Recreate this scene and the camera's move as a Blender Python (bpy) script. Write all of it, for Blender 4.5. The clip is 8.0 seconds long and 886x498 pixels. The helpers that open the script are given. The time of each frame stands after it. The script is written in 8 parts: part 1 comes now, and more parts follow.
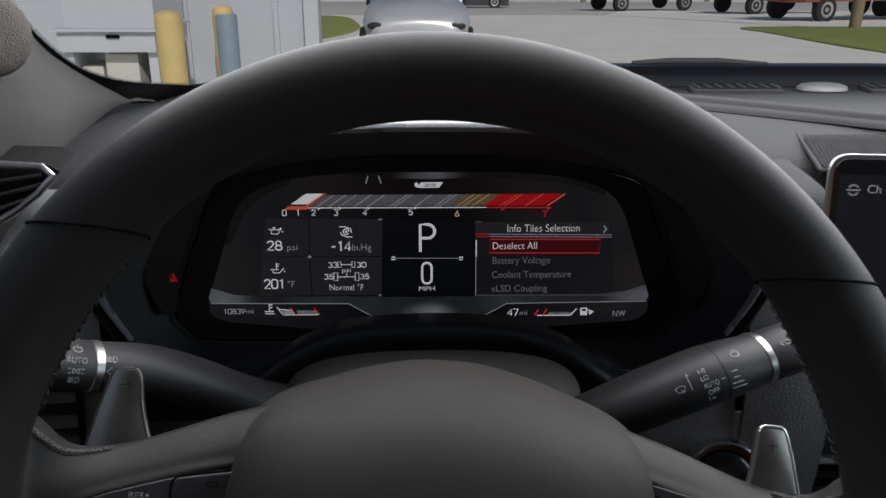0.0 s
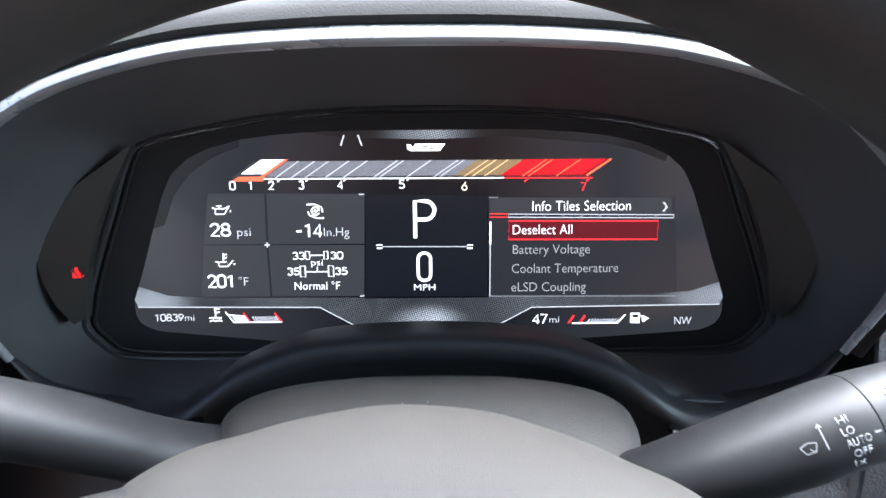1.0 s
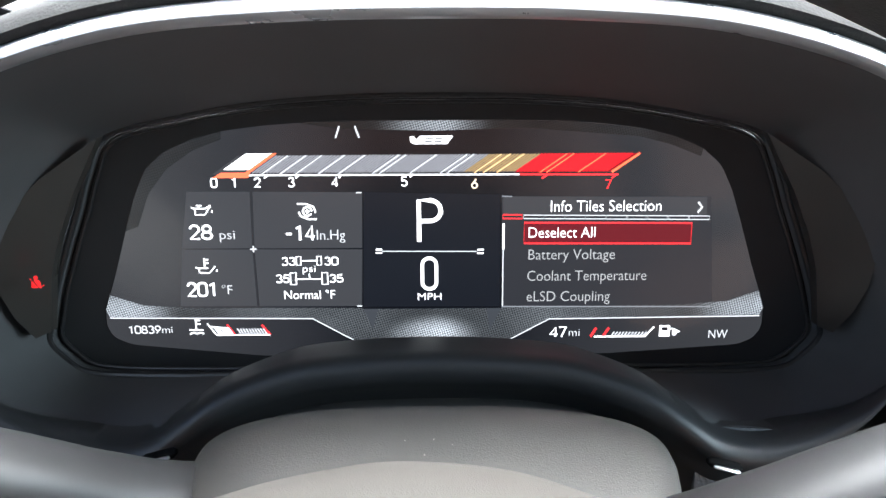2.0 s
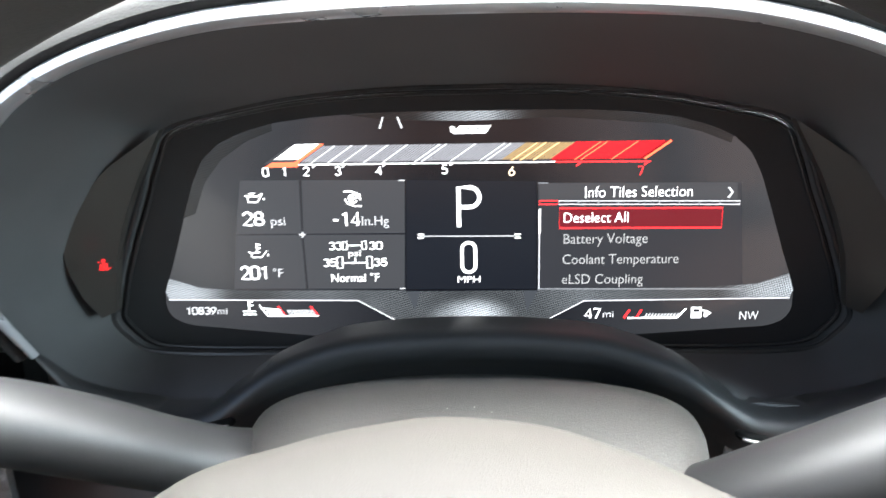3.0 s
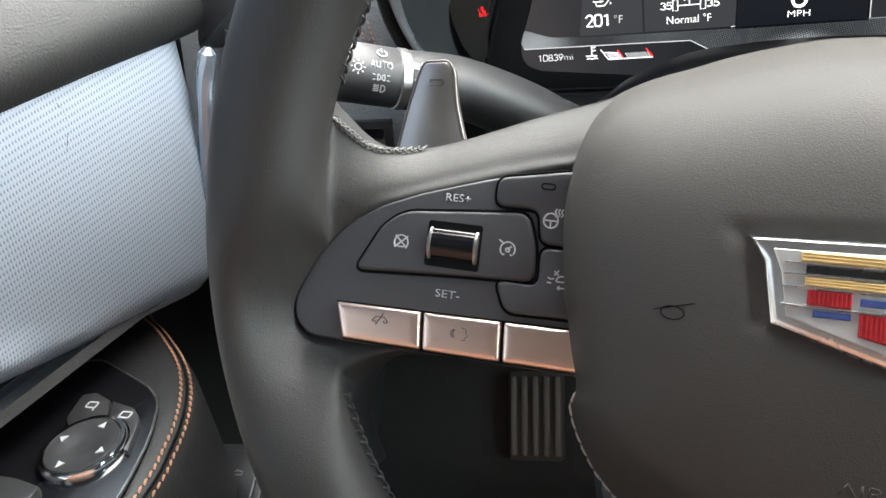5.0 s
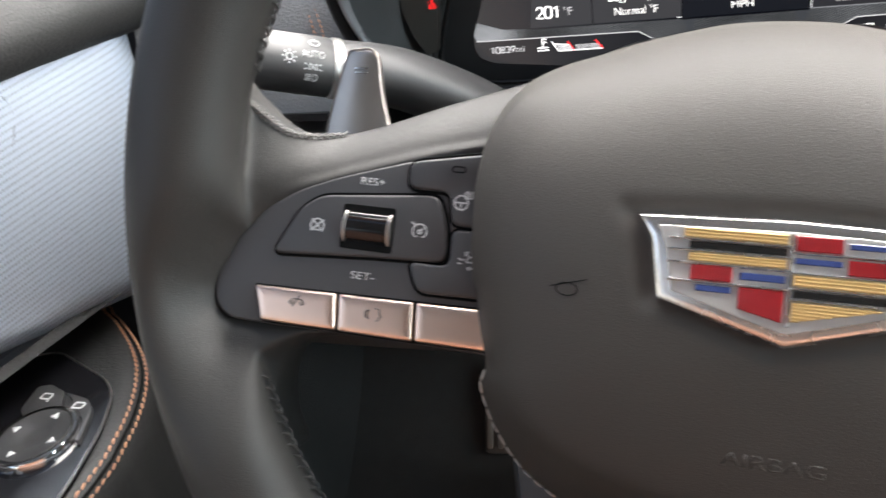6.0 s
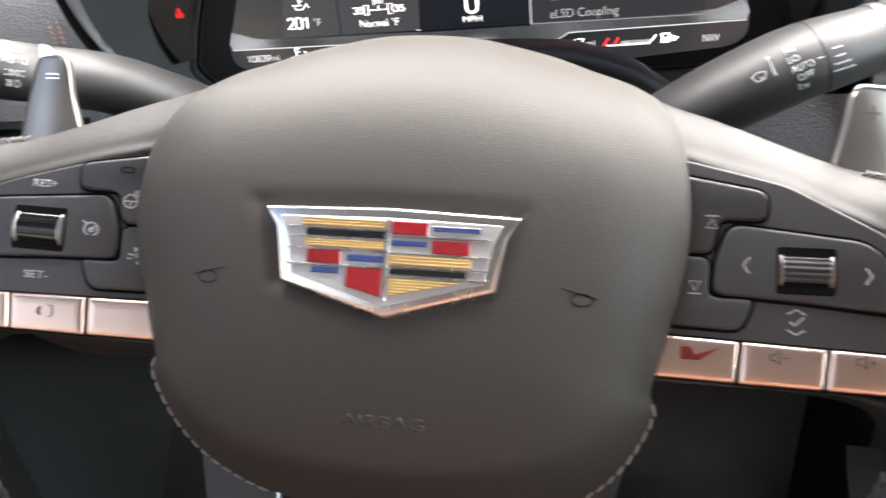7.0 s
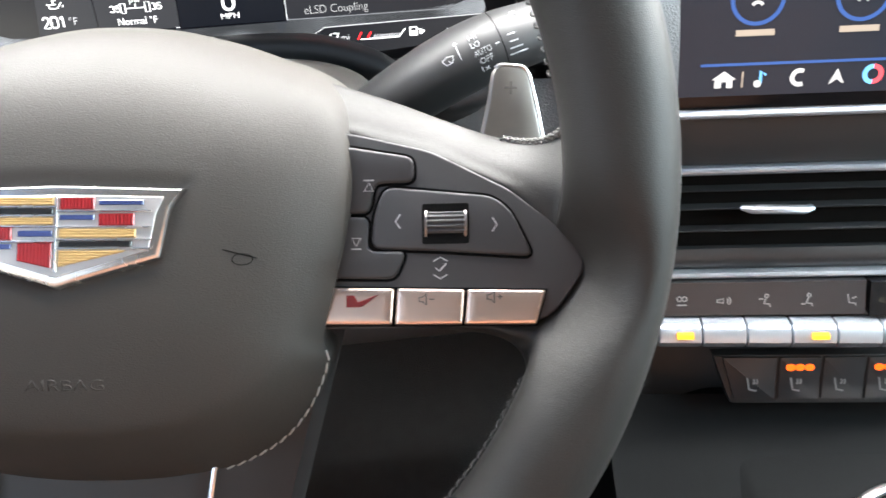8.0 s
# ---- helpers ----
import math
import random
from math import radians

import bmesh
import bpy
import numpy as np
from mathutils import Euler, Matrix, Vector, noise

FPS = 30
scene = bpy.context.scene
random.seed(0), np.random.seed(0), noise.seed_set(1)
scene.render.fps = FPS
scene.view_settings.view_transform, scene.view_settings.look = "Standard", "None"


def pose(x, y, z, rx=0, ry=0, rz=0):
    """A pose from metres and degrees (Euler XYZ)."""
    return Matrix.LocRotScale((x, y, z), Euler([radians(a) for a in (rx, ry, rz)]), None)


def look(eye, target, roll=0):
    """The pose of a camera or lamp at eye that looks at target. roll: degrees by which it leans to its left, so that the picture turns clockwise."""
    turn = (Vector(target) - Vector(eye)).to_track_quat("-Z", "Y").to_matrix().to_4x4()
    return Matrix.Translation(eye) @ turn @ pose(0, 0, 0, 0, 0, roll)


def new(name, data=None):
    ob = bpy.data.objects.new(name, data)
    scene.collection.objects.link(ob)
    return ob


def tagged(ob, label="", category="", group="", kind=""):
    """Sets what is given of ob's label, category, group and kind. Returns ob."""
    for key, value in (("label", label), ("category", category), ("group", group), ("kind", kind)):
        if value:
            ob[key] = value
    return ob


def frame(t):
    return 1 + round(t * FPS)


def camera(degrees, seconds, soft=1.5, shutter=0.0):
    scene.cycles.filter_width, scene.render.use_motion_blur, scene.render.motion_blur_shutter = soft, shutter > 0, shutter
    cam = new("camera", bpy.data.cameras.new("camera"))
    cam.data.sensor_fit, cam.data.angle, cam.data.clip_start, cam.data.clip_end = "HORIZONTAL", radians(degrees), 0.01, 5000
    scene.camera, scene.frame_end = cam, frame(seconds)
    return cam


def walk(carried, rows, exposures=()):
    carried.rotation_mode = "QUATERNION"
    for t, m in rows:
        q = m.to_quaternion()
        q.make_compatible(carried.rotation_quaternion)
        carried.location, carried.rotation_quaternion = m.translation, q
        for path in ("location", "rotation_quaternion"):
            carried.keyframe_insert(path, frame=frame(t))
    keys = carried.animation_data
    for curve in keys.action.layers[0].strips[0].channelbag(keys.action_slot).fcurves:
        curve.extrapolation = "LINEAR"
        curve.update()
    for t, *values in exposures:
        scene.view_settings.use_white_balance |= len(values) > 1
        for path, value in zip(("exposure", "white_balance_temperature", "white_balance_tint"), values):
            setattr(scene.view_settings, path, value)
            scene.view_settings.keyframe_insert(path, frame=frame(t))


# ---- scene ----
# camera and its path
cam = camera(58.3, 8.0, 1.5, 0.3)
PATH = [
    (0.0, (-0.0072, 0.0010, 1.1392), (0.0518, 1.8735, 0.4391), 0.19),
    (0.5, (-0.0009, 0.0646, 1.1118), (0.0253, 1.9315, 0.3948), -0.14),
    (1.0, (0.0057, 0.1284, 1.0858), (0.0134, 1.9980, 0.3757), -0.43),
    (1.2, (0.0045, 0.1462, 1.0825), (0.0130, 2.0130, 0.3650), -0.35),
    (2.5, (0.0036, 0.1730, 1.0760), (-0.0140, 2.0328, 0.3404), -0.67),
    (3.0, (0.0028, 0.1531, 1.0785), (-0.0886, 2.0080, 0.3362), -1.63),
    (3.5, (-0.0036, 0.1054, 1.0801), (-0.2919, 1.9210, 0.2925), -4.10),
    (4.0, (-0.0213, 0.0679, 1.0705), (-0.5074, 1.7915, 0.1801), -7.33),
    (4.5, (-0.0378, 0.0528, 1.0609), (-0.6440, 1.6871, 0.0804), -9.58),
    (4.7, (-0.0391, 0.0518, 1.0588), (-0.6704, 1.6641, 0.0578), -10.04),
    (5.8, (-0.0263, 0.0518, 1.0499), (-0.7220, 1.6405, 0.0539), -11.55),
    (6.0, (-0.0146, 0.0522, 1.0499), (-0.6631, 1.6547, 0.0441), -10.87),
    (6.5, (0.0141, 0.0482, 1.0482), (-0.4901, 1.6959, 0.0328), -8.80),
    (7.0, (0.0467, 0.0430, 1.0486), (-0.2537, 1.7290, 0.0156), -6.65),
    (7.5, (0.0841, 0.0272, 1.0470), (-0.0106, 1.7296, 0.0015), -5.03),
    (8.0, (0.1044, 0.0166, 1.0478), (0.1402, 1.7147, -0.0081), -4.27),
]
EXPOSURES = [(0.0, -1.62, 6250, 12), (0.3, -0.55, 6050, 13), (0.6, 0.57, 5850, 13), (1.0, 1.12, 5850, 11), (2.3, 1.42, 6250, 8), (2.7, 1.57, 6300, 8), (3.1, 1.82, 6350, 7), (3.6, 1.30, 6450, 8), (4.0, 0.95, 6550, 9),
             (4.5, 0.94, 6550, 7), (5.8, 0.95, 6650, 10), (6.5, 1.06, 6800, 13), (7.0, 1.30, 6800, 13), (8.0, 1.50, 6500, 9)]
walk(cam, [(t, look(eye, target, roll)) for t, eye, target, roll in PATH], EXPOSURES)

# ---------------------------------------------------------------- light
world = bpy.data.worlds.new("sky")
scene.world = world
world.use_nodes = True
sky = world.node_tree.nodes.new("ShaderNodeTexSky")
sky.sky_type, sky.sun_disc = "NISHITA", False
sky.sun_elevation, sky.sun_rotation = radians(38), radians(165)
world.node_tree.nodes["Background"].inputs[1].default_value = 0.14
world.node_tree.links.new(sky.outputs[0], world.node_tree.nodes["Background"].inputs[0])

sun = new("sun", bpy.data.lights.new("sun", "SUN"))
sun.data.energy, sun.data.angle, sun.data.color = 5.0, radians(0.6), (1.0, 0.95, 0.88)
SUN_FROM = Vector((math.sin(radians(165)) * math.cos(radians(38)), math.cos(radians(165)) * math.cos(radians(38)), math.sin(radians(38))))
sun.matrix_world = look(SUN_FROM * 20, (0, 0, 0))


def window_light(name, eye, target, wide, high, watts, tint):
    lamp = new(name, bpy.data.lights.new(name, "AREA"))
    lamp.data.shape, lamp.data.size, lamp.data.size_y = "RECTANGLE", wide, high
    lamp.data.energy, lamp.data.color = watts, tint
    lamp.matrix_world = look(eye, target)
    return lamp


# daylight standing in the window openings
window_light("windscreen_daylight", (0.36, 0.575, 1.197), (0.36, 0.529, 1.108), 1.3, 0.585, 33.0, (1.0, 0.985, 0.96))
window_light("driver_window_daylight", (-0.50, -0.25, 1.22), (0.0, 0.1, 0.95), 0.75, 0.36, 0.45, (0.84, 0.94, 1.0))
window_light("passenger_window_daylight", (1.18, 0.05, 1.22), (0.2, 0.3, 0.90), 0.8, 0.36, 8.8, (0.76, 0.94, 1.0))

# ---------------------------------------------------------------- materials
def material(name, colour, rough=0.5, metal=0.0, vary=0.12, coarse=30.0, fine=900.0, bump=0.15, depth=0.0003, grain="noise",
             coat=0.0, spec=0.5, rough_vary=0.1, wrinkle=0.0):
    m = bpy.data.materials.new(name)
    m.use_nodes = True
    nt = m.node_tree
    bsdf = nt.nodes["Principled BSDF"]
    bsdf.inputs["Roughness"].default_value = rough
    bsdf.inputs["Metallic"].default_value = metal
    bsdf.inputs["Specular IOR Level"].default_value = spec
    bsdf.inputs["Coat Weight"].default_value = coat
    where = nt.nodes.new("ShaderNodeTexCoord")
    big = nt.nodes.new("ShaderNodeTexNoise")
    big.inputs["Scale"].default_value, big.inputs["Detail"].default_value = coarse, 5
    nt.links.new(where.outputs["Object"], big.inputs["Vector"])
    if grain == "cells":
        small = nt.nodes.new("ShaderNodeTexVoronoi")
        small.inputs["Scale"].default_value = fine
        out = small.outputs["Distance"]
    else:
        small = nt.nodes.new("ShaderNodeTexNoise")
        small.inputs["Scale"].default_value, small.inputs["Detail"].default_value = fine, 4
        out = small.outputs["Fac"]
    nt.links.new(where.outputs["Object"], small.inputs["Vector"])
    ramp = nt.nodes.new("ShaderNodeMix")
    ramp.data_type = "RGBA"
    ramp.inputs[6].default_value = (*[c * (1 - vary) for c in colour], 1)
    ramp.inputs[7].default_value = (*[min(1, c * (1 + vary)) for c in colour], 1)
    nt.links.new(big.outputs["Fac"], ramp.inputs[0])
    nt.links.new(ramp.outputs[2], bsdf.inputs["Base Color"])
    span = nt.nodes.new("ShaderNodeMapRange")
    span.inputs["To Min"].default_value, span.inputs["To Max"].default_value = max(0.02, rough * (1 - rough_vary)), min(1, rough * (1 + rough_vary))
    nt.links.new(big.outputs["Fac"], span.inputs["Value"])
    nt.links.new(span.outputs[0], bsdf.inputs["Roughness"])
    if bump:
        b = nt.nodes.new("ShaderNodeBump")
        b.inputs["Strength"].default_value, b.inputs["Distance"].default_value = bump, depth
        nt.links.new(out, b.inputs["Height"])
        nt.links.new(b.outputs[0], bsdf.inputs["Normal"])
        if wrinkle:
            # soft creases, coarser than the grain
            folds = nt.nodes.new("ShaderNodeTexNoise")
            folds.inputs["Scale"].default_value, folds.inputs["Detail"].default_value = 170, 3
            folds.inputs["Distortion"].default_value = 1.2
            nt.links.new(where.outputs["Object"], folds.inputs["Vector"])
            soft = nt.nodes.new("ShaderNodeBump")
            soft.inputs["Strength"].default_value, soft.inputs["Distance"].default_value = wrinkle, 0.0004
            nt.links.new(folds.outputs["Fac"], soft.inputs["Height"])
            nt.links.new(soft.outputs[0], b.inputs["Normal"])
    return m


def glowing(name, colour, strength, base=(0.01, 0.01, 0.012), rough=0.25):
    m = bpy.data.materials.new(name)
    m.use_nodes = True
    bsdf = m.node_tree.nodes["Principled BSDF"]
    bsdf.inputs["Base Color"].default_value = (*base, 1)
    bsdf.inputs["Roughness"].default_value = rough
    bsdf.inputs["Specular IOR Level"].default_value = 0.28
    bsdf.inputs["Emission Color"].default_value = (*colour, 1)
    bsdf.inputs["Emission Strength"].default_value = strength * 1.15
    return m


LEATHER = material("smooth_black_leather", (0.025, 0.0238, 0.0225), 0.52, spec=0.32, wrinkle=0.2, vary=0.15, coarse=18, fine=2600, bump=0.22, depth=0.0003, grain="cells")
VINYL = material("soft_grey_black_vinyl", (0.045, 0.041, 0.0365), 0.60, spec=0.33, vary=0.1, coarse=14, fine=2200, bump=0.22, depth=0.0003, grain="cells")
DASH = material("grained_dash_skin", (0.019, 0.0195, 0.0205), 0.7, spec=0.2, vary=0.15, coarse=12, fine=700, bump=0.5, depth=0.0006, grain="cells")
# PLASTIC, SOFTBLACK, SMOKED and SURROUND: base lifted to stand for lens haze
PLASTIC = material("matt_black_plastic", (0.028, 0.028, 0.029), 0.42, vary=0.1, coarse=40, fine=3000, bump=0.15, depth=0.0002)
SOFTBLACK = material("flocked_black_plastic", (0.088, 0.087, 0.090), 0.78, spec=0.25, vary=0.15, coarse=40, fine=2500, bump=0.2, depth=0.0002)
SWITCH = material("satin_grey_black_switch_plastic", (0.046, 0.046, 0.048), 0.44, spec=0.4, vary=0.08, coarse=40, fine=2600, bump=0.12, depth=0.0002)
VISOR = material("matt_grained_visor_skin", (0.022, 0.022, 0.022), 0.8, spec=0.12, vary=0.12, coarse=25, fine=1100, bump=0.35, depth=0.0003, grain="cells")
GLOSS = material("gloss_black_plastic", (0.006, 0.006, 0.007), 0.12, vary=0.1, coarse=60, bump=0.0)
SMOKED = material("smoked_bezel_plastic", (0.024, 0.024, 0.026), 0.32, vary=0.1, coarse=60, fine=3000, bump=0.08, depth=0.0001)
# near-black for joints, and for plates whose colour stands for shade in openings
GAP = material("dark_gap", (0.004, 0.004, 0.004), 0.85, spec=0.1, bump=0.0)
CHROME = material("bright_chrome", (0.86, 0.86, 0.87), 0.12, 1.0, vary=0.03, coarse=80, bump=0.0)
SATIN = material("satin_silver", (0.72, 0.70, 0.69), 0.30, 1.0, vary=0.05, coarse=60, fine=2500, bump=0.08, depth=0.0001)
PADDLE = material("brushed_paddle_metal", (0.33, 0.305, 0.285), 0.32, 0.9, vary=0.3, coarse=50, fine=1800, bump=0.15, depth=0.0001)
THREAD_GREY = material("grey_thread", (0.030, 0.029, 0.028), 0.75, fine=4000, bump=0.3)
THREAD_MID = material("mid_grey_thread", (0.12, 0.115, 0.11), 0.7, fine=4000, bump=0.3)
THREAD_PALE = material("pale_thread", (0.42, 0.40, 0.37), 0.75, fine=4000, bump=0.3)
THREAD_COPPER = material("copper_thread", (0.34, 0.17, 0.10), 0.7, fine=4000, bump=0.3)
PRINT = material("white_print", (0.42, 0.43, 0.43), 0.6, bump=0.0)
PRINT_GREY = material("grey_print", (0.20, 0.20, 0.20), 0.6, bump=0.0)
DARKRED = material("dark_red_print", (0.16, 0.010, 0.010), 0.45, coarse=200, bump=0.0)
ETCH = material("etched_grey", (0.10, 0.085, 0.078), 0.6, bump=0.0)
RED = material("red_enamel", (0.30, 0.014, 0.018), 0.25, coarse=200, bump=0.0, coat=0.5)
BLUE = material("blue_enamel", (0.035, 0.055, 0.17), 0.25, coarse=200, bump=0.0, coat=0.5)
GOLD = material("gold_enamel", (0.60, 0.41, 0.17), 0.4, 0.15, coarse=300, bump=0.0)
BLACKEN = material("black_enamel", (0.010, 0.010, 0.010), 0.25, bump=0.0, coat=0.5)
EMBLEM = material("polished_emblem_metal", (0.78, 0.76, 0.75), 0.27, 1.0, vary=0.04, coarse=90, bump=0.0)
PALE_SILVER = material("pale_satin_crest_silver", (0.55, 0.53, 0.51), 0.40, 0.6, vary=0.04, coarse=90, bump=0.0)
CONSOLE = material("black_console_skin", (0.0075, 0.0078, 0.0082), 0.75, spec=0.05, vary=0.2, coarse=20, fine=1500, bump=0.2, depth=0.0003)
TAN = material("tan_leather", (0.32, 0.15, 0.09), 0.5, vary=0.12, coarse=6, fine=500, bump=0.3, depth=0.0006, grain="cells")
CARPET = material("black_carpet", (0.034, 0.036, 0.037), 0.95, vary=0.3, coarse=60, fine=900, bump=0.8, depth=0.002)
RUBBER = material("ribbed_rubber", (0.05, 0.045, 0.04), 0.7, vary=0.15, coarse=60, fine=900, bump=0.3, depth=0.0005)
FABRIC = material("grey_pillar_fabric", (0.030, 0.0295, 0.0285), 0.9, vary=0.06, coarse=40, fine=1600, bump=0.5, depth=0.0005)
HEADLINER = material("headliner_fabric", (0.10, 0.098, 0.094), 0.95, vary=0.06, coarse=20, fine=1200, bump=0.4, depth=0.0006)
# the pink that the silver keys mirror is put into this colour
KEYSILVER = material("warm_satin_silver", (0.80, 0.60, 0.50), 0.34, 1.0, vary=0.05, coarse=60, fine=2500, bump=0.08, depth=0.0001)
STALK = material("satin_black_stalk_plastic", (0.030, 0.030, 0.031), 0.48, vary=0.08, coarse=40, fine=3000, bump=0.08, depth=0.0001)
SURROUND = material("dull_black_display_surround", (0.030, 0.030, 0.032), 0.7, spec=0.2, vary=0.15, coarse=60, bump=0.0)
# brown of the warm reflections in the facets, put into their colour
FACET = material("smooth_brown_grey_facet", (0.042, 0.037, 0.033), 0.34, vary=0.1, coarse=60, bump=0.0)
ARCH = material("satin_chrome_arch", (0.46, 0.465, 0.48), 0.28, 0.55, vary=0.03, coarse=80, bump=0.0)

# ---------------------------------------------------------------- building helpers
def finish(name, verts, faces, mat, parent=None, label="", smooth=35):
    mesh = bpy.data.meshes.new(name)
    mesh.from_pydata([tuple(v) for v in verts], [], faces)
    bm = bmesh.new()
    bm.from_mesh(mesh)
    bmesh.ops.recalc_face_normals(bm, faces=bm.faces)
    bm.to_mesh(mesh)
    bm.free()
    if smooth:
        mesh.shade_smooth()
        mesh.set_sharp_from_angle(angle=radians(smooth))
    mesh.materials.append(mat)
    ob = new(name, mesh)
    if parent:
        ob.parent = parent
    if label:
        tagged(ob, label)
    return ob


def again(ob, m, parent=None):
    """Another part on the same mesh."""
    o = new(ob.name.split(".")[0], ob.data)
    o.parent = parent or ob.parent
    o.matrix_basis = m
    return o


def thing(name, label, category, m=None, group="", kind=""):
    e = new(name)
    e.empty_display_size = 0.02
    if m:
        e.matrix_world = m
    return tagged(e, label, category, group, kind)


def curve(pts, per=8, closed=False):
    """A smooth line through the points."""
    pts = [Vector(p) for p in pts]
    n, out = len(pts), []
    for i in range(n if closed else n - 1):
        if closed:
            a, b, c, d = pts[i - 1], pts[i], pts[(i + 1) % n], pts[(i + 2) % n]
        else:
            b, c = pts[i], pts[i + 1]
            a, d = pts[i - 1] if i else b * 2 - c, pts[i + 2] if i + 2 < n else c * 2 - b
        for k in range(per):
            t = k / per
            out.append(0.5 * (2 * b + (c - a) * t + (2 * a - 5 * b + 4 * c - d) * t * t + (3 * b - a - 3 * c + d) * t ** 3))
    if not closed:
        out.append(pts[-1])
    return out


def loft(rings, closed=True, cap=(True, True)):
    """Verts and faces through rings of equal length."""
    n = len(rings[0])
    verts = [v for r in rings for v in r]
    faces = []
    for i in range(len(rings) - 1):
        for j in range(n if closed else n - 1):
            k = (j + 1) % n
            faces.append((i * n + j, i * n + k, (i + 1) * n + k, (i + 1) * n + j))
    if closed and cap[0]:
        faces.append(tuple(range(n))[::-1])
    if closed and cap[1]:
        faces.append(tuple(range((len(rings) - 1) * n, len(rings) * n)))
    return verts, faces


def joined(*sets):
    verts, faces = [], []
    for v, f in sets:
        o = len(verts)
        verts += list(v)
        faces += [tuple(i + o for i in q) for q in f]
    return verts, faces


def tube(path, radius, sides=12, squash=1.0, up=(0, 0, 1), cap=True):
    """A round bar along a path; radius is a number or a list."""
    path = [Vector(p) for p in path]
    rings, ref = [], Vector(up)
    for i, p in enumerate(path):
        d = (path[min(i + 1, len(path) - 1)] - path[max(i - 1, 0)]).normalized()
        side = d.cross(ref)
        side = side.normalized() if side.length > 1e-6 else Vector((1, 0, 0))
        top = side.cross(d)
        r = radius[i] if isinstance(radius, (list, tuple)) else radius
        rings.append([p + side * math.cos(a) * r + top * math.sin(a) * r * squash for a in (2 * math.pi * k / sides for k in range(sides))])
    return loft(rings, True, (cap, cap))


def fillet(poly, r, n=4):
    """Rounds the corners of a flat outline; r is a number or one for each corner."""
    out = []
    for i, p in enumerate(poly):
        p = Vector(p).to_2d()
        a, b = Vector(poly[i - 1]).to_2d(), Vector(poly[(i + 1) % len(poly)]).to_2d()
        q = r[i] if isinstance(r, (list, tuple)) else r
        u, v = (a - p), (b - p)
        q = min(q, 0.45 * u.length, 0.45 * v.length)
        if q < 1e-6:
            out.append(p)
            continue
        s, e = p + u.normalized() * q, p + v.normalized() * q
        for k in range(n + 1):
            t = k / n
            out.append(s * (1 - t) ** 2 + p * 2 * t * (1 - t) + e * t * t)
    return out


def inset(poly, d):
    poly = [Vector(p).to_2d() for p in poly]
    area = sum(a.x * b.y - b.x * a.y for a, b in zip(poly, poly[1:] + poly[:1]))
    s = 1 if area > 0 else -1
    out = []
    for i, p in enumerate(poly):
        a, b = (p - poly[i - 1]), (poly[(i + 1) % len(poly)] - p)
        na, nb = Vector((-a.y, a.x)), Vector((-b.y, b.x))
        na = na.normalized() if na.length else nb.normalized()
        nb = nb.normalized() if nb.length else na
        m = na + nb
        m = m.normalized() if m.length > 1e-6 else na
        k = max(0.5, m.dot(na))
        out.append(p + m * s * d / k)
    return out


def slab(poly, z0, z1, bevel=0.0006, steps=2):
    """A plate with a rounded upper edge."""
    rings = [[(p[0], p[1], z0) for p in poly]]
    for k in range(steps + 1):
        a = math.pi / 2 * k / steps
        rings.append([(p.x, p.y, z1 - bevel * (1 - math.sin(a))) for p in inset(poly, bevel * (1 - math.cos(a)))])
    return loft(rings)


def ribbon(lines, width, z0=0.0, z1=0.0003):
    """Strokes of one width along polylines, as thin raised print."""
    sets = []
    for line in lines:
        pts = [Vector(p).to_2d() for p in line]
        shut = (pts[0] - pts[-1]).length < 1e-9 and len(pts) > 2
        if shut:
            pts = pts[:-1]
        left, right = [], []
        n = len(pts)
        for i, p in enumerate(pts):
            a = pts[i - 1] if (i or shut) else p
            b = pts[(i + 1) % n] if (i < n - 1 or shut) else p
            d = (b - a).normalized() if (b - a).length > 1e-9 else Vector((1, 0))
            nrm = Vector((-d.y, d.x)) * width / 2
            left.append(p + nrm)
            right.append(p - nrm)
        rings = [[(l.x, l.y, z0), (r.x, r.y, z0), (r.x, r.y, z1), (l.x, l.y, z1)] for l, r in zip(left, right)]
        if shut:
            rings.append(rings[0])
        sets.append(loft(rings, True, (not shut, not shut)))
    return joined(*sets)


def arc(cx, cy, r, a0, a1, n=14, ry=None):
    return [(cx + r * math.cos(radians(a0 + (a1 - a0) * k / n)), cy + (ry or r) * math.sin(radians(a0 + (a1 - a0) * k / n))) for k in range(n + 1)]


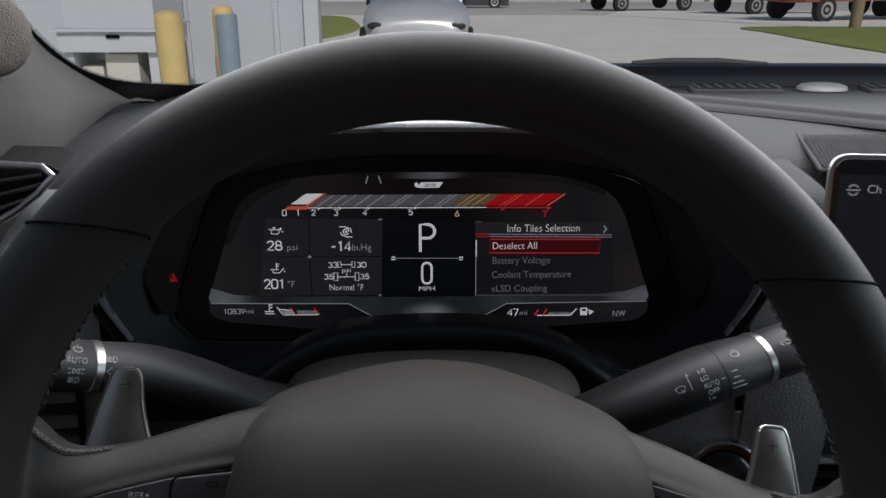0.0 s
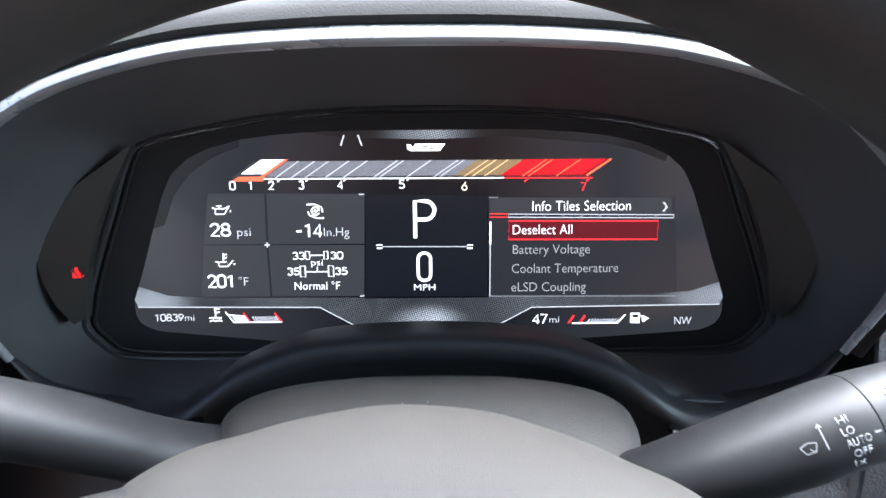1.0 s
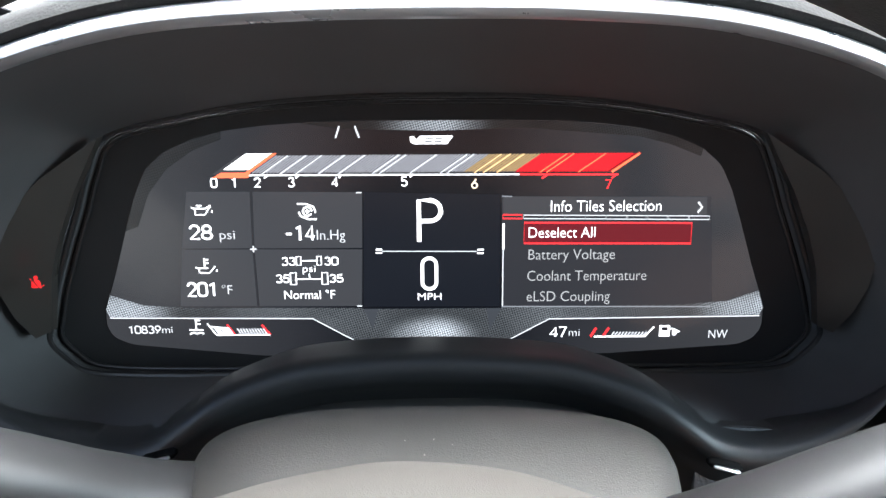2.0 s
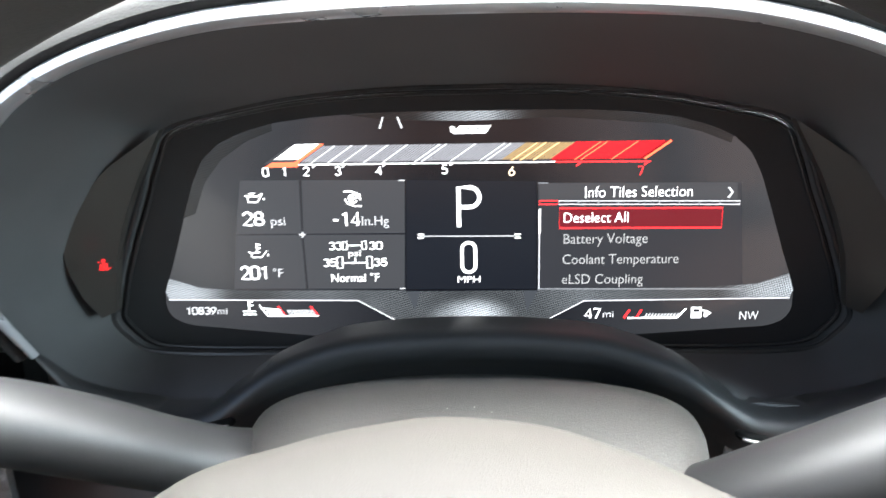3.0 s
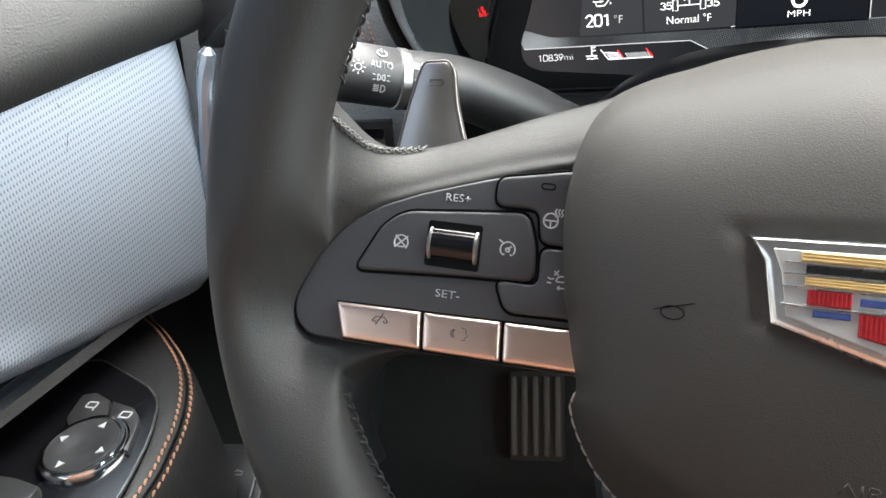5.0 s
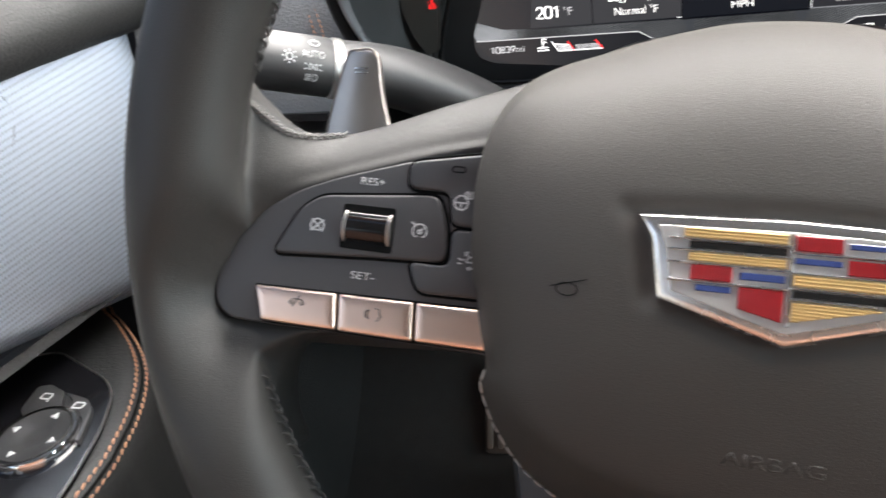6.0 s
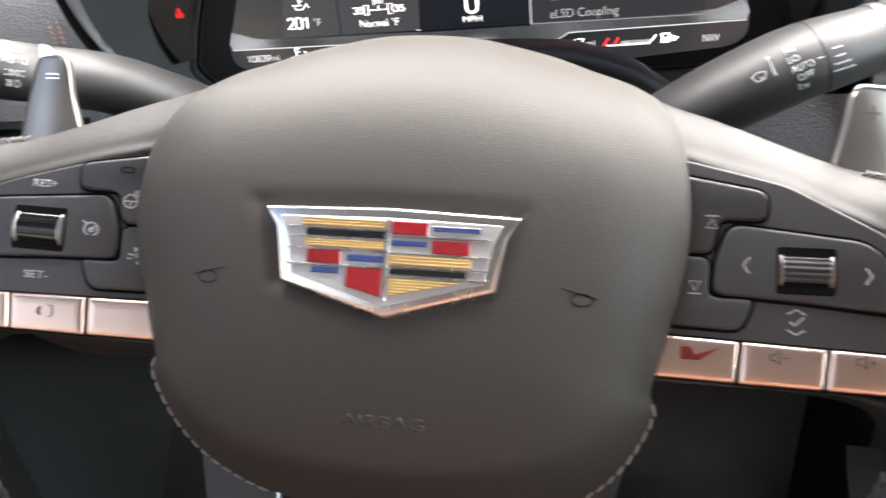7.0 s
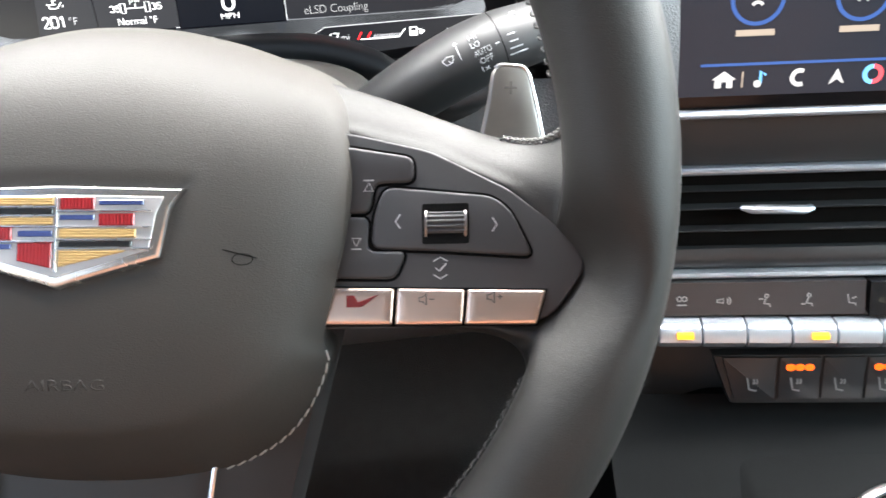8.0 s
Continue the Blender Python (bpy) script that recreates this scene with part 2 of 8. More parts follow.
def lettering(body, height, mat, parent, m, width=0.0, align="CENTER", thick=0.0002, name="lettering", weight=-0.004):
    """Words in the built-in font as a mesh; height of a capital, width of the whole line."""
    c = bpy.data.curves.new(name, "FONT")
    c.body, c.size, c.extrude, c.align_x, c.align_y = body, height / 0.70, 0.0, align, "CENTER"
    c.resolution_u, c.offset = 3, height * weight
    tmp = bpy.data.objects.new(name, c)
    scene.collection.objects.link(tmp)
    bpy.context.view_layer.update()
    mesh = bpy.data.meshes.new_from_object(tmp.evaluated_get(bpy.context.evaluated_depsgraph_get()))
    bpy.data.objects.remove(tmp)
    bpy.data.curves.remove(c)
    xs = [v.co.x for v in mesh.vertices]
    wide = max(xs) - min(xs)
    k = width / wide if width else 1.0
    bm = bmesh.new()
    bm.from_mesh(mesh)
    for v in bm.verts:
        v.co.x *= k
    if thick:
        res = bmesh.ops.extrude_face_region(bm, geom=bm.faces[:])
        bmesh.ops.translate(bm, verts=[g for g in res["geom"] if isinstance(g, bmesh.types.BMVert)], vec=(0, 0, thick))
    bm.to_mesh(mesh)
    bm.free()
    mesh.materials.clear()
    mesh.materials.append(mat)
    mesh.name = name
    ob = new(name, mesh)
    ob.parent = parent
    ob.matrix_basis = m
    return ob


def mirror(poly):
    return [(-p[0], *p[1:]) for p in reversed(poly)]


def mm(pts):
    return [tuple(c / 1000 for c in p) for p in pts]


def basis(origin, ex, ey, ez):
    return Matrix(((ex[0], ey[0], ez[0], origin[0]), (ex[1], ey[1], ez[1], origin[1]), (ex[2], ey[2], ez[2], origin[2]), (0, 0, 0, 1)))

# ---------------------------------------------------------------- steering wheel
# its plane: x to the right, y up the wheel, z towards the driver; turned slightly to the right
TW = radians(28)
WHEEL = basis((0, 0.236, 0.936), (1, 0, 0), (0, math.sin(TW), math.cos(TW)), (0, -math.cos(TW), math.sin(TW))) @ pose(0, 0, 0, 0, 0, -4.7)
RIM_C, RIM_R, RIM_A = Vector((-0.0026, 0.008, 0.014)), 0.1648, 0.0168
wheel = thing("steering_wheel", "black leather steering wheel with silver buttons and crest", "steering wheel", WHEEL)


SQUEEZE = 0.89  # the right panel is a little shorter
# outline of the switch panels beside the cover, drawn for the left one
PANEL_RIGHT = mm([(68, 27), (83, 24.2), (106.4, 18.5), (131.4, 5.8), (146.2, -5.9), (152.7, -13.5), (155.3, -18.1), (154.8, -21.4), (152.4, -25), (149, -29.8), (145.6, -33.6), (140.6, -36.4), (116, -37.5), (94, -37.5), (68, -37)])
PANEL = mm([(-164.0, -27), (-157.0, -12.0), (-148.5, -2), (-138, 4.6), (-126, 9.4), (-113, 13.4), (-102, 16.6), (-86, 20.2), (-68, 23), (-68, -37), (-94, -37.2), (-119, -37.6), (-145, -38.4), (-158, -38.4), (-163, -34)])


RISE = 0.14


def lift(x):
    """The switch panels rise towards the driver at their outer ends."""
    return RISE * (abs(x) - 0.088)


def lifted(p):
    """A point drawn on the flat panel, carried to its place on the rising one."""
    x, y, z = p
    s, cx, cy = (-1, -0.022, 0.022) if x < 0 else (1, 0.095, -0.002)
    k = (0.233 - RISE * (s * cx - 0.088)) / (0.233 + RISE * s * (x - cx))
    q = Vector((cx + (x - cx) * k, cy + (y - cy) * k, 0))
    return Vector((q.x, q.y - (0.0008 if s < 0 else 0), z + lift(q.x)))


def rim_point(a, b, grow=0.0):
    """A point of the rim's skin: a round the wheel, b round the section, 0 outward and 90 degrees towards the driver."""
    off = [(math.degrees(a) - m + 180) % 360 - 180 for m in (24, 156)]
    grip = 1 + 0.05 * sum(math.exp(-(d / 26) ** 2) for d in off)
    c = math.cos(b)
    r = RIM_R + (RIM_A * grip + grow) * c
    z = RIM_C.z + (RIM_A * 0.95 * grip + grow) * math.sin(b)
    return Vector((RIM_C.x + r * math.cos(a), RIM_C.y + r * math.sin(a), z))


def press_panels(rim):
    """Set the leather down round the switch panels, in a soft hollow that rises to the rim."""
    skin = bpy.data.meshes.new_from_object(rim.evaluated_get(bpy.context.evaluated_depsgraph_get()))
    n = len(skin.vertices)
    co = np.empty(n * 3)
    skin.vertices.foreach_get("co", co)
    co = co.reshape(n, 3)
    x, y = np.abs(co[:, 0]), co[:, 1]
    outlines = [np.array([(abs(q.x), q.y) for q in (lifted((*p, 0)) for p in poly)]) for poly in (PANEL_RIGHT, PANEL)]
    right = co[:, 0] > 0
    y = np.where(y < -0.038, -0.038 + (y + 0.038) / 4.0, y)

    def gap(poly):
        """Distance from the panel's outline, negative within it."""
        d2, inside = np.full(n, 1e9), np.zeros(n, bool)
        for p, q in zip(poly, np.roll(poly, -1, 0)):
            e = q - p
            t = np.clip(((x - p[0]) * e[0] + (y - p[1]) * e[1]) / (e @ e), 0, 1)
            d2 = np.minimum(d2, (x - p[0] - t * e[0]) ** 2 + (y - p[1] - t * e[1]) ** 2)
            if e[1]:
                inside ^= ((p[1] > y) != (q[1] > y)) & (x < e[0] * (y - p[1]) / e[1] + p[0])
        return np.sqrt(d2) * np.where(inside, -1, 1)

    d = np.where(right, gap(outlines[0]), gap(outlines[1]))
    level = -0.0046 - 0.169 * co[:, 1] + RISE * (x - 0.088)
    out = np.maximum(0.0, d)
    top = level - 0.0011 + 0.62 * out + 190 * out ** 2 - 0.0022 * np.clip(-d / 0.0016, 0, 1)
    z = co[:, 2]
    front = z > level - 0.016
    need = np.where(front, np.minimum(z, top) - z, 0.0)
    # let the hollow run out softly over the skin
    ends = np.empty(len(skin.edges) * 2, np.int32)
    skin.edges.foreach_get("vertices", ends)
    a, b = ends[0::2], ends[1::2]
    count = np.bincount(a, minlength=n) + np.bincount(b, minlength=n)
    ease = need.copy()
    near = front & (d < 0.0025)
    for _ in range(230):
        mean = (np.bincount(a, ease[b], n) + np.bincount(b, ease[a], n)) / np.maximum(count, 1)
        ease = np.where(near, np.minimum(need, 0.5 * (ease + mean)), 0.5 * (ease + mean))
    co[:, 2] = z + np.where(near, need, ease)
    # no crease where the hollow meets the skin
    soft = front & (d > -0.0005) & (d < 0.014)
    for _ in range(14):
        zz = co[:, 2]
        mean = (np.bincount(a, zz[b], n) + np.bincount(b, zz[a], n)) / np.maximum(count, 1)
        co[:, 2] = np.where(soft, 0.5 * (zz + mean), zz)
    skin.vertices.foreach_set("co", co.ravel())
    skin.materials.clear()
    skin.materials.append(LEATHER)
    skin.polygons.foreach_set("use_smooth", np.ones(len(skin.polygons), bool))
    rim.modifiers.clear()
    rim.data = skin


def build_rim():
    rings = [[rim_point(2 * math.pi * i / 160, 2 * math.pi * j / 28) for j in range(28)] for i in range(161)]
    v, f = [list(w) for w in loft(rings, True, (False, False))]
    # the spokes grow out of the rim under one skin of leather
    for sign in (-1, 1):
        sv, sf = spoke_mesh(sign)
        f += [tuple(i + len(v) for i in face) for face in sf]
        v += list(sv)
    rim = finish("rim", v, f, LEATHER, wheel, "smooth black leather rim and spokes", 60)
    weld = rim.modifiers.new("skin", "REMESH")
    weld.mode, weld.voxel_size, weld.use_smooth_shade = "VOXEL", 0.0011, True
    soft = rim.modifiers.new("soften", "SMOOTH")
    soft.factor, soft.iterations = 0.5, 46
    press_panels(rim)
    # seams across the rim
    for s in (-1, 1):
        path = []
        for j in range(33):
            b = 2 * math.pi * j / 32
            a = math.asin(0.096 / (RIM_R + RIM_A * math.cos(b)))
            path.append(rim_point(a if s > 0 else math.pi - a, b, 0.0001))
        finish("seam", *tube(path, 0.0005, 6, up=(0.1, 0.99, 0.1)), GAP, wheel)


def hole_stitches():
    """Herringbone thread along the inner side of the rim."""
    v, f = tube([(-0.0018, -0.0008, 0), (-0.0007, 0.0, 0.0004), (0.0008, 0.0005, 0.0003), (0.0019, 0.0009, -0.0002)], [0.0003, 0.00045, 0.00045, 0.0003], 6)
    first = None
    for lo, hi in ((12, 36), (144, 168), (203, 252), (288, 337)):
        n = int((hi - lo) * radians(1) * (RIM_R - RIM_A) / 0.0036)
        for i in range(n):
            a = radians(lo + (hi - lo) * (i + 0.5) / n)
            for side in (-1, 1):
                p = rim_point(a, radians(200 + 16 * max(0.0, math.sin(a)) - side * 7), 0.0002)
                ring = Vector((-math.sin(a), math.cos(a), 0))
                nrm = Vector((-math.cos(a), -math.sin(a), 0.0))
                third = nrm.cross(ring)
                m = basis(p, ring, third, nrm) @ pose(0, 0, 0, 0, 0, 32 * side)
                if first is None:
                    first = finish("stitch", v, f, THREAD_GREY, wheel)
                    first.matrix_basis = m
                else:
                    again(first, m)


# the leather-wrapped spokes
HOLE_UP = mm([(-48, 33), (-64, 44.8), (-81, 41), (-95, 36.5), (-108, 31.5), (-120, 27), (-130, 24), (-138, 22.7), (-144, 23.6), (-149.0, 27.5), (-154, 32), (-158, 37), (-161, 43), (-162, 50)])
HOLE_LOW = mm([(-55, -37.5), (-68, -37.5), (-81, -38), (-92, -38.2), (-103, -38.4), (-112, -38.6), (-120, -39), (-126, -39.6), (-131, -41.5), (-135, -45), (-137, -50), (-138, -57), (-137, -66), (-132, -78)])


def spoke_point(s, v, up, low, n):
    u, l = up[s], low[s]
    k = s / (n - 1)
    bow = 0.030 * k ** 2.2
    x = u.x * (1 - v) + l.x * v - bow * 4 * v * (1 - v)
    y = u.y * (1 - v) + l.y * v
    rise = max(0.0, (k - 0.66) / 0.34) ** 1.3
    ease = max(0.0, min(1.0, (k - 0.42) / 0.30))
    ease = ease * ease * (3 - 2 * ease)
    z = -0.0030 + 0.003 * ease + 0.016 * rise * max(0.0, 1 - v / 0.34) + 0.012 * rise * max(0.0, (v - 0.93) / 0.07) - 0.17 * y * (1 - rise)
    if v < 0.36:
        z -= 0.019 * ((0.36 - v) / 0.36) ** 1.8 * (1 - 0.6 * ease)
    if v > 0.90:
        z -= 0.012 * ((v - 0.90) / 0.10) ** 2
    return Vector((x, y, z + max(0.0, lift(x)) * (1 - rise)))


def spoke_mesh(sign):
    up, low = curve([(*p, 0) for p in HOLE_UP], 4), curve([(*p, 0) for p in HOLE_LOW], 4)
    n, rows = len(up), []
    vs = [0, 0.02, 0.05, 0.09, 0.14, 0.2, 0.27, 0.36, 0.5, 0.64, 0.78, 0.90, 0.94, 0.97, 1.0]
    for s in range(n):
        top = [spoke_point(s, v, up, low, n) for v in vs]
        back = [Vector((p.x, p.y, max(-0.044, p.z - 0.034 + 0.020 * min(1.0, 1.5 * s / n)))) for p in (top[-1], top[10], top[7], top[3], top[0])]
        ring = top + back
        rows.append([Vector((sign * -p.x, p.y, p.z)) for p in ring])
    return loft(rows)


def spoke_stitches(sign):
    """Thread at the edge of the opening."""
    up, low = curve([(*p, 0) for p in HOLE_UP], 4), curve([(*p, 0) for p in HOLE_LOW], 4)
    n = len(up)
    edge = [spoke_point(s, 0.012, up, low, n) for s in range(n)]
    first = None
    for i in range(24, n - 9):
        p, q = edge[i], edge[i + 1]
        for h in (0.25, 0.75):
            c = p.lerp(q, h)
            c.x *= -sign
            d = (q - p).normalized()
            d.x *= -sign
            nrm = Vector((0, 0.35, 0.93))
            third = nrm.cross(d).normalized()
            m = basis(c + Vector((0, 0, 0.0002)), d, third, d.cross(third)) @ pose(0, 0, 0, 0, 0, 35 if h < 0.5 else -35)
            if first is None:
                first = finish("stitch", *tube([(-0.0022, 0, 0), (0, 0, 0.0006), (0.0022, 0, 0)], [0.0003, 0.0005, 0.0003], 6), THREAD_MID, wheel)
                first.matrix_basis = m
            else:
                again(first, m)


# airbag cover
PAD_HALF = mm([(0, 55), (14, 54.3), (26, 51.8), (38, 48.6), (50, 44.3), (61, 40.6), (70, 35.5), (76, 28), (79.3, 18), (80.3, 8), (79.6, -4), (78, -16), (75.6, -28), (73.6, -36), (73, -41), (74.8, -46), (72.6, -54), (68, -63.5), (60.5, -73), (50, -80.5), (38, -85.8), (23, -89.2), (10, -90.6), (0, -90.8)])
PAD_LINE = curve([(*p, 0) for p in PAD_HALF + [(-x, y) for x, y in reversed(PAD_HALF[1:-1])]], 4, True)
PAD_MID = Vector((0, -0.012, 0))
PAD_SOFT = list(PAD_LINE)
for _ in range(40):
    PAD_SOFT = [(PAD_SOFT[i - 1] + PAD_SOFT[i] * 2 + PAD_SOFT[(i + 1) % len(PAD_SOFT)]) / 4 for i in range(len(PAD_SOFT))]
EMB = mm([(-35, 7.2), (0, 8.2), (35, 7.2), (31.2, 1.5), (28.6, -12.8), (0, -21.2), (-28.6, -12.8), (-31.2, 1.5)])


def pad_z(x, y, s):
    z = 0.0232 - 0.0150 * s ** 6 - 0.0045 * s ** 2
    if y > -0.035:
        z -= 2.6 * (y + 0.035) ** 2
    # the flat middle ends in a soft fold, below which the cover falls away
    if y < -0.018:
        e = ((abs(x) / 0.0715) ** 2.5 + ((-0.018 - y) / 0.0450) ** 2.5) ** 0.4 - 1
        e *= 0.044
        z -= 0.70 * 0.5 * (e + math.sqrt(e * e + 0.0009 ** 2))
    return z


def pad_s(x, y):
    d = Vector((x, y, 0)) - PAD_MID
    best = min(PAD_SOFT, key=lambda p: -((p - PAD_MID).normalized().dot(d.normalized())))
    return d.length / (best - PAD_MID).length


def edge_distance(x, y, poly):
    best, inside = 1e9, False
    p = Vector((x, y))
    for i, a in enumerate(poly):
        a, b = Vector(a), Vector(poly[(i + 1) % len(poly)])
        t = max(0, min(1, (p - a).dot(b - a) / (b - a).length_squared))
        best = min(best, (p - a - (b - a) * t).length)
        if (a.y > y) != (b.y > y) and x < (b.x - a.x) * (y - a.y) / (b.y - a.y) + a.x:
            inside = not inside
    return -best if inside else best


def build_pad():
    rings = []
    # the cover runs back over the hub
    for grow, z in ((0.80, -0.070), (1.0, -0.056), (0.95, -0.042), (0.78, -0.028), (0.52, -0.0165), (0.30, -0.009), (0.12, -0.0035)):
        ring = []
        for i, p in enumerate(PAD_LINE):
            k = max(0.0, min(1.0, (p.y + 0.020) / 0.05))
            side = PAD_SOFT[(i + 1) % len(PAD_SOFT)] - PAD_SOFT[i - 1]
            out = Vector((-side.y, side.x, 0)).normalized() * (0.0112 * grow * k)
            out = out if out.dot(p - PAD_MID) > 0 else -out
            ring.append(Vector((p.x + out.x, p.y + out.y, pad_z(p.x, p.y, 1.0) + z * (0.40 + 0.40 * k))))
        rings.append(ring)
    steps = [1.0, 0.996, 0.985, 0.97, 0.95, 0.92, 0.89, 0.85] + [0.85 - 0.024 * k for k in range(1, 34)]
    for s in steps:
        ring = []
        for p, soft in zip(PAD_LINE, PAD_SOFT):
            k = max(0.0, min(1.0, (s - 0.84) / 0.16))
            q = PAD_MID + (soft.lerp(p, k * k * (3 - 2 * k)) - PAD_MID) * s
            z = pad_z(q.x, q.y, s)
            d = edge_distance(q.x, q.y, EMB)
            if d < 0.005:
                z -= 0.0022 * (1 - max(0, d) / 0.005) ** 2
            # pressed horn marks
            for hx in (-0.0490, 0.0525):
                e = math.hypot((q.x - hx) / 1.5, q.y + 0.0135)
                if abs(e - 0.0026) < 0.0012:
                    z -= 0.0001
            ring.append(Vector((q.x, q.y, z)))
        rings.append(ring)
    pad = finish("airbag_cover", *loft(rings), VINYL, wheel, "grey-black vinyl airbag cover", 50)
    # horn marks: near-black ribbons put the crease shade of pressed outlines into colour
    for sx in (-1, 1):
        hx = sx * 0.0505 + 0.0016
        v, f = ribbon([arc(hx + 0.0002, -0.0135, 0.0028, 0, 360, 24, 0.0016), [(hx - sx * (0.0052 - 0.00078 * k), -0.0106 - 0.00022 * k) for k in range(13)]], 0.00026, 0.0, 0.0002)
        v = [Vector((p[0], p[1], pad_z(p[0], p[1], pad_s(p[0], p[1])) - 0.0001 + p[2])) for p in v]
        finish("horn_mark", v, f, GAP, pad)
    sign = lettering("AIRBAG", 0.0034, VINYL, pad, pose(0.0025, -0.0490, 0), 0.0222, "CENTER", 0.0002)
    for v in sign.data.vertices:
        w = sign.matrix_basis @ v.co
        v.co.z = pad_z(w.x, w.y, pad_s(w.x, w.y)) + (0.00004 if v.co.z > 0.0001 else -0.0003)
    # thread along the lower edge
    line = [PAD_MID + (p - PAD_MID) * 0.992 for p in PAD_LINE]
    low = [p for p in line if p.y < -0.043]
    low.sort(key=lambda p: math.atan2(p.x, -p.y))
    marks, acc = [], 0.0
    for a, b in zip(low, low[1:]):
        seg = (b - a).length
        while acc < seg:
            marks.append((a.lerp(b, acc / seg), (b - a).normalized()))
            acc += 0.0042
        acc -= seg
    first = None
    for p, d in marks:
        z = pad_z(p.x, p.y, 0.992) + 0.0003
        nrm = Vector((p.x * 4, -0.25, 0.9)).normalized()
        third = nrm.cross(d).normalized()
        m = basis((p.x, p.y, z), d, third, d.cross(third)) @ pose(0, 0, 0, 0, 0, 8)
        if first is None:
            first = finish("stitch", *tube([(-0.0017, 0, 0), (-0.001, 0, 0.0003), (0.001, 0, 0.0003), (0.0017, 0, 0)], [0.0002, 0.00036, 0.00036, 0.0002], 6), THREAD_PALE, pad)
            first.matrix_basis = m
        else:
            again(first, m)
    return pad


def build_emblem(pad):
    base = finish("crest", *slab(EMB, 0.0125, 0.0192, 0.0016, 3), EMBLEM, pad, "polished shield-shaped crest with coloured fields", 30)
    base.matrix_basis = Matrix.Translation((0.0018, -0.006, 0.0222)) @ pose(0, 0, 0, -9.5) @ Matrix.Translation((0, 0.006, -0.0192))
    inner = mm([(-29.5, 4.6), (0, 5.2), (29.5, 4.6), (27.3, -0.5), (25.4, -10.7), (0, -18.2), (-25.4, -10.7), (-27.3, -0.5)])
    finish("crest_field", *slab(inner, 0.0190, 0.0194, 0.0002, 1), PALE_SILVER, base)

    def cell(x0, x1, y0, y1, mat, y2=None):
        pts = [(x0, y0), (x1, y0 if y2 is None else y2), (x1, y1), (x0, y1)]
        c = finish("enamel_field", *slab(mm(pts), 0.0193, 0.0199, 0.0002, 1), mat, base)
        if mat is GOLD:
            # rows of raised beads
            n, bead = max(2, round((y1 - y0) / 0.72)), None
            for k in range(n):
                y = y0 + (y1 - y0) * (k + 0.5) / n
                stop = x1 - 0.3
                if y2 is not None and y < max(y0, y2):
                    stop = x0 + (x1 - x0) * (y - y0) / (y2 - y0) if y2 > y0 else x1
                    start = x0 + 0.3 if y2 > y0 else x0 + (x1 - x0) * (y - y0) / (y2 - y0)
                else:
                    start = x0 + 0.3
                if stop - start > 1.0:
                    finish("rib", *tube(mm([(start, y, 19.9), (stop, y, 19.9)]), 0.00024, 6), GOLD, c)
        if mat is RED:
            n = max(5, round((x1 - x0) / 0.95))
            for k in range(n):
                x = x0 + (x1 - x0) * (k + 0.5) / n
                low = y0 if y2 is None else y0 + (y2 - y0) * (x - x0) / (x1 - x0)
                finish("rib", *tube(mm([(x, low + 0.25, 19.9), (x, y1 - 0.25, 19.9)]), 0.00026, 6), RED, c)

    # five bands in each half
    cell(-23.5, -1.0, 2.2, 4.5, GOLD)
    cell(-22.2, -1.0, -0.4, 1.3, BLACKEN)
    cell(-22.2, -1.0, -3.3, -1.3, GOLD)
    cell(-21.5, -12.2, -7.6, -4.1, RED)
    cell(-10.6, -1.0, -6.7, -5.0, BLUE)
    cell(-20.0, -12.2, -10.2, -8.7, BLUE)
    cell(-10.6, -1.0, -13.4, -8.4, RED, -15.6)
    cell(0.8, 10.4, 1.0, 4.5, RED)
    cell(11.6, 24.0, 2.2, 3.6, BLUE)
    cell(0.8, 10.4, -2.0, -0.6, BLUE)
    cell(11.6, 21.5, -3.6, -0.2, RED)
    cell(0.8, 22.0, -7.0, -4.5, GOLD)
    cell(0.8, 21.0, -9.6, -8.0, BLACKEN)
    cell(0.8, 19.0, -15.2, -10.6, GOLD, -10.9)
    for y in (1.75, -0.85, -3.8, -8.05):
        finish("divider", *tube(mm([(-26.8, y, 19.8), (-0.2, y, 19.8)]), 0.00034, 6), EMBLEM, base)
    for y in (0.5, -0.1 - 4.0, -7.5, -10.1):
        finish("divider", *tube(mm([(0.2, y, 19.8), (26.3, y, 19.8)]), 0.00034, 6), EMBLEM, base)
    finish("divider", *tube(mm([(0, 4.8, 19.8), (0, -16.5, 19.8)]), 0.0004, 6), EMBLEM, base)


# control panels beside the cover, drawn for the left one
PANEL_TILT = pose(0, 0, -0.0062, -9.6, 0, 0)
ROCKER = mm([(-144.5, -16.2), (-136.5, -1.2), (-130, 3.4), (-92, 7.0), (-88.6, -2), (-87.8, -12.6), (-110, -13.6)])
UPPER_KEY = mm([(-102, 8.2), (-102, 16.3), (-68, 22.2), (-68, -1.4), (-87.4, -1.4), (-88.8, 8.2)])
LOWER_KEY = mm([(-99.4, -13.4), (-95.5, -22.2), (-68, -21.2), (-68, -2.4), (-87, -2.4), (-86.6, -13.4)])
SILVER = [mm([(-148.5, -26.8), (-120.8, -25.9), (-119.7, -36.9), (-145, -37.4)]), mm([(-119.8, -25.9), (-96, -25.1), (-95.2, -36.5), (-118.8, -36.9)]), mm([(-95.0, -25.1), (-70, -24.2), (-70, -35.8), (-94.3, -36.4)])]


